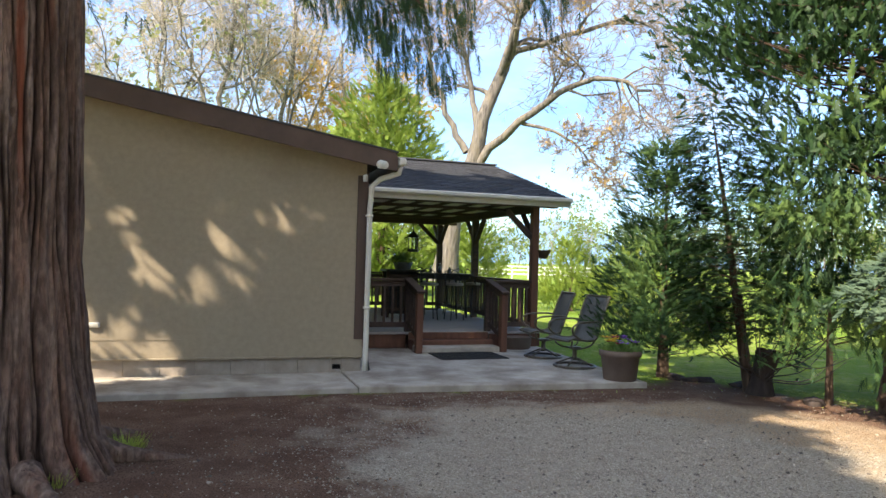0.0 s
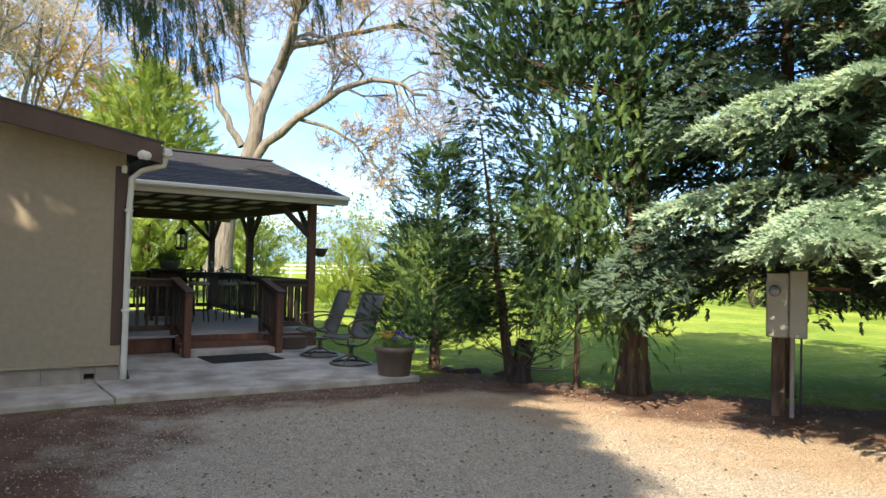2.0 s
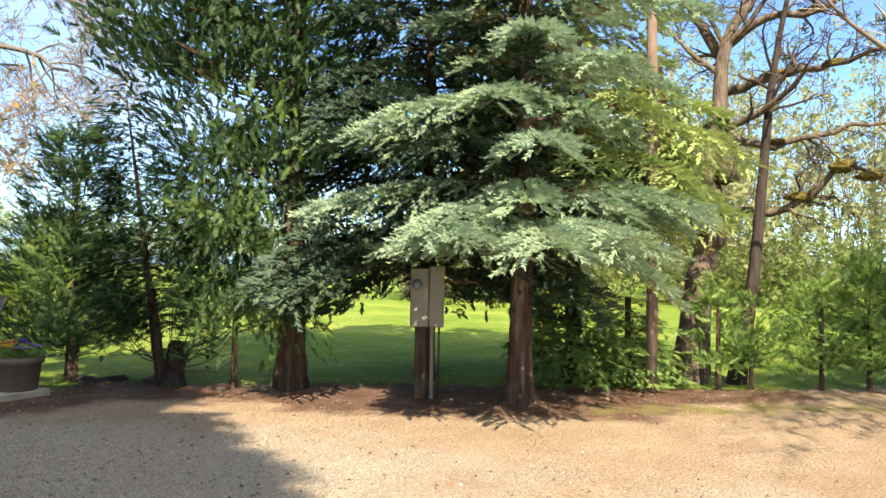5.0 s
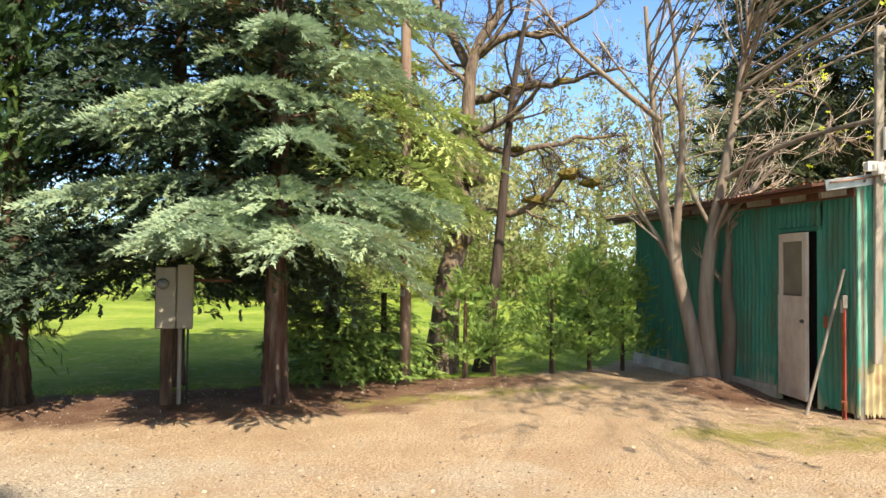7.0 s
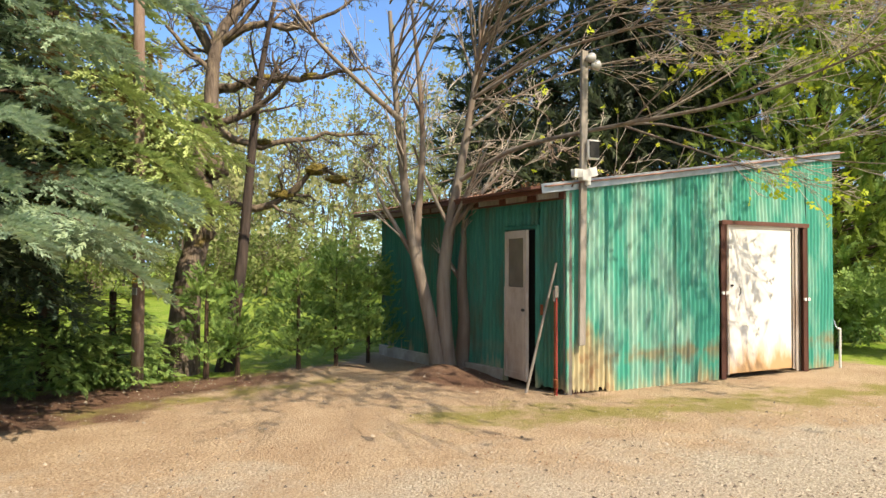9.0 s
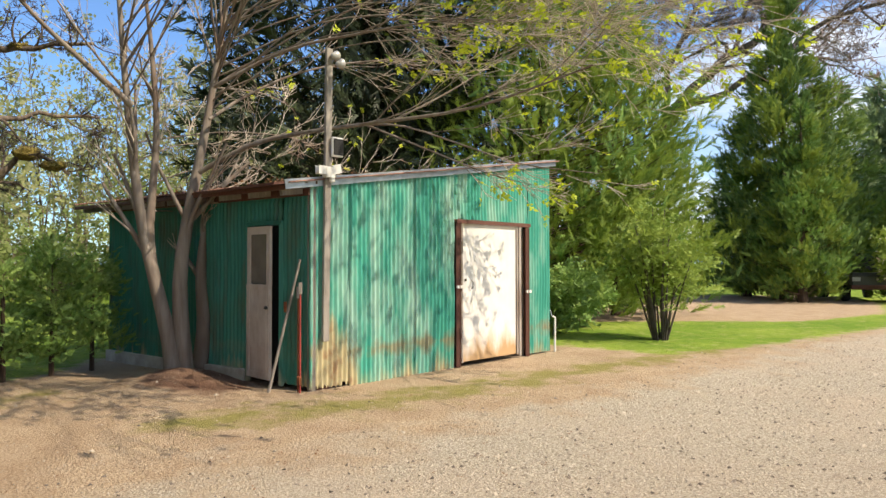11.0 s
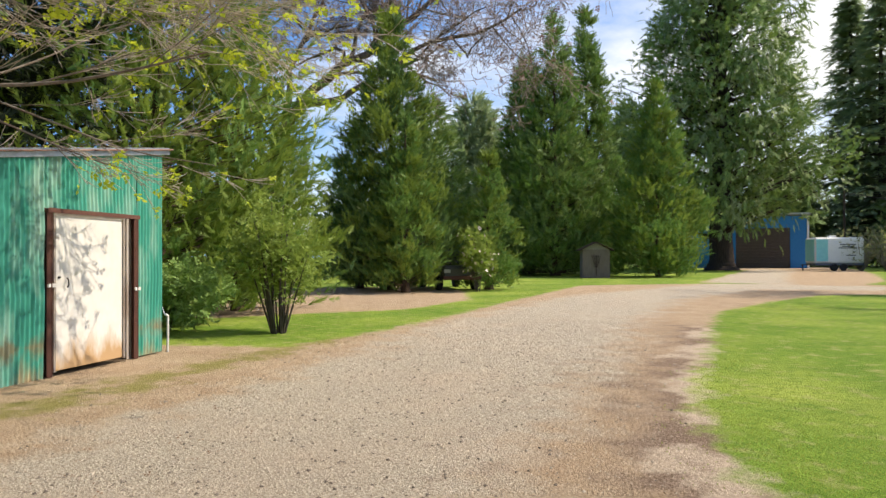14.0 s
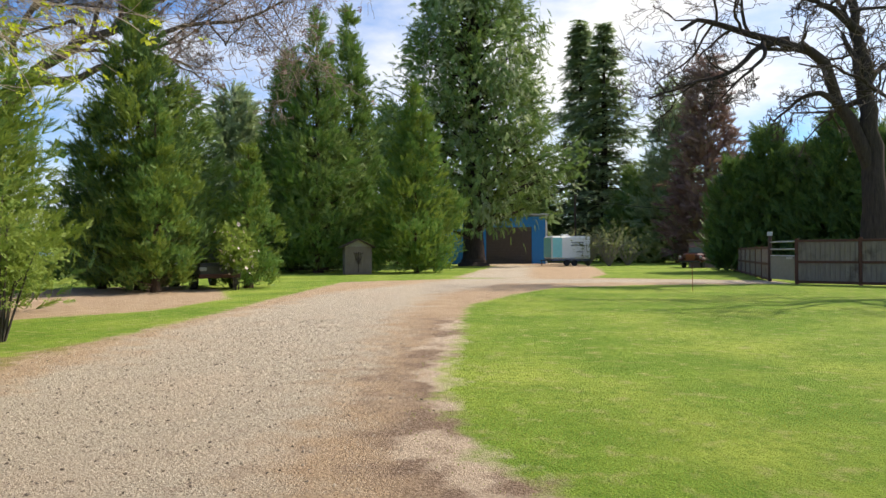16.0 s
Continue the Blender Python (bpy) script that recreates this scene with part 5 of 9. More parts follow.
def patio():
    bm = bmesh.new()
    pts = [(-14, -1.02), (-0.2, -1.12), (-0.2, -0.0), (-14, -0.0)]
    slabs = [("concrete_apron", [(-14, -0.98), (-0.26, -1.10), (-0.26, 0.24), (-14, 0.24)]), ("concrete_patio", [(-0.245, -1.10), (3.42, -1.36), (3.62, 2.1), (3.62, 9.5), (-0.245, 9.5)])]
    bm.free()
    for nm, pl in slabs:
        bm = bmesh.new()
        q = [bm.verts.new((a, b, PATIO_Z if nm == "concrete_patio" else PATIO_Z - 0.012)) for a, b in pl]
        p = [bm.verts.new((a * 1.0, b, -0.12)) for a, b in pl]
        bm.faces.new(q)
        bm.faces.new(p[::-1])
        for i in range(len(q)):
            j = (i + 1) % len(q)
            bm.faces.new((q[j], q[i], p[i], p[j]))
        bmesh.ops.bevel(bm, geom=[ed for ed in bm.edges if all(v.co.z > 0 for v in ed.verts)], offset=0.012, segments=1, affect="EDGES")
        bmesh.ops.recalc_face_normals(bm, faces=bm.faces)
        ob = part(nm, bm, M["concrete"])
        ob.matrix_world = HOUSE
        tagged(ob, "weathered stained concrete slab beside the house", "patio", kind="structure")


patio()

DECK_Z, POST_A, EAVE_B, RIDGE_B, BACK_B = 0.35, 3.55, 1.95, 5.6, 9.25
EAVE_Z, RIDGE_Z = 2.68, 3.70


def porch():
    e = root("porch_roof", HOUSE, "dark-shingled gable porch roof on stained timber posts", "porch")
    # posts with knee braces
    for b in (2.35, 5.35, 7.9):
        part("post", box(POST_A - 0.065, b - 0.065, PATIO_Z, POST_A + 0.065, b + 0.065, 2.548 if b < 3 else 2.458, 0.008), M["redwood"] if b < 3 else M["darkwood"], e)
        for db in (-0.52, 0.52):
            if not (b < 3 and db < 0):
                part("knee_brace", beam((POST_A, b + 0.05 * np.sign(db), 2.0), (POST_A, b + db, 2.46), 0.075, 0.075), M["darkwood"], e)
        if b < 3 or b > 7:
            part("knee_brace", beam((POST_A - 0.05, b, 2.0), (POST_A - 0.55, b, 2.47), 0.085, 0.085), M["darkwood"], e)
    part("post", box(0.24, 2.285, PATIO_Z, 0.36, 2.415, 2.548, 0.008), M["darkwood"], e)
    # beams
    for b, z0, z1 in ((2.35, 2.55, 2.64), (7.9, 2.46, 2.62)):
        part("beam", box(0.1, b - 0.06, z0, 3.98, b + 0.06, z1, 0.006), M["darkwood"], e)
    part("side_beam", box(POST_A - 0.055, 2.42, 2.46, POST_A + 0.055, 7.83, 2.61, 0.006), M["darkwood"], e)
    for b in (3.6, 5.35, 6.8):
        part("tie_beam", box(0.05, b - 0.04, 2.545, POST_A - 0.06, b + 0.04, 2.60, 0.006), M["darkwood"], e)
    for i in range(8):
        a = 0.2 + i * 0.5
        part("joist", box(a - 0.022, 2.0, 2.604, a + 0.022, 8.95, 2.648, 0.004), M["darkwood"], e)
        part("ceiling_panel", box(a + 0.024, 2.0, 2.65, a + 0.476, 8.95, 2.662, 0), M["sheathing"], e, "pale ceiling panel between the joists")

    def zr(b):
        return EAVE_Z + (RIDGE_Z - EAVE_Z) * ((b - EAVE_B) / (RIDGE_B - EAVE_B) if b < RIDGE_B else (BACK_B - b) / (BACK_B - RIDGE_B))
    for i in range(8):
        a = 0.15 + i * 0.54
        part("rafter", beam((a, EAVE_B + 0.05, zr(EAVE_B + 0.05) - 0.08), (a, RIDGE_B, RIDGE_Z - 0.08), 0.04, 0.09), M["darkwood"], e)
        part("rafter", beam((a, BACK_B - 0.05, zr(BACK_B - 0.05) - 0.08), (a, RIDGE_B, RIDGE_Z - 0.08), 0.04, 0.09), M["darkwood"], e)
    for b in (3.1, 4.4, 6.6, 8.0):
        part("purlin", beam((0.05, b, zr(b) - 0.15), (4.0, b, zr(b) - 0.15), 0.05, 0.06), M["darkwood"], e)
    # panels and shingles course by course
    for b0, b1, nm in ((EAVE_B, RIDGE_B, "front"), (BACK_B, RIDGE_B, "back")):
        bm = bmesh.new()
        q = [bm.verts.new(c) for c in ((-0.05, b0, zr(b0) - 0.03), (4.02, b0, zr(b0) - 0.03), (4.02, b1, RIDGE_Z - 0.03), (-0.05, b1, RIDGE_Z - 0.03))]
        p = [bm.verts.new(v.co + Vector((0, 0, 0.03))) for v in q]
        bm.faces.new(q[::-1])
        bm.faces.new(p)
        for i in range(4):
            j = (i + 1) % 4
            bm.faces.new((q[i], q[j], p[j], p[i]))
        bmesh.ops.recalc_face_normals(bm, faces=bm.faces)
        part("roof_panel", bm, M["sheathing"], e, "pale underside boarding")
        rng = random.Random(3)
        n = 25
        for k in range(n):
            u0, u1 = k / n, min(1.0, (k + 1.25) / n)
            bb0, bb1 = b0 + (b1 - b0) * u0, b0 + (b1 - b0) * u1
            a = -0.05 - 0.15 * (k % 2)
            bm = bmesh.new()
            while a < 4.06:
                w = rng.uniform(0.28, 0.36)
                x0, x1 = max(a, -0.06), min(a + w - 0.006, 4.07)
                if x1 - x0 > 0.04:
                    lift = rng.uniform(0.0, 0.004)
                    za, zb = zr(bb0) + 0.022 + lift, zr(min(bb1, RIDGE_B) if b0 < b1 else max(bb1, RIDGE_B)) + 0.006
                    vv = [bm.verts.new(c) for c in ((x0, bb0 - 0.02 * np.sign(b1 - b0), za), (x1, bb0 - 0.02 * np.sign(b1 - b0), za), (x1, bb1, zb), (x0, bb1, zb))]
                    ww = [bm.verts.new(v.co - Vector((0, 0, 0.012))) for v in vv]
                    bm.faces.new(vv)
                    for i in range(4):
                        j = (i + 1) % 4
                        bm.faces.new((vv[j], vv[i], ww[i], ww[j]))
                a += w
            bmesh.ops.recalc_face_normals(bm, faces=bm.faces)
            part("shingle_course", bm, M["shingle"], e)
    part("ridge_cap", beam((-0.05, RIDGE_B, RIDGE_Z + 0.03), (4.08, RIDGE_B, RIDGE_Z + 0.03), 0.24, 0.03), M["shingle"], e)
    # cream gutter along the eave, rake trim
    part("gutter", box(-0.05, EAVE_B - 0.13, EAVE_Z - 0.06, 4.03, EAVE_B - 0.025, EAVE_Z + 0.02, 0.02), M["cream"], e, "cream gutter along the eave")
    part("fascia", box(-0.05, EAVE_B - 0.022, EAVE_Z - 0.14, 4.03, EAVE_B, EAVE_Z - 0.02, 0.004), M["cream"], e)
    for b0, b1 in ((EAVE_B, RIDGE_B), (BACK_B, RIDGE_B)):
        part("rake_trim", beam((4.045, b0, zr(b0) - 0.06), (4.045, b1, RIDGE_Z - 0.06), 0.03, 0.13), M["darkwood"], e)
    return e


porch()


def railing(parent, p, q, top, bottom, n, slope=False, mat="redwood", dark="darkwood"):
    """Top and bottom rails with square balusters between p and q (a, b, floor z)."""
    p, q = Vector(p), Vector(q)
    part("top_rail", beam(p + Vector((0, 0, top)), q + Vector((0, 0, top)), 0.13, 0.04), M[dark], parent)
    part("upper_rail", beam(p + Vector((0, 0, top - 0.07)), q + Vector((0, 0, top - 0.07)), 0.04, 0.085), M[dark], parent)
    part("lower_rail", beam(p + Vector((0, 0, bottom)), q + Vector((0, 0, bottom)), 0.04, 0.085), M[dark], parent)
    for i in range(n):
        u = (i + 0.5) / n
        c = p + (q - p) * u
        part("baluster", box(c.x - 0.019, c.y - 0.019, c.z + bottom - 0.03, c.x + 0.019, c.y + 0.019, c.z + top - 0.03, 0.002), M[dark], parent)


def deck():
    e = root("deck", HOUSE, "raised timber porch deck with stained railings and two steps", "deck")
    rng = random.Random(2)
    b = 2.24
    while b < 8.1:
        part("deck_board", box(0.02, b, DECK_Z - 0.035, 3.64, b + 0.134, DECK_Z + rng.uniform(-0.002, 0.002), 0.004), M["deckboard"], e)
        b += 0.14
    part("skirt", box(0.02, 2.27, PATIO_Z + 0.01, 1.2, 2.30, DECK_Z - 0.04, 0.004), M["redwood"], e)
    part("skirt", box(2.7, 2.27, PATIO_Z + 0.01, 3.66, 2.30, DECK_Z - 0.04, 0.004), M["redwood"], e)
    part("skirt", box(3.64, 2.31, PATIO_Z + 0.01, 3.67, 8.1, DECK_Z - 0.04, 0.004), M["redwood"], e)
    # steps: concrete below, timber above
    part("concrete_step", box(1.24, 1.62, PATIO_Z + 0.001, 2.66, 1.98, PATIO_Z + 0.085, 0.012), M["concrete"], e, "pale concrete lower step")
    part("timber_step", box(1.24, 1.98, PATIO_Z + 0.001, 2.66, 2.26, DECK_Z - 0.11, 0.01), M["redwood"], e)
    part("step_riser", box(1.24, 2.225, DECK_Z - 0.109, 2.66, 2.238, DECK_Z - 0.002, 0.003), M["redwood"], e)
    # newel posts of the steps
    for a in (1.24, 2.68):
        part("newel_post", box(a - 0.055, 1.57, PATIO_Z + 0.001, a + 0.055, 1.68, 1.03, 0.008), M["redwood"], e)
        part("rail_post", box(a - 0.05, 2.28, DECK_Z, a + 0.05, 2.38, 1.22, 0.008), M["darkwood"], e)
        part("sloped_rail", beam((a, 1.52, 1.05), (a, 2.34, 1.24), 0.14, 0.04), M["darkwood"], e)
        part("sloped_lower_rail", beam((a, 1.68, 0.32), (a, 2.28, 0.50), 0.04, 0.085), M["darkwood"], e)
        part("sloped_upper_rail", beam((a, 1.68, 0.99), (a, 2.28, 1.13), 0.04, 0.085), M["darkwood"], e)
        for i in range(4):
            b = 1.78 + i * 0.135
            part("baluster", box(a - 0.019, b - 0.019, 0.33 + (b - 1.68) * 0.3, a + 0.019, b + 0.019, 1.0 + (b - 1.68) * 0.235, 0.002), M["darkwood"], e)
    railing(e, (0.05, 2.33, DECK_Z), (1.19, 2.33, DECK_Z), 0.87, 0.12, 8)
    railing(e, (2.73, 2.33, DECK_Z), (POST_A - 0.07, 2.33, DECK_Z), 0.87, 0.12, 6)
    railing(e, (POST_A, 2.43, DECK_Z), (POST_A, 5.28, DECK_Z), 0.87, 0.12, 19)
    railing(e, (POST_A, 5.42, DECK_Z), (POST_A, 7.83, DECK_Z), 0.87, 0.12, 16)
    railing(e, (0.05, 7.9, DECK_Z), (POST_A - 0.07, 7.9, DECK_Z), 0.87, 0.12, 22)
    return e


deck()

# ---- green corrugated shed: s along its front, b along its shaded side ----
SH0 = Vector((8.95, -0.62, 0))
SH_F = Vector((0.582, -0.813, 0))
SH_S = Vector((0.758, 0.652, 0))
NF = Vector((-0.813, -0.582, 0))
NS = Vector((-0.652, 0.758, 0))


def sp(s, b, z=0.0):
    return SH0 + SH_F * s + SH_S * b + Vector((0, 0, z))


def roof_z(s):
    return 2.47 + 0.148 * s


def corrugated(name, parent, org, along, out, s0, s1, z0, ztop, seed, pitch=0.078, depth=0.015, holes=None, foot=0.0, iron="greeniron"):
    """A corrugated sheet from s0 to s1; ztop(s) is its upper edge. A hidden inner face gives it thickness."""
    rng = np.random.default_rng(seed)
    n = max(8, int((s1 - s0) / pitch * 8))
    s = np.linspace(s0, s1, n)
    rows = 9
    u = np.linspace(0, 1, rows) ** 1.4
    bot = z0 + foot * rng.uniform(0, 1, n) * (rng.uniform(0, 1, n) > 0.4)
    lean = rng.normal(0, 0.006, (rows, 1)) + 0.012 * np.sin(np.linspace(0, 3, rows))[:, None] * rng.normal(0, 1)
    S = np.broadcast_to(s, (rows, n))
    Z = bot[None] + (np.array([ztop(a) for a in s])[None] - bot[None]) * u[:, None]
    dd = depth * np.cos(2 * np.pi * S / pitch) + lean
    A, O = np.array(along), np.array(out)
    V = np.array(org)[None, None] + S[..., None] * A + dd[..., None] * O + Z[..., None] * np.array([0, 0, 1.0])
    V2 = V - O * 0.004
    i, j = np.meshgrid(np.arange(rows - 1), np.arange(n - 1), indexing="ij")
    q = np.stack([i * n + j, i * n + j + 1, (i + 1) * n + j + 1, (i + 1) * n + j], -1).reshape(-1, 4)
    v = np.concatenate([V.reshape(-1, 3), V2.reshape(-1, 3)])
    f = np.concatenate([q, q[:, ::-1] + rows * n])
    return link_mesh(name, raw_mesh(name, v, f, True), M[iron], parent)


def shed():
    e = root("shed", pose(0, 0, 0), "old shed of faded green corrugated iron, rusting at its foot", "shed")
    # frame inside so that light does not pass
    W, D = 5.11, 4.75
    cuts = [0.0, 0.62, 1.24, 1.80, 2.60]
    for k, (a, b) in enumerate(zip(cuts, cuts[1:])):
        corrugated("iron_sheet", e, SH0 + NF * (0.010 + 0.006 * (k % 2)), SH_F, NF, a - 0.02, b + 0.02, 0.02 if k == 0 else -0.03, lambda s: roof_z(s) + 0.06, 10 + k, foot=0.05 if k == 0 else 0.02)
    corrugated("iron_sheet", e, SH0 + NF * 0.013, SH_F, NF, 2.60, 4.45, 2.165, lambda s: roof_z(s) + 0.06, 20)
    corrugated("iron_sheet", e, SH0 + NF * 0.010, SH_F, NF, 4.45, W, 0.03, lambda s: roof_z(s) + 0.06, 21)
    # side sheets wear the green with shade painted in
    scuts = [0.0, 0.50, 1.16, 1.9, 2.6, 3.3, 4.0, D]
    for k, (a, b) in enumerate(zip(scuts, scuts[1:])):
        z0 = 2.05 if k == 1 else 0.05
        corrugated("iron_sheet", e, SH0 + NS * (0.010 + 0.006 * (k % 2)), SH_S, NS, a - 0.015, b + 0.015, z0, lambda s: 2.42, 30 + k, foot=0.03, iron="greeniron_shaded")
    corrugated("iron_sheet", e, SH0 + SH_F * W, SH_S, SH_F, 0, D, 0.03, lambda s: roof_z(W), 40)
    corrugated("iron_sheet", e, SH0 + SH_S * D, SH_F, SH_S, 0, W, 0.03, lambda s: roof_z(s), 41)
    # exposed sill and stud where the iron has rusted away at the corner
    part("corner_stud", beam(sp(0.05, 0.05, 0.0), sp(0.05, 0.05, 2.45), 0.09, 0.09), M["greywood"], e)
    part("sill_board", beam(sp(0.0, -0.0, 0.15) - NF * 0.045, sp(0.34, 0, 0.15) - NF * 0.045, 0.05, 0.28), M["doorframe"], e, "bare reddish sill board showing below the iron")
    for s in (2.6, 4.45):
        part("stud", beam(sp(s, 0.06, 0.0), sp(s, 0.06, 2.5), 0.08, 0.08), M["greywood"], e)
    # roof: rusty corrugated sheets, fascia flashing
    def roof_sheet(s0, s1):
        n = 8 * int((4.95 + 0.35) / 0.078)
        b = np.linspace(-0.10, 5.2, n)
        rows = np.array([s0, s1])
        V = []
        for s in rows:
            P = np.array(SH0)[None] + s * np.array(SH_F) + b[:, None] * np.array(SH_S)
            P[:, 2] = roof_z(s) + 0.09 + 0.010 * np.cos(2 * np.pi * b / 0.078)
            V.append(P)
        V = np.concatenate(V)
        j = np.arange(n - 1)
        q = np.stack([j, j + 1, n + j + 1, n + j], -1)
        low = V - np.array([0, 0, 0.004])
        link_mesh("roof_sheet", raw_mesh("roof_sheet", np.concatenate([V, low]), np.concatenate([q[:, ::-1], q + 2 * n]), True), M["roofrust"], e, "rusty corrugated roof sheet")
    roof_sheet(-0.38, 1.6)
    roof_sheet(1.5, 3.5)
    roof_sheet(3.4, 5.3)
    part("roof_deck", beam(sp(-0.33, 2.55, roof_z(-0.33) + 0.055), sp(5.2, 2.55, roof_z(5.2) + 0.055), 5.15, 0.03, 0), M["doorframe"], e)
    for i in range(9):
        b = 0.12 + i * 0.6
        part("rafter", beam(sp(-0.34, b, roof_z(-0.34) - 0.01), sp(0.0, b, roof_z(0) - 0.01), 0.045, 0.10), M["greywood"], e)
    part("eave_board", beam(sp(-0.36, -0.05, roof_z(-0.36) + 0.03), sp(-0.36, 5.15, roof_z(-0.36) + 0.03), 0.03, 0.05), M["doorframe"], e)
    part("plate_board", beam(sp(0, 0.0, 2.42) + NS * 0.03, sp(0, 4.75, 2.42) + NS * 0.03, 0.03, 0.09), M["doorframe"], e)
    part("flashing", beam(sp(-0.40, 0, roof_z(-0.4) + 0.065) + NF * 0.045, sp(5.25, 0, roof_z(5.25) + 0.065) + NF * 0.045, 0.012, 0.105), M["galv"], e, "galvanised verge flashing")
    # front sliding door in its timber frame
    fr = part("door_frame", beam(sp(2.655, 0, 0.02) + NF * 0.03, sp(2.655, 0, 2.14) + NF * 0.03, 0.11, 0.06), M["doorframe"], e, "dark red timber door frame")
    part("head", beam(sp(2.60, 0, 2.175) + NF * 0.045, sp(4.45, 0, 2.175) + NF * 0.045, 0.07, 0.05), M["doorframe"], fr)
    part("jamb", beam(sp(4.395, 0, 0.02) + NF * 0.03, sp(4.395, 0, 2.14) + NF * 0.03, 0.11, 0.06), M["doorframe"], fr)
    part("pale_jamb", beam(sp(4.20, 0, 0.04) + NF * 0.028, sp(4.20, 0, 2.14) + NF * 0.028, 0.10, 0.03), M["olddoor"], fr)
    d = part("door", beam(sp(3.42, 0, 0.075) + NF * 0.02, sp(3.42, 0, 2.14) + NF * 0.02, 1.36, 0.035, 0.006, None, NF), M["rollerwhite"], e, "white flush door, stained brown at its foot")
    for s in (2.735, 4.11):
        part("edge_trim", beam(sp(s, 0, 0.07) + NF * 0.05, sp(s, 0, 2.15) + NF * 0.05, 0.035, 0.02), M["olddoor"], d)
    part("top_trim", beam(sp(2.73, 0, 2.135) + NF * 0.05, sp(4.12, 0, 2.135) + NF * 0.05, 0.02, 0.03), M["olddoor"], d)
    part("handle", tube_bm([sp(2.96, 0, 1.16) + NF * 0.05, sp(2.94, 0, 1.19) + NF * 0.09, sp(2.94, 0, 1.26) + NF * 0.09, sp(2.96, 0, 1.29) + NF * 0.05], 0.008, 6), M["blackmetal"], d, "black pull handle")
    part("knob", lathe([(0.0, -0.02), (0.02, -0.01), (0.02, 0.01), (0.0, 0.02)], 10, centre=sp(2.82, 0, 1.30) + NF * 0.05), M["blackmetal"], d)
    for s in (2.66, 4.40):
        part("latch", beam(sp(s - 0.06, 0, 1.20 - (s > 3) * 0.12) + NF * 0.07, sp(s + 0.06, 0, 1.20 - (s > 3) * 0.12) + NF * 0.07, 0.03, 0.035), M["whiteplastic"], d, "pale latch")
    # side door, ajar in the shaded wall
    fr = part("side_door_frame", beam(sp(0, 0.505, 0.03) + NS * 0.03, sp(0, 0.505, 2.05) + NS * 0.03, 0.05, 0.06), M["greeniron_shaded"], e)
    part("head", beam(sp(0, 0.48, 2.06) + NS * 0.03, sp(0, 1.18, 2.06) + NS * 0.03, 0.06, 0.05), M["greeniron_shaded"], fr)
    part("jamb", beam(sp(0, 1.17, 0.03) + NS * 0.03, sp(0, 1.17, 2.05) + NS * 0.03, 0.03, 0.06), M["greeniron_shaded"], fr)
    hinge = sp(0, 1.14, 0) + NS * 0.045
    swing = (-SH_S * 0.985 + NS * 0.17).normalized()
    outw = Vector((swing.y, -swing.x, 0))
    if outw.dot(NS) < 0:
        outw = -outw

    def dp(x, z, o=0.0):
        return hinge + swing * x + outw * o + Vector((0, 0, z))
    d = part("side_door", beam(dp(0.285, 0.10), dp(0.285, 1.28), 0.57, 0.03, 0.004, None, outw), M["olddoor"], e, "pale peeling panel door, ajar")
    part("top_rail", beam(dp(0.0, 1.97), dp(0.57, 1.97), 0.035, 0.09), M["olddoor"], d)
    part("stile", beam(dp(0.035, 1.28), dp(0.035, 1.93), 0.07, 0.035, 0.004, None, outw), M["olddoor"], d)
    part("stile", beam(dp(0.535, 1.28), dp(0.535, 1.93), 0.07, 0.035, 0.004, None, outw), M["olddoor"], d)
    part("mid_rail", beam(dp(0.0, 1.25, 0.02), dp(0.57, 1.25, 0.02), 0.02, 0.06), M["olddoor"], d)
    for x in (0.03, 0.54):
        part("stile_trim", beam(dp(x, 0.1, 0.02), dp(x, 1.22, 0.02), 0.06, 0.012, 0.003, None, outw), M["olddoor"], d)
    for z in (0.14, 0.52, 0.88):
        part("rail_trim", beam(dp(0.06, z, 0.02), dp(0.51, z, 0.02), 0.012, 0.07), M["olddoor"], d)
    part("pane", beam(dp(0.285, 1.29, -0.004), dp(0.285, 1.925, -0.004), 0.43, 0.006, 0, None, outw), M["dimglass"], d, "dusty window pane")
    part("door_knob", lathe([(0.0, -0.025), (0.025, -0.012), (0.025, 0.012), (0.0, 0.025)], 10, centre=dp(0.54, 1.0, 0.05)), M["blackmetal"], d)
    part("hasp", beam(sp(0, 0.42, 0.95) + NS * 0.04, sp(0, 0.42, 1.07) + NS * 0.04, 0.05, 0.03), M["rust"], e)
    # black sheet in place of the unlit shed interior
    part("shade_sheet", beam(sp(0, 0.84, 0.05) - NS * 0.05, sp(0, 0.84, 2.03) - NS * 0.05, 0.66, 0.02, 0, None, NS), M["rubber"], e, "black sheet standing for the shade behind the side door")
    part("footing", beam(sp(0, 1.2, 0.06) + NS * 0.02, sp(0, 4.75, 0.06) + NS * 0.02, 0.1, 0.22), M["concrete"], e, "grey concrete footing")
    return e


shed()


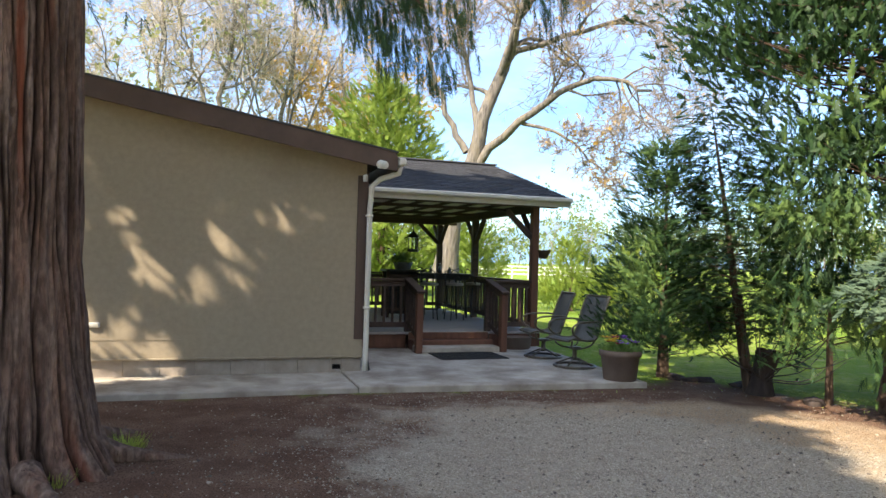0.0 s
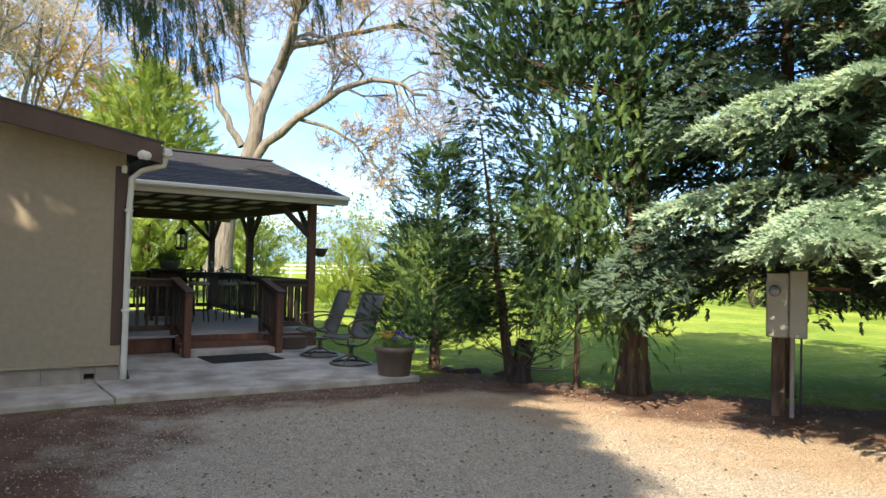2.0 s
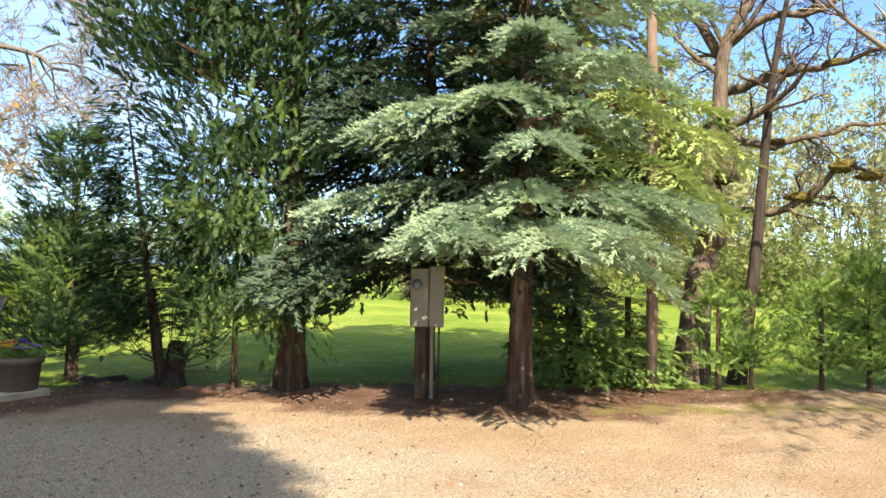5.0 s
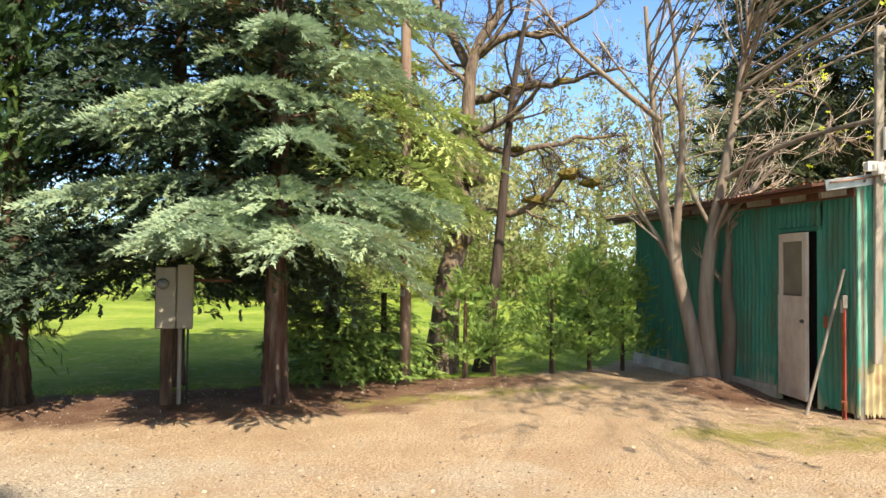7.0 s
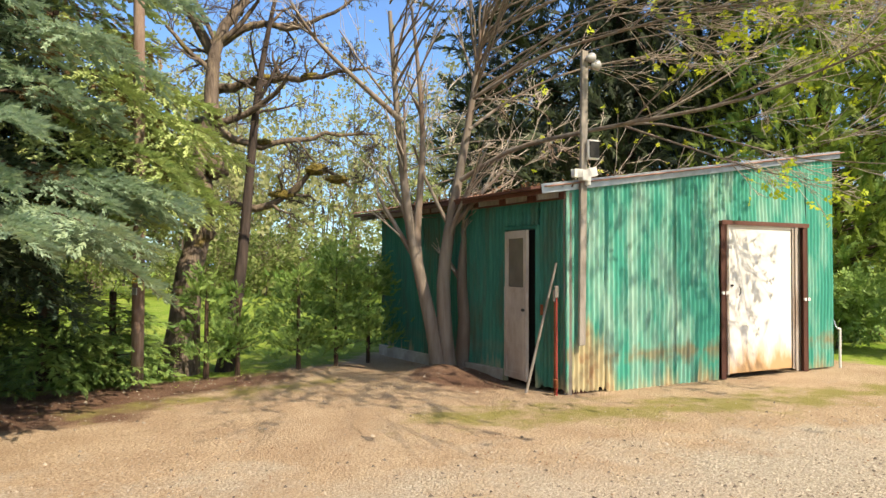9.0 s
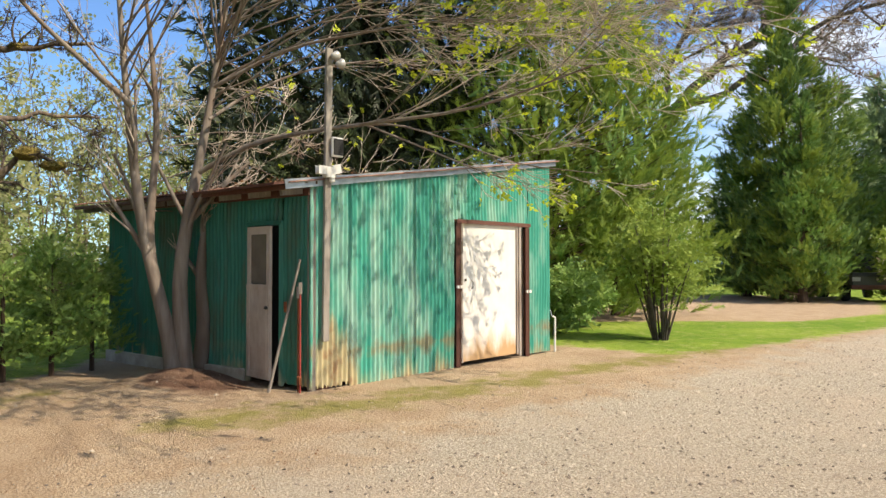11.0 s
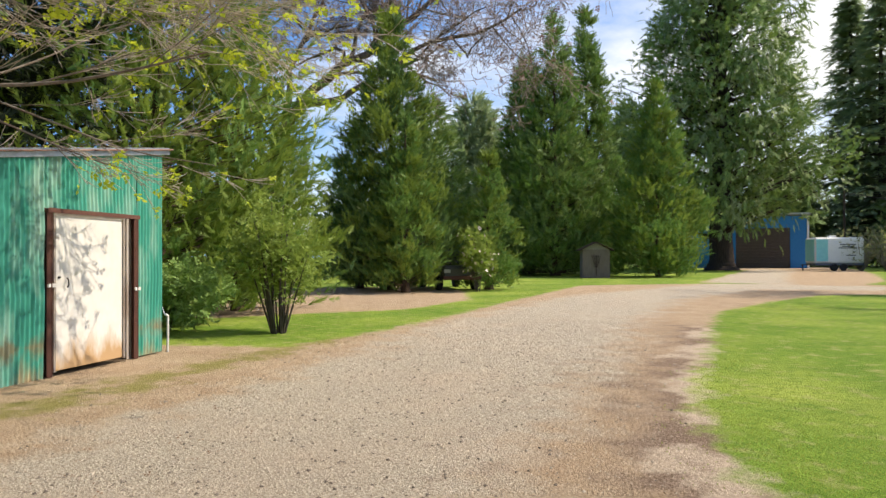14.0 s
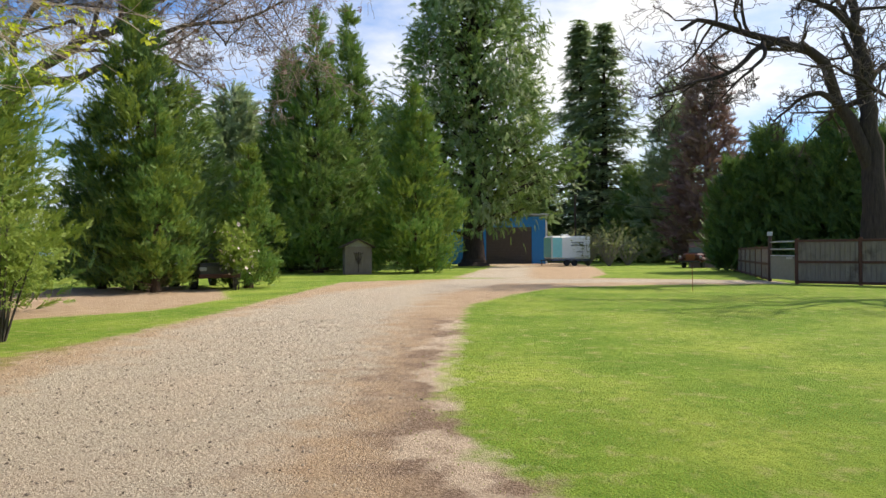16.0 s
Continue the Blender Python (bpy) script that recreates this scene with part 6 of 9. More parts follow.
def shed_pole():
    e = root("lamp_post", pose(0, 0, 0), "weathered timber post on the shed corner with floodlights", "lamp post")
    b = sp(0.16, 0) + NF * 0.075
    part("post", beam(b + Vector((0, 0, 0.60)), b + SH_F * 0.05 + Vector((0, 0, 4.2)), 0.095, 0.045, 0.006, None, NF), M["greywood"], e)
    for dz, dx in ((4.10, 0.08), (4.02, 0.16)):
        c = b + SH_F * dx + NF * 0.06 + Vector((0, 0, dz))
        bm = lathe([(0.02, -0.05), (0.035, -0.03), (0.06, 0.03), (0.066, 0.05), (0.06, 0.055)], 14)
        bmesh.ops.transform(bm, matrix=Matrix.Translation(c) @ Matrix.Rotation(radians(70), 4, "Y") @ Matrix.Rotation(radians(40), 4, "X"), verts=bm.verts)
        part("flood_head", bm, M["lens"], e, "clear flood lamp", True)
    c = b + SH_F * 0.13 + NF * 0.06 + Vector((0, 0, 2.98))
    h = part("led_flood", beam(c - Vector((0, 0, 0.12)), c + Vector((0, 0, 0.12)), 0.17, 0.05, 0.01, None, NF), M["whiteplastic"], e, "square flood lamp with a dark face")
    part("face", beam(c + NF * 0.03 - Vector((0, 0, 0.10)), c + NF * 0.03 + Vector((0, 0, 0.10)), 0.145, 0.01, 0, None, NF), M["rubber"], h)
    c = b + NF * 0.05 + Vector((0, 0, 2.66))
    h = part("junction_box", beam(c - SH_F * 0.05, c + SH_F * 0.07, 0.09, 0.12), M["whiteplastic"], e)
    part("socket", beam(c - SH_F * 0.16 + Vector((0, 0, 0.02)), c - SH_F * 0.05 + Vector((0, 0, 0.02)), 0.07, 0.09), M["whiteplastic"], h)
    part("socket", beam(c + SH_F * 0.07 + Vector((0, 0, 0.03)), c + SH_F * 0.17 + Vector((0, 0, 0.06)), 0.07, 0.10), M["whiteplastic"], h)
    part("sensor", lathe([(0.0, -0.05), (0.035, -0.03), (0.035, 0.02), (0.0, 0.03)], 12, centre=c + SH_F * 0.06 - Vector((0, 0, 0.08))), M["whiteplastic"], h)


shed_pole()


def leaning_tools():
    a = root("wooden_pole", pose(0, 0, 0), "grey wooden pole leaning on the shed", "pole")
    part("pole", tube_bm([sp(-0.33, 0.35, 0.0), sp(-0.06, 0.12, 1.6)], [0.02, 0.014], 8), M["greywood"], a)
    for k, (dx, col) in enumerate(((0.0, "redpaint"), (0.035, "rust"))):
        b = root("iron_stake", pose(0, 0, 0), "thin rusty red iron stake against the shed", "stake", "stakes by the shed")
        p = sp(-0.14, 0.02 + dx, 0)
        part("rod", tube_bm([p, p + Vector((0.02, 0.0, 1.32 - 0.05 * k))], 0.011, 6), M[col], b)
        part("cap", box(p.x - 0.005, p.y - 0.022, 1.18 - 0.05 * k, p.x + 0.04, p.y + 0.022, 1.32 - 0.05 * k, 0.004), M["greywood"], b)
        part("foot_plate", box(p.x - 0.04, p.y - 0.015, 0.10, p.x + 0.04, p.y + 0.015, 0.2, 0.003), M["rust"], b)
    s = root("standpipe", pose(0, 0, 0), "white plastic standpipe by the shed", "pipe")
    p = sp(5.25, 0, 0) + NF * 0.02
    part("pipe", tube_bm([p, p + Vector((-0.01, 0, 0.55)), p + Vector((-0.01, 0.0, 0.60)), p + Vector((-0.03, 0.05, 0.62))], 0.02, 8), M["whiteplastic"], s)
    part("hose", tube_bm([p + Vector((-0.03, 0.05, 0.60)), p + Vector((0.0, 0.09, 0.75)), p + Vector((0.05, 0.10, 0.6))], 0.008, 6), M["galv"], s)


leaning_tools()

# ---- trees and shrubs ----
OAK = [
    [(0.06, 24.00, 0.83), (0.27, 24.00, 2.75), (0.83, 23.99, 4.88), (1.36, 23.96, 6.71), (2.04, 23.91, 8.36), (2.48, 23.87, 9.71), (2.89, 23.83, 12.01)],
    [(0.84, 23.99, 4.49), (1.70, 23.54, 5.59), (2.92, 23.02, 6.65), (3.91, 22.46, 7.24), (5.19, 21.79, 7.23), (6.06, 21.15, 6.80)],
    [(1.54, 23.95, 7.01), (2.11, 23.71, 8.49), (3.47, 23.34, 8.99), (4.86, 22.89, 9.35), (6.01, 22.41, 9.31), (7.11, 21.87, 8.45)],
    [(0.69, 23.99, 5.26), (0.18, 24.25, 6.26), (-0.34, 24.50, 7.47), (-0.68, 24.74, 8.92), (-0.93, 24.98, 10.80)],
    [(2.42, 23.38, 6.19), (3.54, 22.73, 5.78), (4.25, 22.09, 5.06), (4.87, 21.46, 4.26)],
    [(1.05, 23.98, 6.03), (0.78, 24.65, 7.74), (0.41, 25.33, 9.73), (-0.17, 26.00, 12.46)],
]
MOSSY = [
    [(9.80, 4.84, -0.07), (10.01, 4.80, 1.37), (10.21, 4.79, 2.25), (10.40, 4.79, 3.16), (10.59, 4.79, 4.11), (10.76, 4.83, 4.99), (11.09, 4.52, 5.88), (11.33, 4.38, 6.90)],
    [(11.06, 5.00, 5.04), (11.01, 5.32, 5.61), (10.95, 5.66, 6.35), (10.93, 5.90, 6.99)],
    [(11.07, 4.97, 4.41), (11.03, 4.24, 4.51), (10.99, 3.38, 4.52), (10.92, 2.38, 4.65)],
    [(10.81, 5.05, 2.37), (10.85, 4.59, 2.52), (10.89, 4.08, 2.47), (10.91, 3.57, 2.75), (10.88, 3.16, 3.08), (10.87, 2.61, 2.81)],
    [(11.04, 5.05, 3.84), (11.42, 4.49, 3.56), (11.80, 3.84, 3.71), (12.12, 3.26, 3.86), (12.41, 2.59, 3.89)],
    [(11.11, 4.89, 5.18), (11.18, 4.31, 5.49), (11.30, 3.49, 5.48), (11.36, 2.70, 5.90)],
]
MOSSYB = [
    [(10.16, 4.33, -0.10), (10.37, 4.18, 1.38), (10.55, 4.13, 2.79), (10.72, 4.08, 4.15), (10.90, 4.00, 5.18), (11.11, 3.85, 6.32)],
]
MAPLE = [
    [(10.18, 1.11, 0.05), (10.17, 1.19, 0.53), (10.14, 1.35, 1.25), (10.11, 1.51, 1.97), (10.09, 1.64, 2.93), (10.07, 1.74, 3.98), (10.05, 1.83, 5.19)],
    [(10.20, 0.98, 0.05), (10.19, 1.04, 0.61), (10.18, 1.06, 1.41), (10.20, 0.96, 2.21), (10.21, 0.83, 2.93), (10.23, 0.65, 3.98), (10.25, 0.47, 5.28)],
    [(10.13, 1.41, 1.52), (10.12, 1.44, 1.95), (10.13, 1.41, 2.45), (10.14, 1.36, 3.34), (10.13, 1.43, 4.39), (10.11, 1.53, 5.28)],
    [(10.56, 0.86, -0.00), (10.57, 0.80, 0.66), (10.56, 0.84, 1.32), (10.57, 0.82, 1.82), (10.58, 0.74, 2.32)],
    [(10.08, 0.81, 2.76), (9.76, 0.13, 3.10), (9.38, -0.61, 3.23), (8.93, -1.60, 3.32), (8.37, -2.42, 3.38), (7.78, -3.09, 3.54), (7.20, -3.51, 3.65)],
    [(10.41, -0.65, 3.42), (10.41, -1.43, 3.55), (10.38, -2.04, 3.53), (10.25, -2.91, 3.25), (10.08, -3.71, 2.99), (9.72, -4.72, 2.84)],
    [(9.91, 0.62, 3.87), (9.49, -0.33, 4.29), (8.96, -1.27, 4.41), (8.34, -2.18, 4.42), (7.68, -2.79, 4.23)],
    [(9.95, 1.63, 3.59), (9.52, 2.10, 4.01), (9.06, 2.59, 4.50), (8.62, 2.89, 5.01)],
    [(9.99, 0.68, 3.46), (10.34, 0.15, 3.92), (10.65, -0.66, 4.37), (10.84, -1.89, 4.64), (10.84, -3.30, 4.66)],
    [(10.40, -1.82, 3.62), (10.55, -2.69, 4.12), (10.58, -3.75, 4.80), (10.58, -4.64, 5.08)],
    [(10.36, -1.42, 3.54), (10.13, -2.29, 3.17), (9.84, -3.08, 2.82), (9.55, -3.67, 2.63)],
]
GATEOAK = [
    [(-1.36, -42.50, -0.08), (-1.33, -42.50, 5.93), (-1.11, -42.51, 9.11), (-0.76, -42.52, 12.62), (-0.29, -42.52, 16.20)],
    [(-1.20, -42.50, 5.65), (-0.47, -41.95, 7.93), (0.26, -41.38, 9.91), (1.25, -40.80, 11.34), (2.36, -40.18, 12.20), (4.52, -39.42, 12.57), (5.90, -38.67, 13.36), (7.28, -37.85, 12.92)],
    [(2.38, -40.46, 12.28), (3.62, -39.62, 11.96), (4.98, -38.72, 10.65), (6.72, -37.70, 9.94), (8.43, -36.59, 9.21)],
    [(0.02, -41.53, 8.77), (1.02, -41.18, 9.53), (2.03, -40.81, 9.15), (3.05, -40.42, 8.17)],
    [(-0.89, -42.51, 12.60), (0.49, -41.52, 13.85), (2.23, -40.47, 14.56)],
    [(3.46, -39.38, 12.02), (3.41, -38.72, 11.01), (4.37, -37.95, 9.99), (5.18, -37.18, 8.96)],
]
LEANOAK = [
    [(39.63, -20.09, 2.78), (38.35, -21.65, 8.89), (36.99, -23.18, 11.61), (35.17, -25.21, 13.81), (33.21, -27.14, 15.79), (31.14, -28.93, 18.20)],
    [(37.17, -22.51, 10.69), (35.60, -23.88, 10.96), (33.97, -25.17, 12.04), (31.44, -27.39, 14.08), (28.99, -29.15, 14.35), (26.71, -30.47, 15.36)],
    [(38.70, -21.85, 8.96), (38.65, -22.61, 13.21), (38.23, -23.96, 16.54), (37.95, -25.03, 19.93)],
    [(39.17, -20.97, 5.85), (40.07, -20.69, 11.08), (40.58, -21.15, 15.46), (40.77, -22.22, 20.04)],
    [(35.72, -24.77, 13.34), (35.33, -25.33, 15.76), (34.31, -26.71, 17.87)],
]


SUN_FLECKS = [(-4.1, 8.3, 2.70, 0.10), (-3.72, 8.42, 2.5, 0.13), (-3.6, 8.46, 1.65, 0.15), (-3.2, 8.6, 1.45, 0.11), (-2.56, 8.8, 1.7, 0.20), (-2.2, 8.9, 1.05, 0.21)]


def yard_cedar(x, y, label, far=False):
    """The great incense cedar by the house: furrowed trunk, drooping crown overhead."""
    e = root("yard_cedar", pose(x, y, 0), label, "cedar tree")
    rng = np.random.default_rng(4)
    n, zs = 120 if far else 520, np.concatenate([np.linspace(-0.2, 1.4, 36), np.linspace(1.45, 4.6, 64), np.linspace(5, 15 if far else 16, 16)])
    a = np.arange(n) * 2 * np.pi / n
    A, Z = np.meshgrid(a, zs)
    base = np.interp(Z, [-0.2, 0.0, 0.25, 0.7, 1.5, 4, 10, 15 if far else 16], [1.02, 0.92, 0.78, 0.68, 0.60, 0.55, 0.40, 0.06])
    lobes = 0.07 * np.cos(5 * A + 0.6) + 0.025 * np.cos(9 * A + 2)
    flare = np.exp(-np.maximum(Z, 0) / 0.45)
    furrow = np.zeros_like(A)
    strip = np.zeros_like(A)
    for k in range(17):
        c, w = rng.uniform(0, 2 * np.pi), rng.uniform(0.03, 0.07)
        drift = 0.05 * np.sin(Z * rng.uniform(0.5, 1.3) + rng.uniform(0, 6))
        dlt = np.angle(np.exp(1j * (A - c - drift)))
        run = np.clip(-0.1 + 1.1 * np.sin(Z * rng.uniform(0.8, 1.8) + rng.uniform(0, 6)), 0, 1)
        strip = np.maximum(strip, np.clip(1.6 * np.exp(-(dlt / w) ** 4), 0, 1) * run)
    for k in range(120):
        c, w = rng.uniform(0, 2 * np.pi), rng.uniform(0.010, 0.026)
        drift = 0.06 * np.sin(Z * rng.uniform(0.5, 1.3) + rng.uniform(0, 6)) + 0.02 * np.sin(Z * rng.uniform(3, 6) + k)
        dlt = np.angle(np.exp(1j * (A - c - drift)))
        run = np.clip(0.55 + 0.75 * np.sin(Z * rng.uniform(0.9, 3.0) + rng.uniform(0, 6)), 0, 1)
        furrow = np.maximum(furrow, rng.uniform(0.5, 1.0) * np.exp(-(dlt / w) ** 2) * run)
    strands = sum(0.006 * np.sin(f * A + 1.4 * np.sin(Z * 1.1 + f) + ph) for f, ph in ((47, 0.3), (71, 1.1), (29, 2.2)))
    knots = np.zeros_like(A)
    for ka, kz in ((-0.75, 3.15), (-0.82, 2.45), (-0.70, 1.9), (-0.95, 2.35), (-0.6, 3.4)):
        dlt = np.angle(np.exp(1j * (A - ka)))
        rr = np.hypot(dlt * 0.55, Z - kz)
        knots += 0.035 * np.exp(-(rr / 0.07) ** 2) - 0.05 * np.exp(-(rr / 0.025) ** 2)
    R = base * (1 + lobes * (0.25 + 1.0 * flare)) - 0.045 * furrow - 0.02 * strip + strands + knots
    X = R * np.cos(A) + 0.012 * np.sin(Z)
    Y = R * np.sin(A)
    v = np.stack([X, Y, Z], -1).reshape(-1, 3)
    i, j = np.meshgrid(np.arange(len(zs) - 1), np.arange(n), indexing="ij")
    k2 = (j + 1) % n
    q = np.stack([i * n + j, i * n + k2, (i + 1) * n + k2, (i + 1) * n + j], -1).reshape(-1, 4)
    me = raw_mesh("trunk", v, q, True)
    # mask for the painted crevice shade, following the carved depth
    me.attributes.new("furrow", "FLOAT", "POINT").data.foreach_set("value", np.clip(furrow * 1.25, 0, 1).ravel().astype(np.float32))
    me.attributes.new("strip", "FLOAT", "POINT").data.foreach_set("value", (0.8 * strip).ravel().astype(np.float32))
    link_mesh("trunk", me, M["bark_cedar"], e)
    # surface roots
    for az, L in ((75, 1.55), (128, 1.35), (165, 1.25), (30, 1.4)):
        d = np.array([math.sin(radians(az)), math.cos(radians(az))])
        pts = [(d[0] * 0.75, d[1] * 0.75, 0.10), (d[0] * 1.0, d[1] * 1.0, 0.035), (d[0] * L, d[1] * L + 0.05, -0.05)]
        p = smooth_path(pts, 9)
        vv, ff = tubes([(p, np.linspace(0.11, 0.025, 9))], 10)
        link_mesh("root", raw_mesh("root", vv, ff, True), M["bark_cedar"], e)
    # crown
    rng = np.random.default_rng(31 if far else 14)
    paths, PP, XX, NN, SS = [], [], [], [], []
    boughs = []
    for k in range(150):
        t = ((k + rng.uniform(0, 1)) / 150) ** 1.1
        z = 8.6 + 7.0 * t if far else 5.6 + 10.5 * t
        L = 5.2 * (1 - t) ** 0.7 * rng.uniform(0.7, 1.05) + 0.3
        phi = k * 2.39996 + rng.uniform(-0.3, 0.3)
        if far:
            L = 5.9 * (1 - t) ** 0.22 * rng.uniform(0.75, 1.05) * (1 + 0.12 * math.cos(phi))
            way = (math.degrees(phi) + 180) % 360 - 180
            L *= float(np.interp(way, (-180, -90, -20, 0, 20, 30, 45, 60, 180), (0.8, 0.7, 0.42, 0.42, 0.5, 0.72, 0.95, 1.0, 0.9)))
        elif -115 < (math.degrees(phi) + 180) % 360 - 180 < 0 and k % 7:
            L *= 0.15
        elif 0 <= (math.degrees(phi) + 180) % 360 - 180 < 100:
            L *= 0.5
        boughs.append((phi, z, L, 0.16 * L * rng.uniform(0.6, 1.3), 0.12 * L, 30 if far else 20))
    # low boughs that hang into view
    for az, z, L, drop in ((102, 4.6, 3.0, 1.75), (100, 4.7, 3.3, 1.5), (99, 4.8, 3.7, 1.5), (103, 4.6, 2.7, 1.35), (98, 4.9, 3.95, 1.6), (101, 4.6, 3.15, 1.7), (106, 4.7, 2.4, 1.3), (126, 4.6, 1.75, 1.6)) if not far else ():
        boughs.append((radians(90 - az), z, L, drop, 0.25, 130))
    for phi, z, L, drop, up, dens in boughs:
        d = np.array([math.cos(phi), math.sin(phi), 0])
        s = np.array([-d[1], d[0], 0])
        u = np.linspace(0, 1, 7)
        o = np.array([0, 0, z])
        paths.append((o + d * (L * u)[:, None] + np.array([0, 0, 1.0]) * (up * u - drop * u ** 2)[:, None], (0.012 * L + 0.01) * (1 - 0.85 * u)))
        m = int(dens * L)
        w = 0.2 + 0.8 * np.sqrt(rng.uniform(0, 1, m))
        if dens > 40:
            w = np.clip(rng.uniform(0.62, 1.03, 8)[rng.integers(0, 8, m)] + rng.normal(0, 0.022, m), 0.2, 1.06)
        off = rng.uniform(-1, 1, m) * (0.3 * L * (1.1 - w) if dens < 40 else 0.22 + 0 * w)
        P = o + d * (L * w)[:, None] + s * off[:, None]
        P[:, 2] = z + up * w - drop * w * w - np.abs(off) * 0.3 - (rng.uniform(0, 0.42, m) if dens > 40 else rng.uniform(0, 0.1, m))
        Xd = d * (0.12 if dens > 40 else 0.5) + s * rng.normal(0, 0.3 if dens > 40 else 0.45, m)[:, None]
        Xd[:, 2] = -rng.uniform(0.2, 1.0, m) * (1.5 if dens > 40 else 0.5)
        PP.append(P)
        XX.append(Xd)
        NN.append(rng.normal(0, 0.5, (m, 3)) + [0, 0, 0.6])
        SS.append((0.14 if dens > 40 else 0.85 if far else 0.6) * rng.uniform(0.6, 1.2, m))
    vv, ff = tubes(paths, 6)
    tagged(link_mesh("boughs", raw_mesh("boughs", vv, ff, True), M["bark_dark"], e), kind="stuff")
    nb = len(PP) - (0 if far else 8)
    # gaps between the boughs let flecks of sun through to the house wall
    gaps = [np.array(g[:3]) - [x, y, 0] for g in SUN_FLECKS]
    ray = np.array(s_dir)
    for i in range(nb):
        keep = np.ones(len(PP[i]), bool)
        for g, fl in zip(gaps, SUN_FLECKS):
            off = PP[i] - g
            off = off - (off @ ray)[:, None] * ray
            keep &= np.hypot(off[:, 0], np.hypot(off[:, 1], off[:, 2]) * 0.6) > fl[3]
        PP[i], XX[i], NN[i], SS[i] = PP[i][keep], XX[i][keep], NN[i][keep], SS[i][keep]
    leafy("crown", "cedar", np.concatenate(PP[:nb]), np.concatenate(XX[:nb]), np.concatenate(NN[:nb]), np.concatenate(SS[:nb]), M["f_cedar_dark"], e, rng, n=7, w=0.07)
    if not far:
        leafy("hanging_foliage", "cedar", np.concatenate(PP[nb:]), np.concatenate(XX[nb:]), np.concatenate(NN[nb:]), np.concatenate(SS[nb:]), M["f_cedar_shaded"], e, rng, n=12, w=0.02)
    return e


yard_cedar(-3.25, 5.05, "huge old cedar with furrowed reddish bark by the house")
yard_cedar(-6.0, -3.5, "second huge old cedar behind the yard", True)

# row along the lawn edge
plume_tree("young_cedar", 3.15, 10.05, 3.5, 1.0, 0.5, "young dark green cedar beside the patio", "f_cedar_shaded", n_cl=170, per=30, size=0.17, trunk_r=0.055, seed=11, shape=0.8, tilt=0.2, spread=0.22, fronds=12, wide=0.034, tuck=0.8, second=("f_cedar_dark", 0.35))
plume_tree("young_cedar", 4.3, 23.6, 2.35, 1.5, 0.2, "small light green cedar on the lawn", "f_cedar_light", n_cl=150, per=12, size=0.26, trunk_r=0.06, seed=12, shape=0.7, tilt=0.6, spread=0.25, fronds=9, wide=0.045)
plume_tree("young_cedar", 5.1, 19.3, 2.2, 1.05, 0.2, "small green cedar on the lawn", "f_cedar_light", n_cl=140, per=12, size=0.22, trunk_r=0.05, seed=13, shape=0.75, tilt=0.6, spread=0.25, fronds=9, wide=0.045)
conifer("slender_cedar", 3.9, 8.95, 3.75, 1.25, 0.7, "slender dark cedar with a leaning bare trunk", n_br=70, per_m=60, size=0.2, trunk_r=0.055, seed=14, leaf="f_cedar_shaded", lean=(-0.45, 0.3), shape=0.4, rise=0.3, droop=0.4, hang=0.0, flare=1.3, category="cedar tree", puff=0.2, fronds=11, wide=0.045)
plume_tree("tall_cedar", 5.1, 7.85, 10.5, 1.4, 2.75, "tall dark green cedar with a dark straight trunk", "f_cedar_shaded", n_cl=330, per=62, size=0.15, trunk_r=0.155, seed=15, shape=0.28, tilt=0.35, spread=0.34, off=(-0.74, 0.48), tuck=0.7, fronds=9, wide=0.065, second=("f_cedar_dark", 0.1), inner=0.35, hang_frac=0.1, top_coarse=5.8)
plume_tree("drooping_cedar", 4.55, 8.3, 3.4, 0.95, 0.9, "low airy cedar boughs before the tall trunk", "f_cedar_shaded", n_cl=120, per=30, size=0.18, trunk_r=0.03, seed=19, shape=0.3, tilt=-0.1, spread=0.3, fronds=9, wide=0.045, hang_frac=0.5, second=("f_cedar_dark", 0.45), tuck=0.8)
layered_conifer("blue_spruce", 6.65, 5.33, 10.0, 2.15, 2.45, "blue spruce with silvery layered boughs and a reddish trunk", trunk_r=0.122, seed=16, shape=0.5, tier=0.74, per_tier=7, rise=0.16, droop=0.32, hang=0.5, width=0.34, shoot=0.17, step=0.055, gap=0.095, fronds=12, wide=0.075, even=0.42, pruned=(5.5, 5.75, 0.9, 1.68), dry=("f_brown", 0.3, 0.4),
                arms=[(231, 2.5, 2.0, 0.5), (222, 3.0, 2.1, 0.5), (240, 3.5, 2.1, 0.55), (226, 4.1, 2.0, 0.5), (235, 4.7, 1.9, 0.5), (318, 1.95, 1.5, 0.2), (296, 1.9, 1.7, 0.25), (262, 2.0, 2.3, 0.4), (243, 2.05, 2.5, 0.45), (226, 2.0, 2.6, 0.45), (208, 2.05, 2.5, 0.4), (180, 1.95, 1.9, 0.35), (158, 2.0, 1.6, 0.75), (146, 2.05, 1.75, 1.0), (322, 3.15, 2.7, 0.15), (312, 3.1, 2.3, 0.1), (150, 2.5, 2.0, 0.5), (140, 2.6, 2.1, 0.45), (132, 2.45, 1.9, 0.55)])
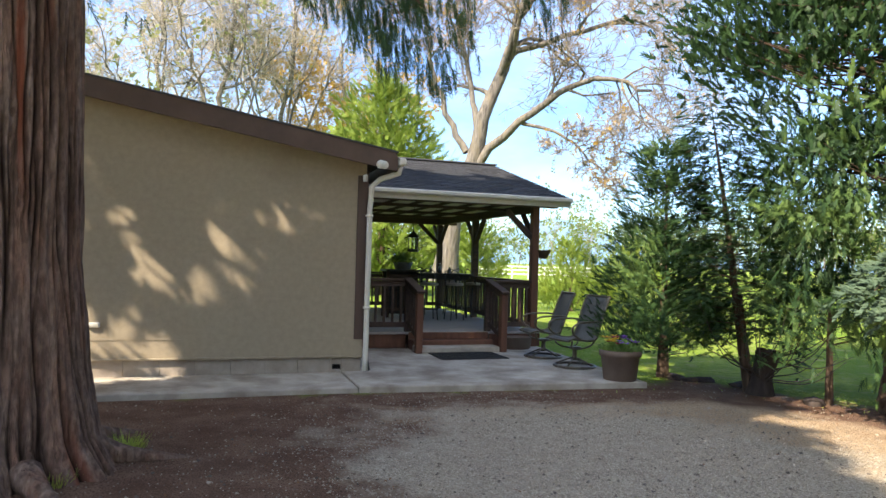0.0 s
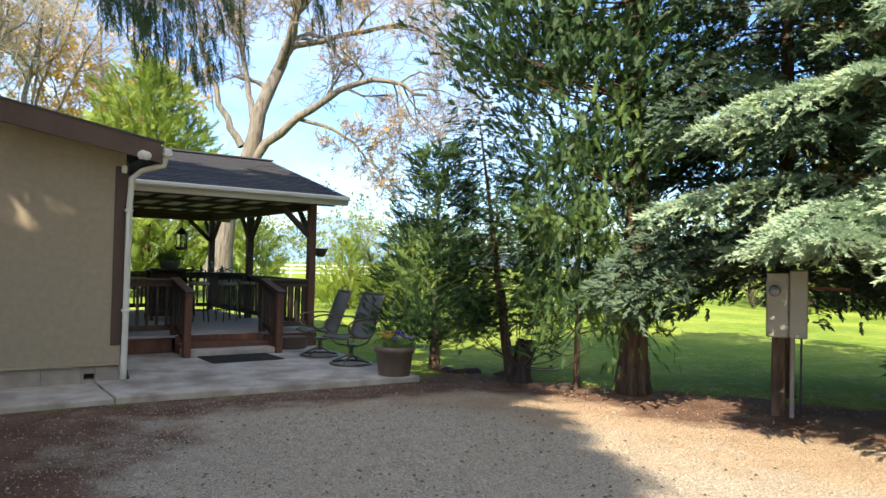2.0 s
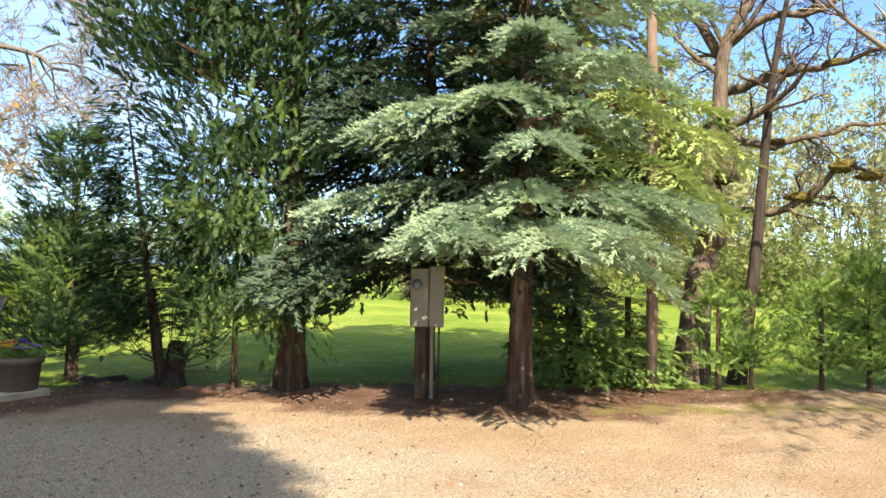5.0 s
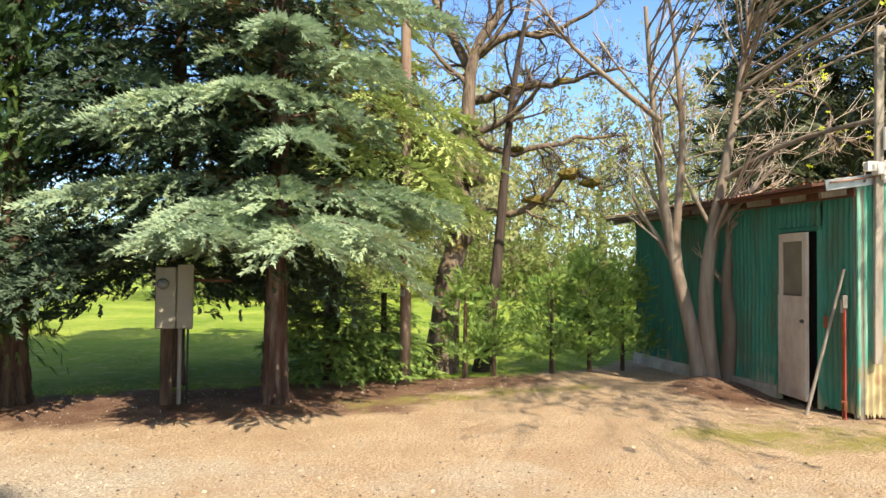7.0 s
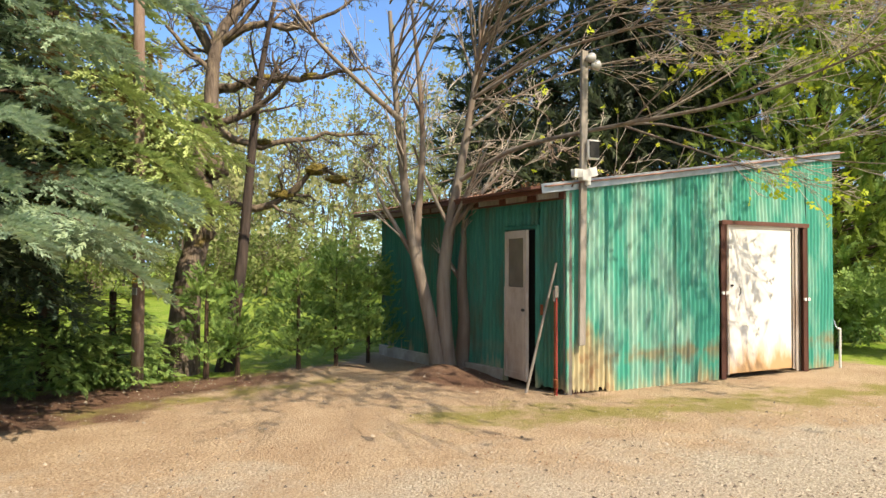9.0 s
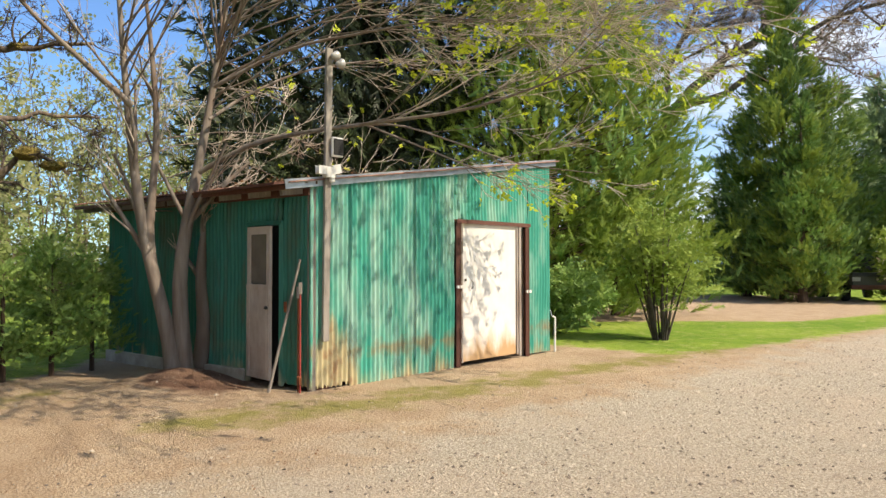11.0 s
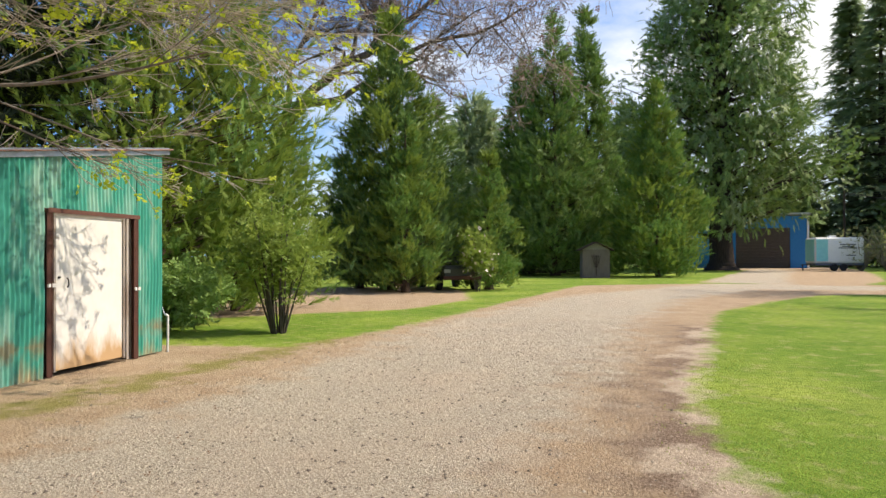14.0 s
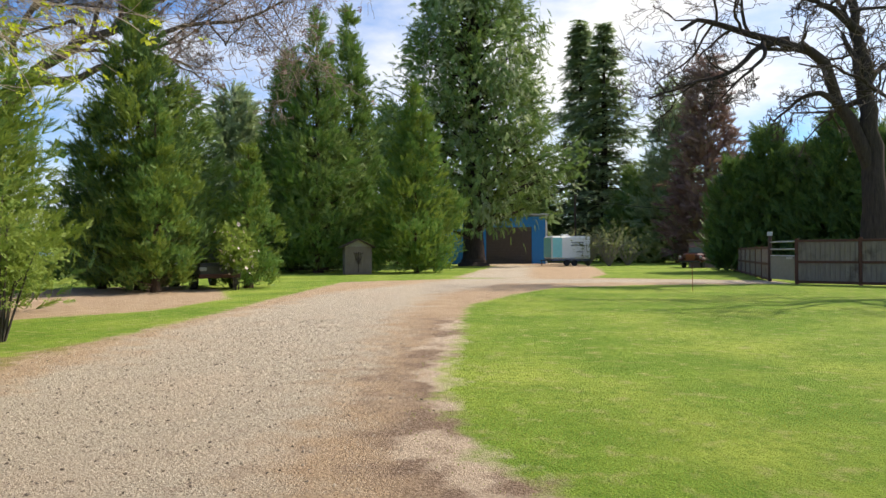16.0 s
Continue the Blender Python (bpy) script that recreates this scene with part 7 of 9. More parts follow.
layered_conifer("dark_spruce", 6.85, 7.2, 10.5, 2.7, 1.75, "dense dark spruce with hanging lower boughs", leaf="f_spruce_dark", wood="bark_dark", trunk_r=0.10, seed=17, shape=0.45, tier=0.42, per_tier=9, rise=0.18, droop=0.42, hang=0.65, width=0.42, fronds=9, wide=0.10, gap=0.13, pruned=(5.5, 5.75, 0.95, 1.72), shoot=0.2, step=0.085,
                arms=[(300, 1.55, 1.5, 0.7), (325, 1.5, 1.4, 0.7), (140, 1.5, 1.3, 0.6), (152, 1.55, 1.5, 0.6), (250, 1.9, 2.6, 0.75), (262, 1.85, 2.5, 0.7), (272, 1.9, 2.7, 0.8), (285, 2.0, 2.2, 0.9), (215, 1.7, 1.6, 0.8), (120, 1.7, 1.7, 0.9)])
layered_conifer("green_spruce", 8.9, 6.2, 9.0, 2.45, 2.3, "green spruce with mossy yellow boughs", leaf="f_spruce_green", wood="bark_dark", trunk_r=0.10, seed=18, shape=0.6, tier=0.5, per_tier=9, rise=0.2, droop=0.5, hang=0.8, width=0.4, fronds=10, wide=0.08, dry=("f_brown", 0.35, 0.6), shoot=0.17, step=0.07,
                arms=[(170, 2.9, 2.1, 0.7), (160, 3.4, 2.0, 0.6), (150, 3.0, 1.9, 0.6), (185, 3.7, 2.4, 0.7), (165, 4.2, 2.1, 0.7), (205, 3.2, 2.6, 0.8), (215, 4.0, 2.5, 0.8)])

bare_tree("mossy_oak", MOSSY, 0.2, "bare mossy oak with heavy crooked limbs", "bark_mossy", "twig_dark", 4, 21, (5, 5, 4, 3), limb_r=[0.10, 0.085, 0.085, 0.07, 0.08], shrink=0.5, sub=0.8, wob=0.28, crook=0.10)
oak_b = bpy.data.objects["mossy_oak"]
M["moss"] = surface("dry_gold_moss", (0.16, 0.12, 0.03), (0.30, 0.24, 0.06), 25, 1.0, bump=0.9, stain=(0.13, 0.09, 0.05), dist=0.02)
for k, (x, y, z, r, sx, nm) in enumerate(((10.36, 4.56, 3.05, 0.16, 1.0, "burl"), (10.20, 4.62, 2.05, 0.12, 0.9, "burl"), (10.45, 4.64, 3.9, 0.10, 1.0, "burl"), (10.88, 3.16, 3.06, 0.13, 1.3, "moss_clump"), (10.88, 2.82, 2.9, 0.10, 1.6, "moss_clump"),
                                          (10.90, 3.75, 2.68, 0.09, 2.2, "moss_clump"), (11.02, 4.1, 4.55, 0.09, 2.4, "moss_clump"), (10.98, 3.3, 4.56, 0.07, 2.2, "moss_clump"), (11.5, 4.3, 3.62, 0.07, 2.0, "moss_clump"))):
    bm = bmesh.new()
    bmesh.ops.create_icosphere(bm, subdivisions=3, radius=r)
    for v in bm.verts:
        q = v.co.normalized()
        v.co *= 1 + 0.22 * math.sin(7 * q.x + k) * math.sin(6 * q.y + 2 * k) + 0.14 * math.sin(15 * q.z + 11 * q.x + k)
        v.co = Vector((v.co.x - 9.8 + x, v.co.y * sx - 4.84 + y, v.co.z * (0.7 if nm != "burl" else 1.1) + z))
    part(nm, bm, M["moss"] if nm != "burl" else M["bark_mossy"], oak_b, "knobbly bark swelling" if nm == "burl" else "golden moss pad", True)
bare_tree("leaning_bare_tree", MOSSYB, 0.10, "slim dark bare tree beside the oak", "bark_black", "twig_dark", 3, 22, (6, 6, 4), shrink=0.5, sub=0.5)
mg = random.Random(9)
for k in range(11):
    a, L, z = radians(90 - mg.uniform(95, 172)), mg.uniform(2.6, 5.2), mg.uniform(2.2, 4.6)
    stem = np.array(MAPLE[k % 2])
    x, y = (float(np.interp(z, stem[:, 2], stem[:, i])) for i in (0, 1))
    up = mg.uniform(0.05, 0.5)
    MAPLE.append([(x, y, z), (x + 0.3 * L * math.cos(a), y + 0.3 * L * math.sin(a), z + up * 0.9), (x + 0.65 * L * math.cos(a + 0.1), y + 0.65 * L * math.sin(a + 0.1), z + up * 1.3), (x + L * math.cos(a + 0.2), y + L * math.sin(a + 0.2), z + up * 1.2 - mg.uniform(0, 0.5))])
for k in range(5):
    a, L, z = radians(90 - mg.uniform(188, 250)), mg.uniform(2.4, 4.2), mg.uniform(3.6, 5.4)
    stem = np.array(MAPLE[k % 2])
    x, y = (float(np.interp(z, stem[:, 2], stem[:, i])) for i in (0, 1))
    MAPLE.append([(x, y, z)] + [(x + u * L * math.cos(a - 0.2 * u), y + u * L * math.sin(a - 0.2 * u), z + 0.9 * u * L * (0.75 - 0.3 * u)) for u in (0.3, 0.65, 1.0)])
for k in range(16):
    z, u = 3.6 + 0.12 * k, mg.uniform(0, 1)
    end = Vector((7.2 + 2.6 * u + mg.uniform(-0.4, 0.4), -2.8 - 2.6 * mg.uniform(0, 1), 4.0 + 2.2 * mg.uniform(0, 1)))
    stem = np.array(MAPLE[1])
    a = Vector((float(np.interp(z, stem[:, 2], stem[:, 0])), float(np.interp(z, stem[:, 2], stem[:, 1])), z))
    MAPLE.append([tuple(a), tuple(a.lerp(end, 0.33) + Vector((0, 0, 0.55))), tuple(a.lerp(end, 0.7) + Vector((0.1, 0, 0.5))), tuple(end)])
for k in range(10):
    z = 3.9 + 0.12 * k
    stem = np.array(MAPLE[k % 2])
    a = Vector((float(np.interp(z, stem[:, 2], stem[:, 0])), float(np.interp(z, stem[:, 2], stem[:, 1])), z))
    end = Vector((5.4 + 2.2 * mg.uniform(0, 1), -2.8 + 3.2 * mg.uniform(0, 1), 4.9 + 1.0 * mg.uniform(0, 1)))
    MAPLE.append([tuple(a), tuple(a.lerp(end, 0.33) + Vector((0, 0, 0.6))), tuple(a.lerp(end, 0.7) + Vector((0, 0, 0.5))), tuple(end)])
for k in range(10):
    z = 3.7 + 0.2 * k
    stem = np.array(MAPLE[k % 2])
    a = Vector((float(np.interp(z, stem[:, 2], stem[:, 0])), float(np.interp(z, stem[:, 2], stem[:, 1])), z))
    end = Vector((6.5 + 1.2 * mg.uniform(0, 1), -3.0 + 1.9 * mg.uniform(0, 1), 5.2 + 1.2 * mg.uniform(0, 1))) if k < 7 else Vector((4.8 + 1.5 * mg.uniform(0, 1), -3.8 + 1.8 * mg.uniform(0, 1), 5.4 + 1.0 * mg.uniform(0, 1)))
    MAPLE.append([tuple(a), tuple(a.lerp(end, 0.33) + Vector((0, 0, 0.7))), tuple(a.lerp(end, 0.7) + Vector((0, 0, 0.6))), tuple(end)])
bare_tree("maple", MAPLE, 0.115, "multi-stemmed young maple with sparse yellow-green leaves", "bark_maple", "twig_pale", 3, 23, (2, 3, 3), limb_r=[0.125, 0.075, 0.125, 0.036, 0.022, 0.026, 0.045, 0.024, 0.018, 0.018] + [0.011, 0.014] * 44, shrink=0.6, wob=0.06, up=0.03,
          leaf="f_maple", leaf_frac=0.58, leaf_bias=(0.04, -0.26, 0.22, -1.15), leaf_size=0.13, category="maple tree", sub=0.75, leaf_n=6, spread=(0.2, 0.6), twig_min=0.0042)
bare_tree("old_oak", OAK, 0.36, "large pale-barked oak, bare but for tan catkins", "bark_oak", "twig", 4, 24, (6, 6, 5, 4), limb_r=[0.17, 0.13, 0.13, 0.07, 0.12], shrink=0.55, wob=0.3, leaf="f_oaktan", leaf_frac=0.3, leaf_size=0.11, category="oak tree", twig_min=0.010, crook=0.13)
bare_tree("gate_oak", GATEOAK, 0.62, "dark bare oak with a long arching limb by the gate", "bark_black", "twig_dark", 4, 25, (4, 5, 4, 3), limb_r=[0.36, 0.18, 0.18, 0.26, 0.12], shrink=0.55, wob=0.3, crook=0.12, category="oak tree", twig_min=0.014)
bare_tree("leaning_oak", LEANOAK, 0.4, "leaning bare oak with fine purplish twigs", "bark_mossy", "twig_rose", 4, 26, (9, 7, 5, 4), limb_r=[0.22, 0.22, 0.18, 0.15], shrink=0.55, wob=0.28, sub=1.15, crook=0.12, leaf="f_redbud", leaf_frac=0.12, leaf_size=0.3, category="oak tree", twig_min=0.014)
for k, (az, d, h) in enumerate(((-17.5, 36, 17), (-13.0, 40, 17), (-22.5, 38, 16), (-9.0, 44, 15))):
    x, y = at(az, d)
    g = np.random.default_rng(60 + k)
    limbs = [[(x, y, 0), (x + 0.2, y, h * 0.25), (x - 0.2, y, h * 0.5), (x + 0.4, y, h * 0.75), (x + 0.3, y, h)]]
    for j in range(6):
        a = j * 1.05 + g.uniform(-0.3, 0.3)
        r = g.uniform(2.2, 4.6)
        z0 = h * g.uniform(0.2, 0.4)
        limbs.append([(x, y, z0), (x + r * 0.35 * math.cos(a), y + r * 0.35 * math.sin(a), z0 + h * 0.2), (x + r * 0.7 * math.cos(a), y + r * 0.7 * math.sin(a), z0 + h * 0.38), (x + r * math.cos(a), y + r * math.sin(a), z0 + h * 0.56)])
    bare_tree("pale_bare_tree", limbs, 0.2, "pale bare tree with mistletoe tufts beyond the house", "bark_oak", "twig_pale", 3, 30 + k, (6, 6, 5), limb_r=[0.085] * 6, shrink=0.5, wob=0.3, crook=0.12, leaf="f_wood" if k < 3 else "f_oaktan", leaf_frac=0.05 if k < 3 else 0.5, leaf_size=0.5, twig_min=0.012)

bare_tree("lawn_oak", [[(-4.5, -31.5, -0.05), (-4.4, -31.4, 3.0), (-4.2, -31.3, 6.5), (-3.9, -31.0, 10.5), (-3.6, -30.8, 15.0)]] + [[(-4.3, -31.4, 4.0 + k), (-4.3 + 2.0 * math.cos(1.1 * k), -31.4 + 2.0 * math.sin(1.1 * k), 6.5 + 1.2 * k), (-4.3 + 4.2 * math.cos(1.1 * k + 0.2), -31.4 + 4.2 * math.sin(1.1 * k + 0.2), 8.0 + 1.3 * k), (-4.3 + 6.0 * math.cos(1.1 * k + 0.3), -31.4 + 6.0 * math.sin(1.1 * k + 0.3), 8.6 + 1.4 * k)] for k in range(6)],
          0.32, "tall bare oak at the edge of the lawn", "bark_black", "twig_dark", 3, 27, (5, 5, 4), limb_r=[0.10] * 6, crook=0.15, shrink=0.5, wob=0.25, category="oak tree", twig_min=0.015)

# bright cedar behind the porch
x, y = at(-5.0, 31.0)
plume_tree("lawn_cedar", x, y, 9.3, 4.2, 0.3, "bright green sunlit cedar behind the porch", "f_cedar_light", n_cl=330, per=18, size=0.55, trunk_r=0.18, seed=41, shape=0.6, tilt=0.3, spread=0.22, fronds=9, wide=0.045)
x, y = at(2.6, 26)
plume_tree("lawn_cedar", x, y, 3.0, 1.4, 0.2, "small bright cedar on the far lawn", "f_cedar_light", n_cl=90, per=10, size=0.34, trunk_r=0.08, seed=42, shape=0.7, tilt=0.4, fronds=8, wide=0.05)

# bushes by the lawn edge
for x, y, h, r, sd in ((8.25, 5.8, 1.5, 1.0, 51), (9.0, 5.35, 1.2, 0.8, 52)):
    layered_conifer("yew_bush", x, y, h, r, 0.12, "bushy dark green yew with drooping light-tipped sprays", "cedar", "f_yew", "bark_dark", 0.04, sd, 0.45, 0.13, 9, 0.25, 0.3, 0.42, 0.5, 0.13, 0.065, 0.10, dry=("f_cedar_dark", 0.3, 0.6), fronds=7, wide=0.07, category="bush", jitter=0.05, bare=0.3)
for x, y, h, r, n, sd in ((9.45, 4.25, 1.5, 0.22, 34, 53), (9.8, 3.95, 1.3, 0.2, 30, 58), (10.5, 3.3, 1.55, 0.42, 70, 54), (10.95, 2.85, 2.0, 0.48, 90, 55), (11.4, 2.45, 1.75, 0.42, 70, 57)):
    plume_tree("cedar_sapling", x, y, h, r, 0.3, "bushy young cedar sapling by the lawn", "f_yew", n_cl=n, per=17, size=0.125, seed=sd, trunk_r=0.024, shape=0.4, tilt=0.2, spread=0.36, category="sapling", fronds=8, wide=0.06, tuck=0.7, second=("f_cedar", 0.4))
shrub("yard_shrub", 13.3, -7.65, 2.8, 1.0, "fresh green many-stemmed shrub on the grass strip", "leaf", "f_shrub", n=2000, size=0.14, seed=56, stems=22, z0=0.7, stem_r=0.024)

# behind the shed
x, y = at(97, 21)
# near-black leaf colour carries the crown's own shade
plume_tree("tall_cedar", x, y, 17, 5.0, 1.0, "tall dark cedar behind the shed", "f_shaded_crown", n_cl=560, per=20, size=0.62, trunk_r=0.3, seed=61, shape=0.5, tilt=-0.1, spread=0.16, fronds=9, wide=0.045, hang_frac=0.3)
x, y = at(111.0, 19.5)
plume_tree("lawn_cedar", x, y, 15.5, 3.7, 0.3, "broad light green cedar beside the shed", "f_cedar_light", n_cl=520, per=22, size=0.42, trunk_r=0.2, seed=62, shape=0.5, tilt=0.2, spread=0.18, fronds=9, wide=0.045, hang_frac=0.1, second=("f_cedar", 0.2))
x, y = at(116.5, 22)
plume_tree("lawn_cedar", x, y, 8.6, 2.7, 0.2, "light green cedar beyond the shed", "f_cedar_light", n_cl=260, per=15, size=0.46, trunk_r=0.14, seed=63, shape=0.6, tilt=0.3, spread=0.2, fronds=9, wide=0.045, second=("f_cedar", 0.3))
x, y = at(111.5, 16.0)
shrub("laurel_bush", x, y, 1.4, 0.9, "low green laurel bush behind the shed", "leaf", "f_yew", n=1300, size=0.2, seed=64, category="bush")
x, y = at(113.8, 18.0)
shrub("laurel_bush", x, y, 1.3, 1.0, "low green laurel bush behind the shed", "leaf", "f_yew", n=1300, size=0.2, seed=65, category="bush")

# along the drive: nearer cedars, then the tall dark trees
for nm, az, d, h, r, lf, sd, n, per, sz, lab in (
        ("drive_cedar", 128.0, 34, 13.4, 3.6, "f_cedar_dark", 71, 420, 16, 0.6, "dense dark green cedar beside the drive"),
        ("drive_cedar", 129.2, 31.5, 7.9, 2.0, "f_cedar", 72, 260, 12, 0.42, "green pointed cedar beside the gravel pad"),
        ("drive_cedar", 125.5, 36, 9.0, 2.6, "f_cedar", 73, 260, 12, 0.5, "green cedar behind the gravel pad"),
        ("drive_cedar", 135.8, 33.8, 6.7, 1.7, "f_cedar", 74, 240, 12, 0.36, "small pointed cedar beside the drive"),
        ("drive_cedar", 148.7, 55.8, 14.8, 4.1, "f_cedar", 75, 420, 12, 0.75, "pointed green cedar where the drive bends")):
    x, y = at(az, d)
    plume_tree(nm, x, y, h, r, 0.25, lab, lf, n_cl=n, per=int(per * 2.1), size=sz * 0.7, trunk_r=0.14, seed=sd, shape=0.95, tilt=0.4, spread=0.15, fronds=6, wide=0.06, second=("f_cedar_light", 0.38))
for az, d, h, r, sd in ((140.9, 58, 21.5, 4.7, 81), (143.4, 63, 23, 4.3, 82), (138.7, 62, 19.5, 4.4, 83)):
    x, y = at(az, d)
    plume_tree("sequoia", x, y, h, r, 0.3, "tall dense dark sequoia", "f_far", n_cl=520, per=20, size=0.68, trunk_r=0.3, seed=sd, shape=0.95, tilt=0.35, spread=0.14, category="sequoia tree", fronds=6, wide=0.06, second=("f_cedar", 0.3))
x, y = at(153.3, 80)
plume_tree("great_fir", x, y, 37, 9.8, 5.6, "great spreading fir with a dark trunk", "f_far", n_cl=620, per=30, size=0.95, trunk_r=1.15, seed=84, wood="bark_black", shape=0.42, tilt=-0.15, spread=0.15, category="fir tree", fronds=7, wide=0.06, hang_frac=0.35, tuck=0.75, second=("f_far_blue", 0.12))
for az, d, h, r, sd in ((163.6, 112, 36.5, 10.0, 85), (161.8, 118, 39, 9.0, 86)):
    x, y = at(az, d)
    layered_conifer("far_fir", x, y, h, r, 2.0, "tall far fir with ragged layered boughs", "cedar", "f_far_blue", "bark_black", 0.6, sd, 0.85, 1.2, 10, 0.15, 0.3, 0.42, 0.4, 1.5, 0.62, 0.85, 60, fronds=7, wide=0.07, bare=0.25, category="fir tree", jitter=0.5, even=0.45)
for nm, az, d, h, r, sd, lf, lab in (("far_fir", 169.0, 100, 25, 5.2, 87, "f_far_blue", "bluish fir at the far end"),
                                ("copper_tree", 171.2, 92, 25, 4.2, 88, "f_redbud", "tall reddish leafless cypress"), ("hedge_cedar", 173.2, 58, 8.3, 2.0, 89, "f_cedar_dark", "tall dark hedge cedar behind the fence"), ("hedge_cedar", 175.4, 57, 10.3, 1.9, 90, "f_cedar_dark", "tall dark hedge cedar behind the fence"),
                                ("hedge_cedar", 177.8, 56, 8.8, 2.0, 91, "f_cedar_dark", "tall dark hedge cedar behind the fence"), ("hedge_cedar", 179.8, 54, 10.4, 1.9, 92, "f_cedar_dark", "tall dark hedge cedar behind the fence"), ("hedge_cedar", 182.4, 52, 8.8, 2.0, 93, "f_cedar_dark", "tall dark hedge cedar behind the fence"), ("hedge_cedar", 186, 50, 9.5, 2.4, 94, "f_cedar_dark", "tall dark hedge cedar behind the fence"),
                                ("far_fir", 157.6, 112, 17, 5, 95, "f_far", "dark fir behind the blue barn"), ("far_fir", 166.2, 105, 13, 5, 96, "f_far", "dark fir at the far end"), ("far_fir", 147, 90, 20, 6, 97, "f_far", "dark fir beyond the drive"), ("far_fir", 134.5, 75, 18, 4.5, 98, "f_far_blue", "grey-green fir beyond the drive"), ("far_fir", 131, 60, 15, 4.2, 99, "f_far", "dark fir beyond the drive")):
    x, y = at(az, d)
    plume_tree(nm, x, y, h, r, 0.3, lab, lf, n_cl=280, per=12, size=1.5 if d > 70 else 0.85, trunk_r=0.2, seed=sd, shape=0.65 if nm != "hedge_cedar" else 0.4, tilt=0.5 if nm == "hedge_cedar" else 0.1, spread=0.16, category="conifer tree", fronds=8, wide=0.05)


def woodland(name, spots, label, leaf, seed, n_each=420, size=0.8, wood="twig"):
    """A belt of far trees as one mass: stems and loose leafy crowns."""
    rng = np.random.default_rng(seed)
    e = root(name, pose(0, 0, 0), label, "woodland", kind="stuff")
    paths, PP, SS = [], [], []
    for x, y, h, r in spots:
        for j in range(5 if h < 20 and n_each > 100 else 4):
            a = rng.uniform(0, 6.28)
            top = np.array([x + r * rng.uniform(0.1, 0.9) * math.cos(a), y + r * rng.uniform(0.1, 0.9) * math.sin(a), h * rng.uniform(0.6, 1.0)])
            mid = np.array([x, y, h * 0.35]) + rng.normal(0, 0.3, 3)
            paths.append((smooth_path([(x, y, -0.1), mid, top], 6), np.linspace(0.0055 * h, 0.010, 6)))
            for q in range(3 if n_each > 100 else 2):
                b = mid + (top - mid) * rng.uniform(0.2, 1)
                paths.append((smooth_path([b, b + rng.normal(0, r * 0.15, 3) + [0, 0, h * 0.04], b + rng.normal(0, r * 0.35, 3) + [0, 0, h * 0.08]], 6), np.linspace(0.0025 * h, 0.008, 6)))
        c = rng.normal(0, 1, (n_each, 3)) * [r * 0.5, r * 0.5, h * 0.26] + [x, y, h * 0.58]
        PP.append(c[c[:, 2] > 0.2])
    P = np.concatenate(PP)
    v, f = tubes(paths, 4)
    link_mesh("stems", raw_mesh("stems", v, f, True), M[wood], e)
    leafy("crowns", "leaf", P, rng.normal(0, 1, P.shape), rng.normal(0, 1, P.shape), size * rng.uniform(0.5, 1.3, len(P)), M[leaf], e, rng, n=4, wide=0.34)
    return e


rg = np.random.default_rng(77)
spots = []
for k in range(70):
    az = rg.uniform(46, 98)
    d = rg.uniform(36, 75)
    x, y = at(az, d)
    spots.append((x, y, rg.uniform(0.2, 0.33) * d, rg.uniform(2.5, 5)))
woodland("creek_wood", spots, "thin spring woodland beyond the lawn", "f_wood", 78, 310, 0.55, "bark_mossy")
spots = []
for k in range(64):
    x, y = at(rg.uniform(38, 100), rg.uniform(32, 46))
    spots.append((x, y, rg.uniform(2.6, 5.5), rg.uniform(1.8, 3.2)))
woodland("creek_scrub", spots, "green scrub along the edge of the lawn", "f_scrub", 79, 240, 0.44, "bark_mossy")
spots = []
for k in range(70):
    x, y = at(rg.uniform(-16, 52), rg.uniform(130, 190))
    spots.append((x, y, rg.uniform(8, 17), rg.uniform(4, 8)))
woodland("far_wood", spots, "hazy line of trees across the meadow", "f_scrub", 80, 130, 1.3)
spots = []
for k in range(60):
    x, y = at(rg.uniform(98, 196), rg.uniform(125, 160))
    spots.append((x, y, rg.uniform(8, 18), rg.uniform(4, 8)))
woodland("far_wood", spots, "dark belt of trees beyond the property", "f_far", 82, 70, 2.8)


def hills():
    a = np.linspace(0, 2 * np.pi, 241)
    rng = np.random.default_rng(2)
    hgt = 70 + 40 * np.sin(3 * a + 1.0) + 25 * np.sin(7 * a + 0.5) + 12 * np.sin(17 * a)
    bump = 130 * np.exp(-(((a - radians(9) + np.pi) % (2 * np.pi) - np.pi) / 0.085) ** 2)
    hgt = hgt * 0.6 + bump
    rows = []
    for r, k in ((2600, 0.0), (2900, 0.55), (3200, 1.0), (3600, 0.7)):
        rows.append(np.stack([r * np.sin(a), r * np.cos(a), hgt * k - 4 + (k > 0.1) * rng.normal(0, 3, len(a))], 1))
    v = np.concatenate(rows)
    n = len(a)
    i, j = np.meshgrid(np.arange(3), np.arange(n - 1), indexing="ij")
    q = np.stack([i * n + j, (i + 1) * n + j, (i + 1) * n + j + 1, i * n + j + 1], -1).reshape(-1, 4)
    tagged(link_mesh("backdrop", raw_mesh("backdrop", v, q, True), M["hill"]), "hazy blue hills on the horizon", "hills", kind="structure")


hills()

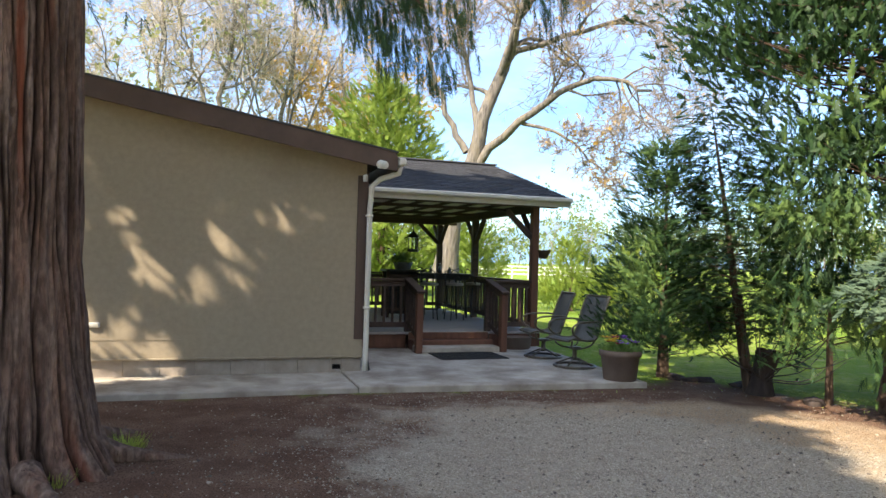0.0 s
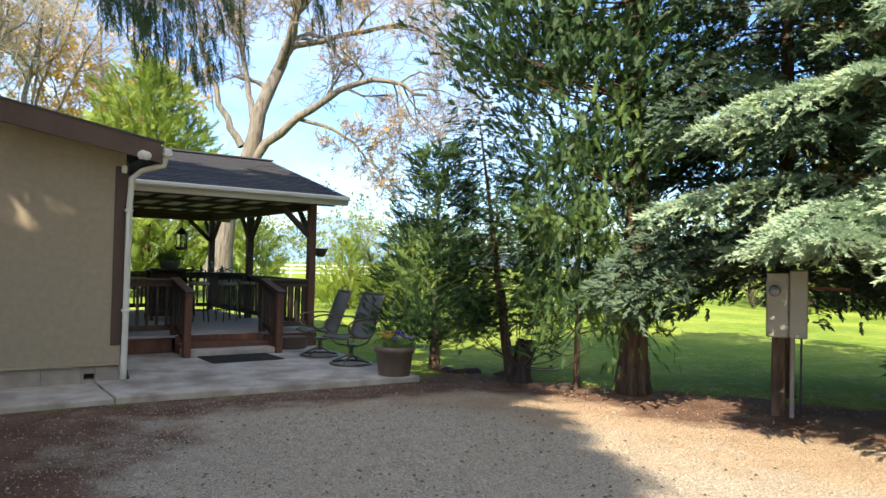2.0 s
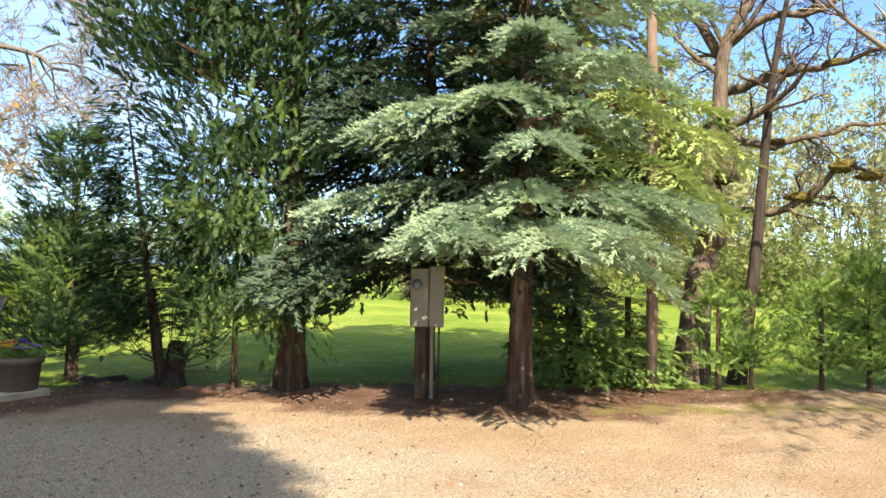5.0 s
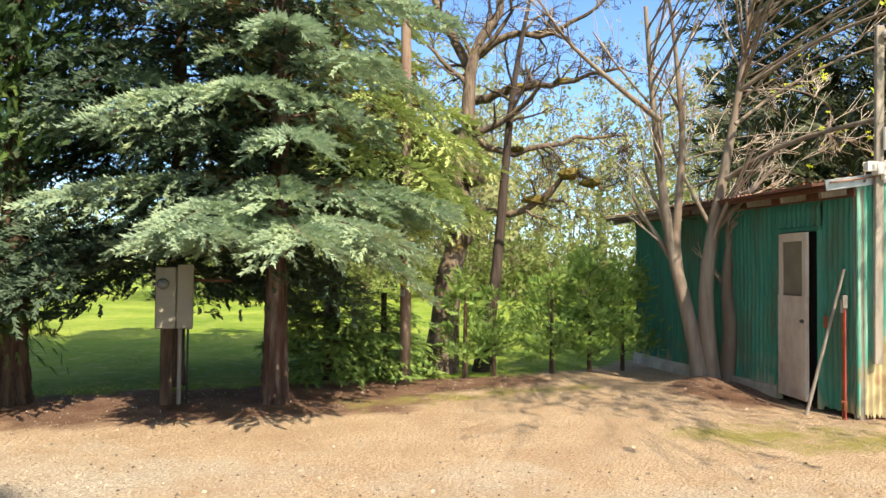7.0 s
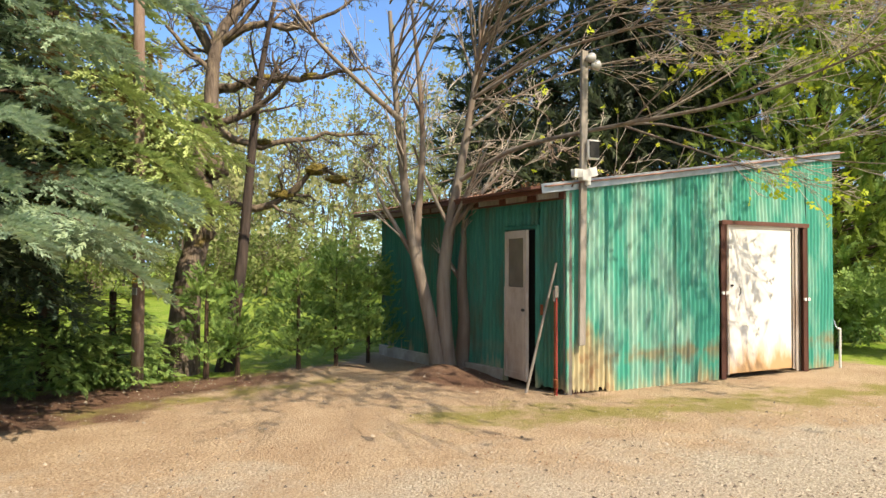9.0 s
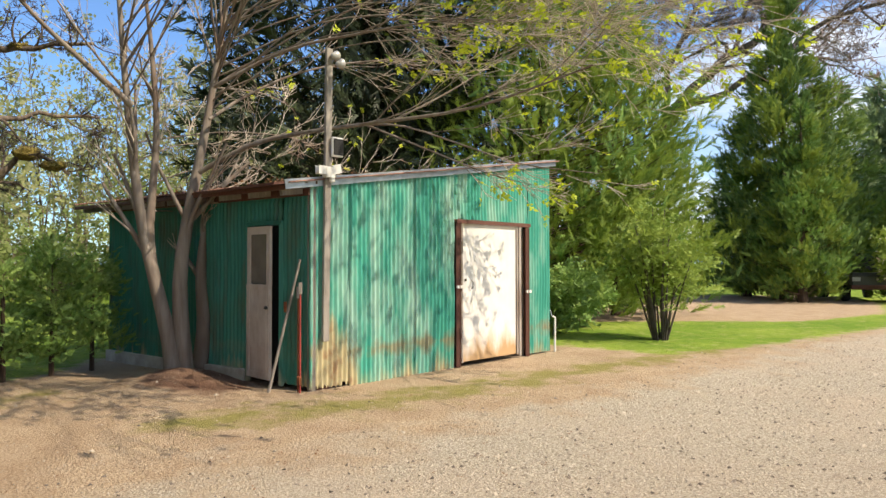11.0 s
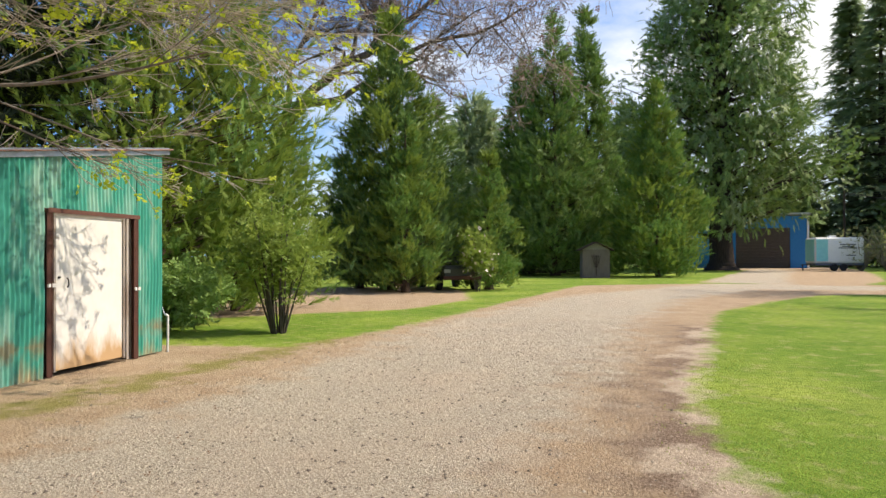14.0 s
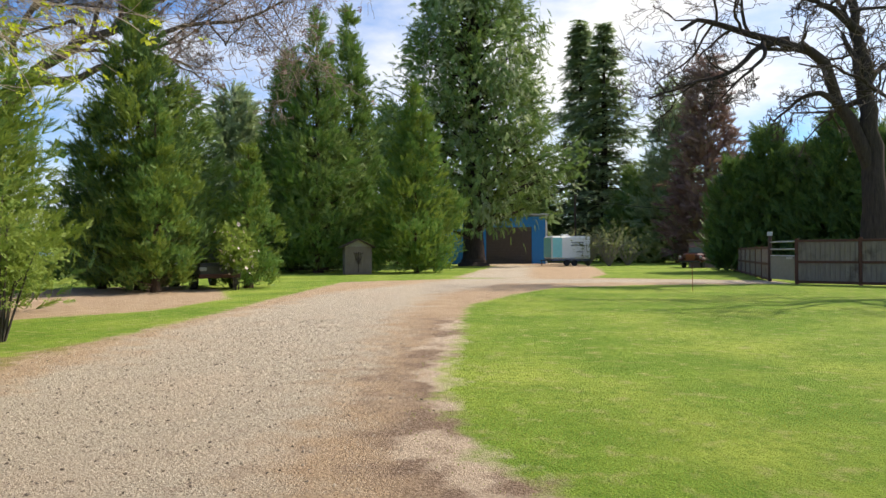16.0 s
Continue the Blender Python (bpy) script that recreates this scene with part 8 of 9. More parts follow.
# ---- porch furniture and patio things ----
def flat_sling(bm, pts, w, th=0.012):
    """A sheet of sling w wide that follows pts in the x-z plane."""
    P = smooth_path(pts, 16)
    rows = []
    for p in P:
        rows.append([bm.verts.new((p[0], -w / 2 + w * k / 4, p[2] - 0.012 * math.sin(math.pi * k / 4))) for k in range(5)])
    for a, b in zip(rows, rows[1:]):
        for k in range(4):
            bm.faces.new((a[k], a[k + 1], b[k + 1], b[k]))
    bmesh.ops.recalc_face_normals(bm, faces=bm.faces)
    bmesh.ops.solidify(bm, geom=bm.faces[:], thickness=th)
    return bm


def swivel_chair():
    """Sling patio rocker on a swivel ring; it faces +x."""
    e = root("patio_chair", pose(0, 0, 0), "grey sling swivel patio chair with a bronze tube frame", "chair", "chairs on the patio")
    prof = [(0.30, 0, 0.40), (0.20, 0, 0.435), (0.0, 0, 0.40), (-0.16, 0, 0.42), (-0.24, 0, 0.60), (-0.33, 0, 0.86), (-0.40, 0, 1.02)]
    part("sling", flat_sling(bmesh.new(), prof, 0.50), M["sling"], e, "", True)
    for sy in (-0.27, 0.27):
        P = smooth_path([(x, sy, z) for x, y, z in prof], 20)
        part("side_rail", tube_bm([tuple(p) for p in P], 0.015, 8), M["bronze"], e, "", True)
        arm = smooth_path([(-0.27, sy, 0.66), (-0.12, sy * 1.12, 0.67), (0.14, sy * 1.15, 0.655), (0.25, sy * 1.12, 0.60), (0.23, sy * 1.06, 0.50), (0.08, sy, 0.41)], 18)
        part("armrest", tube_bm([tuple(p) for p in arm], 0.014, 8), M["bronze"], e, "", True)
        bow = smooth_path([(0.22, sy * 0.9, 0.40), (0.16, sy * 0.6, 0.30), (0.0, sy * 0.45, 0.27), (-0.16, sy * 0.6, 0.32), (-0.2, sy * 0.9, 0.45)], 14)
        part("spring_bow", tube_bm([tuple(p) for p in bow], 0.012, 6), M["bronze"], e, "", True)
    for x, z in ((0.30, 0.40), (-0.40, 1.02)):
        part("cross_bar", tube_bm([(x, -0.27, z), (x, 0.27, z)], 0.015, 8), M["bronze"], e)
    part("swivel_column", lathe([(0.05, 0.10), (0.035, 0.13), (0.03, 0.24), (0.09, 0.27), (0.09, 0.29)], 14), M["bronze"], e, "", True)
    ring = [(0.29 * math.cos(t), 0.29 * math.sin(t), 0.022) for t in np.linspace(0, 2 * math.pi, 33)]
    part("base_ring", tube_bm(ring, 0.018, 8), M["bronze"], e, "", True)
    for k in range(4):
        t = k * math.pi / 2 + 0.6
        part("base_leg", tube_bm([(0.04 * math.cos(t), 0.04 * math.sin(t), 0.13), (0.16 * math.cos(t), 0.16 * math.sin(t), 0.085), (0.29 * math.cos(t), 0.29 * math.sin(t), 0.025)], 0.013, 6), M["bronze"], e, "", True)
    return e


chair = swivel_chair()
chair.matrix_world = pose(1.93, 10.22, PATIO_Z, 0, 0, 205)
copy_thing(chair, pose(1.62, 11.2, PATIO_Z, 0, 0, 192))


def flower_tub():
    e = root("flower_tub", pose(2.33, 9.2, PATIO_Z), "brown whiskey-barrel tub planted with yellow and violet pansies", "flower pot")
    part("tub", lathe([(0.205, 0.0), (0.21, 0.01), (0.245, 0.30), (0.268, 0.305), (0.272, 0.38), (0.255, 0.385), (0.24, 0.33)], 32), M["terracotta"], e, "", True)
    part("soil", lathe([(0.24, 0.33), (0.0, 0.345)], 24), M["soil"], e)
    rng = np.random.default_rng(9)
    n = 260
    a, r = rng.uniform(0, 6.28, n), 0.23 * np.sqrt(rng.uniform(0, 1, n))
    P = np.stack([r * np.cos(a), r * np.sin(a), 0.34 + rng.uniform(0, 0.12, n) * (1.2 - r / 0.3)], 1)
    leafy("leaves", "leaf", P, np.stack([np.cos(a), np.sin(a), 0.8 + 0 * a], 1), rng.normal(0, 1, P.shape), 0.07 * rng.uniform(0.6, 1.2, n), M["f_yew"], e, rng)
    for k in range(30):
        t, rr = rng.uniform(0, 6.28), 0.22 * math.sqrt(rng.uniform(0, 1))
        c = Vector((rr * math.cos(t), rr * math.sin(t), 0.47 + rng.uniform(0, 0.07)))
        side = math.cos(t - 2.9) * rr
        mat = M["petal_y"] if side > 0.02 else M["petal_p"]
        if k % 7 == 0:
            mat = M["petal_r"]
        bm = bmesh.new()
        for j in range(5):
            q = j * 1.2566 + t
            v = [bm.verts.new(c), bm.verts.new(c + Vector((math.cos(q - 0.5) * 0.034, math.sin(q - 0.5) * 0.034, 0.012))), bm.verts.new(c + Vector((math.cos(q) * 0.05, math.sin(q) * 0.05, 0.025))), bm.verts.new(c + Vector((math.cos(q + 0.5) * 0.034, math.sin(q + 0.5) * 0.034, 0.012)))]
            bm.faces.new(v)
        part("flower", bm, mat, e)


flower_tub()


def patio_small():
    e = root("planter_box", HOUSE @ pose(3.1, 2.02, PATIO_Z), "low brown oval planter box against the deck", "planter")
    bm = lathe([(0.17, 0.0), (0.19, 0.02), (0.205, 0.19), (0.215, 0.20), (0.2, 0.21), (0.19, 0.17)], 24)
    bmesh.ops.scale(bm, vec=(1.35, 0.8, 1), verts=bm.verts)
    part("box", bm, M["terracotta"], e, "", True)
    bm = lathe([(0.195, 0.17), (0.0, 0.18)], 20)
    bmesh.ops.scale(bm, vec=(1.3, 0.78, 1), verts=bm.verts)
    part("soil", bm, M["soil"], e)
    m = root("doormat", HOUSE @ pose(1.93, 1.22, PATIO_Z), "black ribbed rubber doormat before the steps", "doormat")
    part("mat", box(-0.54, -0.37, 0.0, 0.54, 0.37, 0.014, 0.005), M["rubber"], m)
    for k in range(16):
        part("rib", box(-0.51, -0.345 + k * 0.044, 0.0145, 0.51, -0.32 + k * 0.044, 0.019, 0.002), M["rubber"], m)
    b = root("post_basket", HOUSE @ pose(3.72, 2.33, 1.66), "dark corner basket fixed to the porch post", "basket")
    bm = lathe([(0.05, -0.02), (0.08, 0.0), (0.135, 0.12), (0.145, 0.13), (0.13, 0.13), (0.07, 0.02)], 20)
    part("basket", bm, M["darkwood"], b, "", True)
    part("bracket", box(-0.12, -0.02, 0.02, -0.03, 0.02, 0.10, 0.004), M["blackmetal"], b)
    t = root("rail_tub", HOUSE @ pose(1.93, 5.35, DECK_Z + 1.0), "grey-blue planting tub standing on the bar cabinet", "planter")
    bm = lathe([(0.15, 0.0), (0.19, 0.16), (0.2, 0.17), (0.18, 0.17), (0.14, 0.03)], 20)
    bmesh.ops.scale(bm, vec=(1.1, 0.7, 0.9), verts=bm.verts)
    part("tub", bm, M["galv"], t, "", True)
    rng = np.random.default_rng(10)
    P = rng.normal(0, 1, (160, 3)) * [0.12, 0.06, 0.05] + [0, 0, 0.2]
    tagged(leafy("plant", "leaf", P, rng.normal(0, 1, P.shape) + [0, 0, 1], rng.normal(0, 1, P.shape), 0.1 * rng.uniform(0.6, 1.2, 160), M["f_yew"], t, rng), kind="stuff")
    ln = root("lantern", HOUSE @ pose(2.05, 5.0, 1.72), "black hanging glass lantern under the porch beams", "lantern")
    part("roof", lathe([(0.13, 0.30), (0.11, 0.33), (0.05, 0.40), (0.015, 0.43), (0.012, 0.47)], 6), M["blackmetal"], ln)
    part("base", lathe([(0.10, 0.0), (0.125, 0.02), (0.125, 0.05), (0.1, 0.06)], 6), M["blackmetal"], ln)
    part("glass", lathe([(0.095, 0.06), (0.095, 0.30)], 6), M["glassclear"], ln).visible_shadow = False
    for k in range(6):
        q = k * math.pi / 3
        part("bar", box(0.1 * math.cos(q) - 0.006, 0.1 * math.sin(q) - 0.006, 0.05, 0.1 * math.cos(q) + 0.006, 0.1 * math.sin(q) + 0.006, 0.31, 0), M["blackmetal"], ln)
    part("chain", tube_bm([(0, 0, 0.46), (0, 0, 0.98)], 0.006, 6), M["blackmetal"], ln)


patio_small()


def bar_set():
    e = root("bar_table", HOUSE @ pose(2.75, 5.35, DECK_Z), "dark high bar table on the porch deck", "table")
    part("tabletop", box(-0.62, -0.42, 0.90, 0.62, 0.42, 0.94, 0.01), M["blackmetal"], e)
    part("apron", box(-0.55, -0.35, 0.82, 0.55, 0.35, 0.899, 0.004), M["blackmetal"], e)
    for sx in (-0.52, 0.52):
        for sy in (-0.32, 0.32):
            part("leg", tube_bm([(sx * 0.92, sy * 0.92, 0.82), (sx, sy, 0.0)], 0.022, 8), M["blackmetal"], e)
    c = root("bar_cabinet", HOUSE @ pose(1.93, 5.35, DECK_Z), "dark slatted bar cabinet on the porch deck", "cabinet")
    part("top", box(-0.42, -0.27, 0.955, 0.42, 0.27, 1.0, 0.008), M["blackmetal"], c)
    part("back_panel", box(-0.36, 0.16, 0.05, 0.36, 0.18, 0.954, 0.003), M["blackmetal"], c)
    for sx in (-0.36, 0.36):
        for sy in (-0.2, 0.2):
            part("leg", box(sx - 0.03, sy - 0.03, 0.0, sx + 0.03, sy + 0.03, 0.954, 0.004), M["darkwood"], c)
    for z in (0.14, 0.84):
        part("rail", box(-0.33, -0.215, z, 0.33, -0.185, z + 0.06, 0.004), M["darkwood"], c)
    for k in range(7):
        x = -0.27 + 0.09 * k
        part("slat", box(x - 0.018, -0.21, 0.202, x + 0.018, -0.19, 0.838, 0.003), M["darkwood"], c)
    st = root("bar_stool", HOUSE @ pose(2.3, 4.6, DECK_Z), "black metal bar stool with a pale padded seat", "stool", "stools at the bar table")
    part("seat", lathe([(0.0, 0.70), (0.17, 0.70), (0.19, 0.72), (0.18, 0.755), (0.0, 0.765)], 20), M["deckboard"], st, "pale padded seat", True)
    for k in range(4):
        q = k * math.pi / 2 + 0.78
        part("leg", tube_bm([(0.13 * math.cos(q), 0.13 * math.sin(q), 0.70), (0.21 * math.cos(q), 0.21 * math.sin(q), 0.0)], 0.012, 6), M["blackmetal"], st)
    part("foot_ring", tube_bm([(0.19 * math.cos(t), 0.19 * math.sin(t), 0.22) for t in np.linspace(0, 2 * math.pi, 21)], 0.009, 6), M["blackmetal"], st)
    part("backrest", tube_bm([(-0.17, 0.07, 0.72), (-0.15, 0.15, 0.98), (0.0, 0.19, 1.04), (0.15, 0.15, 0.98), (0.17, 0.07, 0.72)], 0.012, 6), M["blackmetal"], st)
    for a, b, r in ((2.85, 4.62, 10), (3.5, 5.2, 100), (3.3, 6.05, 200), (2.5, 6.1, 170)):
        copy_thing(st, HOUSE @ pose(a, b, DECK_Z, 0, 0, r))
    for k, (dx, dy, hh, rr) in enumerate(((-0.2, 0.0, 0.14, 0.03), (0.02, 0.05, 0.19, 0.035), (0.2, -0.06, 0.11, 0.045))):
        c = root("table_bottle" if k < 2 else "table_jar", HOUSE @ pose(2.75 + dx, 5.35 + dy, DECK_Z + 0.94), "small dark condiment bottle on the bar table", "bottle", "bottles on the table")
        part("body", lathe([(rr, 0), (rr, hh * 0.6), (rr * 0.45, hh * 0.78), (rr * 0.42, hh)], 12), M["windscreen"], c, "", True)
        part("cap", lathe([(rr * 0.5, hh), (rr * 0.5, hh + 0.02)], 12), M["whiteplastic"], c)


bar_set()


# ---- yard posts ----
def utility():
    e = root("meter_post", pose(5.9, 6.18, 0, 0, 0, -42), "grey steel meter cabinet on a timber post with conduit", "meter box")
    part("post", beam((-0.06, 0.10, -0.1), (-0.06, 0.10, 1.55), 0.13, 0.11), M["bark_dark"], e)
    part("conduit", tube_bm([(0.075, 0.06, -0.05), (0.075, 0.06, 0.9)], 0.024, 8), M["greywood"], e)
    part("thin_conduit", tube_bm([(0.16, 0.08, -0.05), (0.16, 0.08, 0.9)], 0.012, 8), M["blackmetal"], e)
    part("cabinet", box(-0.19, -0.09, 0.86, 0.03, 0.10, 1.55, 0.012), M["greypaint"], e, "grey-green meter cabinet")
    d = part("cabinet_door", box(0.035, -0.12, 0.86, 0.21, 0.10, 1.58, 0.012), M["greypaint"], e, "closed breaker panel")
    part("latch", box(0.10, -0.135, 0.875, 0.13, -0.12, 0.90, 0.003), M["galv"], d)
    bm = lathe([(0.062, 0), (0.062, 0.03), (0.05, 0.06), (0.0, 0.065)], 20)
    bmesh.ops.transform(bm, matrix=Matrix.Translation((-0.11, -0.09, 1.36)) @ Matrix.Rotation(radians(90), 4, "X"), verts=bm.verts)
    part("meter", bm, M["windscreen"], e, "round glass meter", True)
    part("arm", beam((0.21, 0.06, 1.40), (0.62, 0.10, 1.39), 0.035, 0.03), M["doorframe"], e, "rusty side bracket")
    p = root("utility_pole", pose(8.6, 4.75, 0), "reddish weathered timber utility pole with a yellow tag", "utility pole")
    part("pole", tube_bm([(0, 0, -0.2), (0.01, 0, 2.0), (-0.02, 0.03, 5.0), (-0.04, 0.05, 9.0)], [0.078, 0.074, 0.068, 0.06], 16), M["polewood"], p, "", True)
    part("tag", lathe([(0.077, 1.33), (0.0765, 1.40)], 16), M["yellowtag"], p, "yellow band")
    part("staple_plate", box(-0.09, -0.03, 1.18, -0.07, 0.03, 1.27, 0.003), M["galv"], p)


utility()


def stump():
    e = root("stump", pose(3.99, 8.86, 0), "dark cut stump sprouting thin arching shoots", "tree stump")
    v = smooth_path([(0, 0, -0.1), (0.03, 0.0, 0.25), (0.10, -0.02, 0.55)], 10)
    a, f = tubes([(v, np.array([0.22, 0.19, 0.16, 0.14, 0.13, 0.13, 0.135, 0.14, 0.15, 0.13]))], 14)
    link_mesh("bole", raw_mesh("bole", a, f, True), M["bark_black"], e)
    part("cut_top", lathe([(0.125, 0.0), (0.0, 0.01)], 14, centre=(0.10, -0.02, 0.55)), M["bark_black"], e)
    rng = np.random.default_rng(6)
    paths = []
    for k in range(26):
        t = rng.uniform(0, 6.28)
        L = rng.uniform(0.5, 1.3)
        b = np.array([0.08 * math.cos(t), 0.08 * math.sin(t), rng.uniform(0.15, 0.5)])
        up = rng.uniform(0.1, 1.3)
        paths.append((smooth_path([b, b + [math.cos(t) * L * 0.5, math.sin(t) * L * 0.5, up * 0.45 - 0.1], b + [math.cos(t) * L * 0.85, math.sin(t) * L * 0.85, up]], 8), np.linspace(0.009, 0.003, 8)))
    a, f = tubes(paths, 4)
    tagged(link_mesh("shoots", raw_mesh("shoots", a, f, True), M["twig_dark"], e), kind="stuff")
    for k, (x, y) in enumerate(((3.55, 9.75), (4.05, 9.45), (4.4, 8.35), (3.3, 10.0))):
        r = root("edging_stone", pose(x, y, 0, 0, 0, 30 * k), "low dark mossy edging stone along the lawn", "stone", "edging stones")
        bm = bmesh.new()
        bmesh.ops.create_icosphere(bm, subdivisions=2, radius=1)
        for q in bm.verts:
            n = noise.noise(q.co * 1.6 + Vector((k * 3, 0, 0)))
            q.co = Vector((q.co.x * 0.28, q.co.y * 0.13, q.co.z * 0.06)) * (1 + 0.35 * n)
        part("stone", bm, M["bark_black"], r, "", True)


stump()


def cedar_tufts():
    rng = np.random.default_rng(12)
    for x, y in ((-2.62, 5.42), (-2.56, 4.72), (-2.45, 5.6)):
        e = root("grass_tuft", pose(x, y, 0), "small green grass tuft at the cedar's foot", "grass tuft", "tufts at the cedar")
        n = 240
        a, r = rng.uniform(0, 6.28, n), 0.14 * np.sqrt(rng.uniform(0, 1, n))
        b = np.stack([r * np.cos(a), r * np.sin(a), 0 * a], 1)
        h = rng.uniform(0.05, 0.13, n)
        w = np.stack([-np.sin(a), np.cos(a), 0 * a], 1) * 0.004
        tip = b + np.stack([np.cos(a) * h * 0.6 + rng.normal(0, 0.02, n), np.sin(a) * h * 0.6 + rng.normal(0, 0.02, n), h], 1)
        v = np.stack([b - w, b + w, tip], 1).reshape(-1, 3)
        tagged(link_mesh("blades", raw_mesh("blades", v, np.arange(3 * n).reshape(-1, 3)), M["f_grass"], e), kind="stuff")


cedar_tufts()


# ---- far end of the drive ----
def facing(az, d, turn=0.0):
    """A place at that bearing, its -y side turned to the yard."""
    x, y = at(az, d)
    return pose(x, y, 0, 0, 0, -az + turn)


def garden_shed():
    e = root("garden_shed", facing(144.1, 52, 8) @ Matrix.Scale(0.86, 4), "small grey garden shed with a gabled roof and trellis", "shed")
    part("body", box(-1.1, 0, 0, 1.1, 1.9, 2.35, 0.01), M["shedgrey"], e)
    for k in range(9):
        part("batten", box(-1.1 + k * 0.275 - 0.02, -0.025, 0.05, -1.1 + k * 0.275 + 0.02, -0.001, 2.33, 0.003), M["shedgrey"], e)
    bm = bmesh.new()
    f = [bm.verts.new(c) for c in ((-1.1, 0, 2.352), (1.1, 0, 2.352), (0, 0, 2.9))]
    b = [bm.verts.new(c) for c in ((-1.1, 1.9, 2.352), (1.1, 1.9, 2.352), (0, 1.9, 2.9))]
    bm.faces.new(f)
    bm.faces.new(b[::-1])
    for i in range(3):
        j = (i + 1) % 3
        bm.faces.new((f[j], f[i], b[i], b[j]))
    part("gable", bm, M["greywood"], e)
    for s in (-1, 1):
        part("roof", beam((0, 0.9, 2.97), (s * 1.45, 0.9, 2.27), 2.5, 0.06, 0.01, None, (0, 0, 1)), M["darkwood"], e, "dark shed roof")
    tr = part("trellis", box(-0.03, -0.07, 0.2, 0.03, -0.04, 1.9, 0.003), M["darkwood"], e, "dark fan trellis on the front")
    for k in (-2, -1, 1, 2):
        part("slat", beam((0.03 * k, -0.055, 0.9), (0.19 * k, -0.055, 1.9), 0.045, 0.03), M["darkwood"], tr)
    part("slat", beam((-0.4, -0.075, 1.75), (0.4, -0.075, 1.75), 0.045, 0.03), M["darkwood"], tr)
    part("slat", beam((-0.25, -0.075, 1.3), (0.25, -0.075, 1.3), 0.045, 0.03), M["darkwood"], tr)


garden_shed()


def blue_barn():
    e = root("barn", facing(156.0, 96, -2), "bright blue steel barn with a brown roll-up door", "barn")
    W0, W1, H = -9.0, 5.0, 6.3
    for x0, x1 in ((W0, -2.95), (3.15, W1)):
        part("front_wall", box(x0, 0, 0, x1, 0.2, H, 0), M["bluepaint"], e)
        n = int((x1 - x0) / 0.6)
        for k in range(n):
            part("rib", box(x0 + 0.1 + k * 0.6, -0.05, 0.0, x0 + 0.18 + k * 0.6, -0.002, H, 0), M["bluepaint"], e)
    part("lintel", box(-2.95, 0, 4.9, 3.15, 0.2, H, 0), M["bluepaint"], e)
    d = part("roll_door", box(-2.95, 0.1, 0.0, 3.15, 0.16, 4.9, 0), M["browndoor"], e, "brown roll-up door")
    for k in range(13):
        part("door_slat", box(-2.93, 0.07, 0.04 + k * 0.37, 3.13, 0.098, 0.36 + k * 0.37, 0.02), M["browndoor"], d)
    part("side_wall", box(W1 - 0.2, 0.21, 0, W1, 14, H, 0), M["bluepaint"], e)
    part("side_wall", box(W0, 0.21, 0, W0 + 0.2, 14, H, 0), M["bluepaint"], e)
    part("corner_trim", box(W1 - 0.02, -0.1, 0, W1 + 0.22, 0.12, H + 0.1, 0.02), M["whitepaint"], e)
    part("roof", beam((W0 - 0.4, 7, H + 0.25), (W1 + 0.4, 7, H + 0.25), 14.8, 0.25, 0.02), M["galv"], e)


blue_barn()


def wheel(parent, x, y, z, r, w, name="wheel"):
    bm = lathe([(r * 0.55, -w / 2), (r * 0.95, -w / 2), (r, -w * 0.3), (r, w * 0.3), (r * 0.95, w / 2), (r * 0.55, w / 2)], 24)
    bmesh.ops.transform(bm, matrix=Matrix.Translation((x, y, z)) @ Matrix.Rotation(radians(90), 4, "X"), verts=bm.verts)
    t = part(name, bm, M["tyre"], parent, "", True)
    bm = lathe([(0.0, -w * 0.42), (r * 0.54, -w * 0.42), (r * 0.54, w * 0.42), (0.0, w * 0.42)], 16)
    bmesh.ops.transform(bm, matrix=Matrix.Translation((x, y, z)) @ Matrix.Rotation(radians(90), 4, "X"), verts=bm.verts)
    part("rim", bm, M["galv"], t)


def trailer():
    e = root("travel_trailer", facing(161.0, 80, 24), "white travel trailer with teal front and grey lettering", "trailer")
    bm = box(-2.35, 0, 0.75, 2.35, 2.3, 3.3, 0.16)
    part("body", bm, M["whitepaint"], e)
    part("teal_panel", box(-2.365, 0.1, 0.95, -2.352, 2.2, 3.1, 0), M["tealdecal"], e)
    part("skirt", box(-2.3, 0.05, 0.55, 2.3, 2.25, 0.748, 0.02), M["darkdecal"], e)
    for k, (x0, x1, z) in enumerate(((0.0, 1.5, 2.55), (0.25, 1.25, 2.36), (-0.1, 1.6, 2.2))):
        part("lettering_bar", box(x0, -0.012, z, x1, -0.002, z + 0.10, 0.002), M["darkdecal"], e)
    part("teal_side", box(-2.2, -0.014, 0.95, -1.1, -0.002, 3.1, 0.004), M["tealdecal"], e, "faded teal front third")
    part("entry_door", box(-0.75, -0.015, 0.85, -0.15, -0.003, 2.75, 0.01), M["whitepaint"], e)
    part("awning_box", box(0.6, -0.05, 1.5, 1.5, -0.002, 1.58, 0.01), M["darkdecal"], e)
    part("roof_vent", box(-0.6, 0.9, 3.302, 0.1, 1.5, 3.5, 0.05), M["whitepaint"], e)
    for x in (-0.5, 0.4):
        wheel(e, x, 0.15, 0.36, 0.36, 0.24)
    part("tongue", beam((-2.3, 1.1, 0.62), (-3.2, 1.1, 0.6), 0.1, 0.1), M["blackmetal"], e)
    part("jack", box(-3.1, 1.05, 0.0, -3.0, 1.15, 0.65, 0.01), M["blackmetal"], e)


trailer()


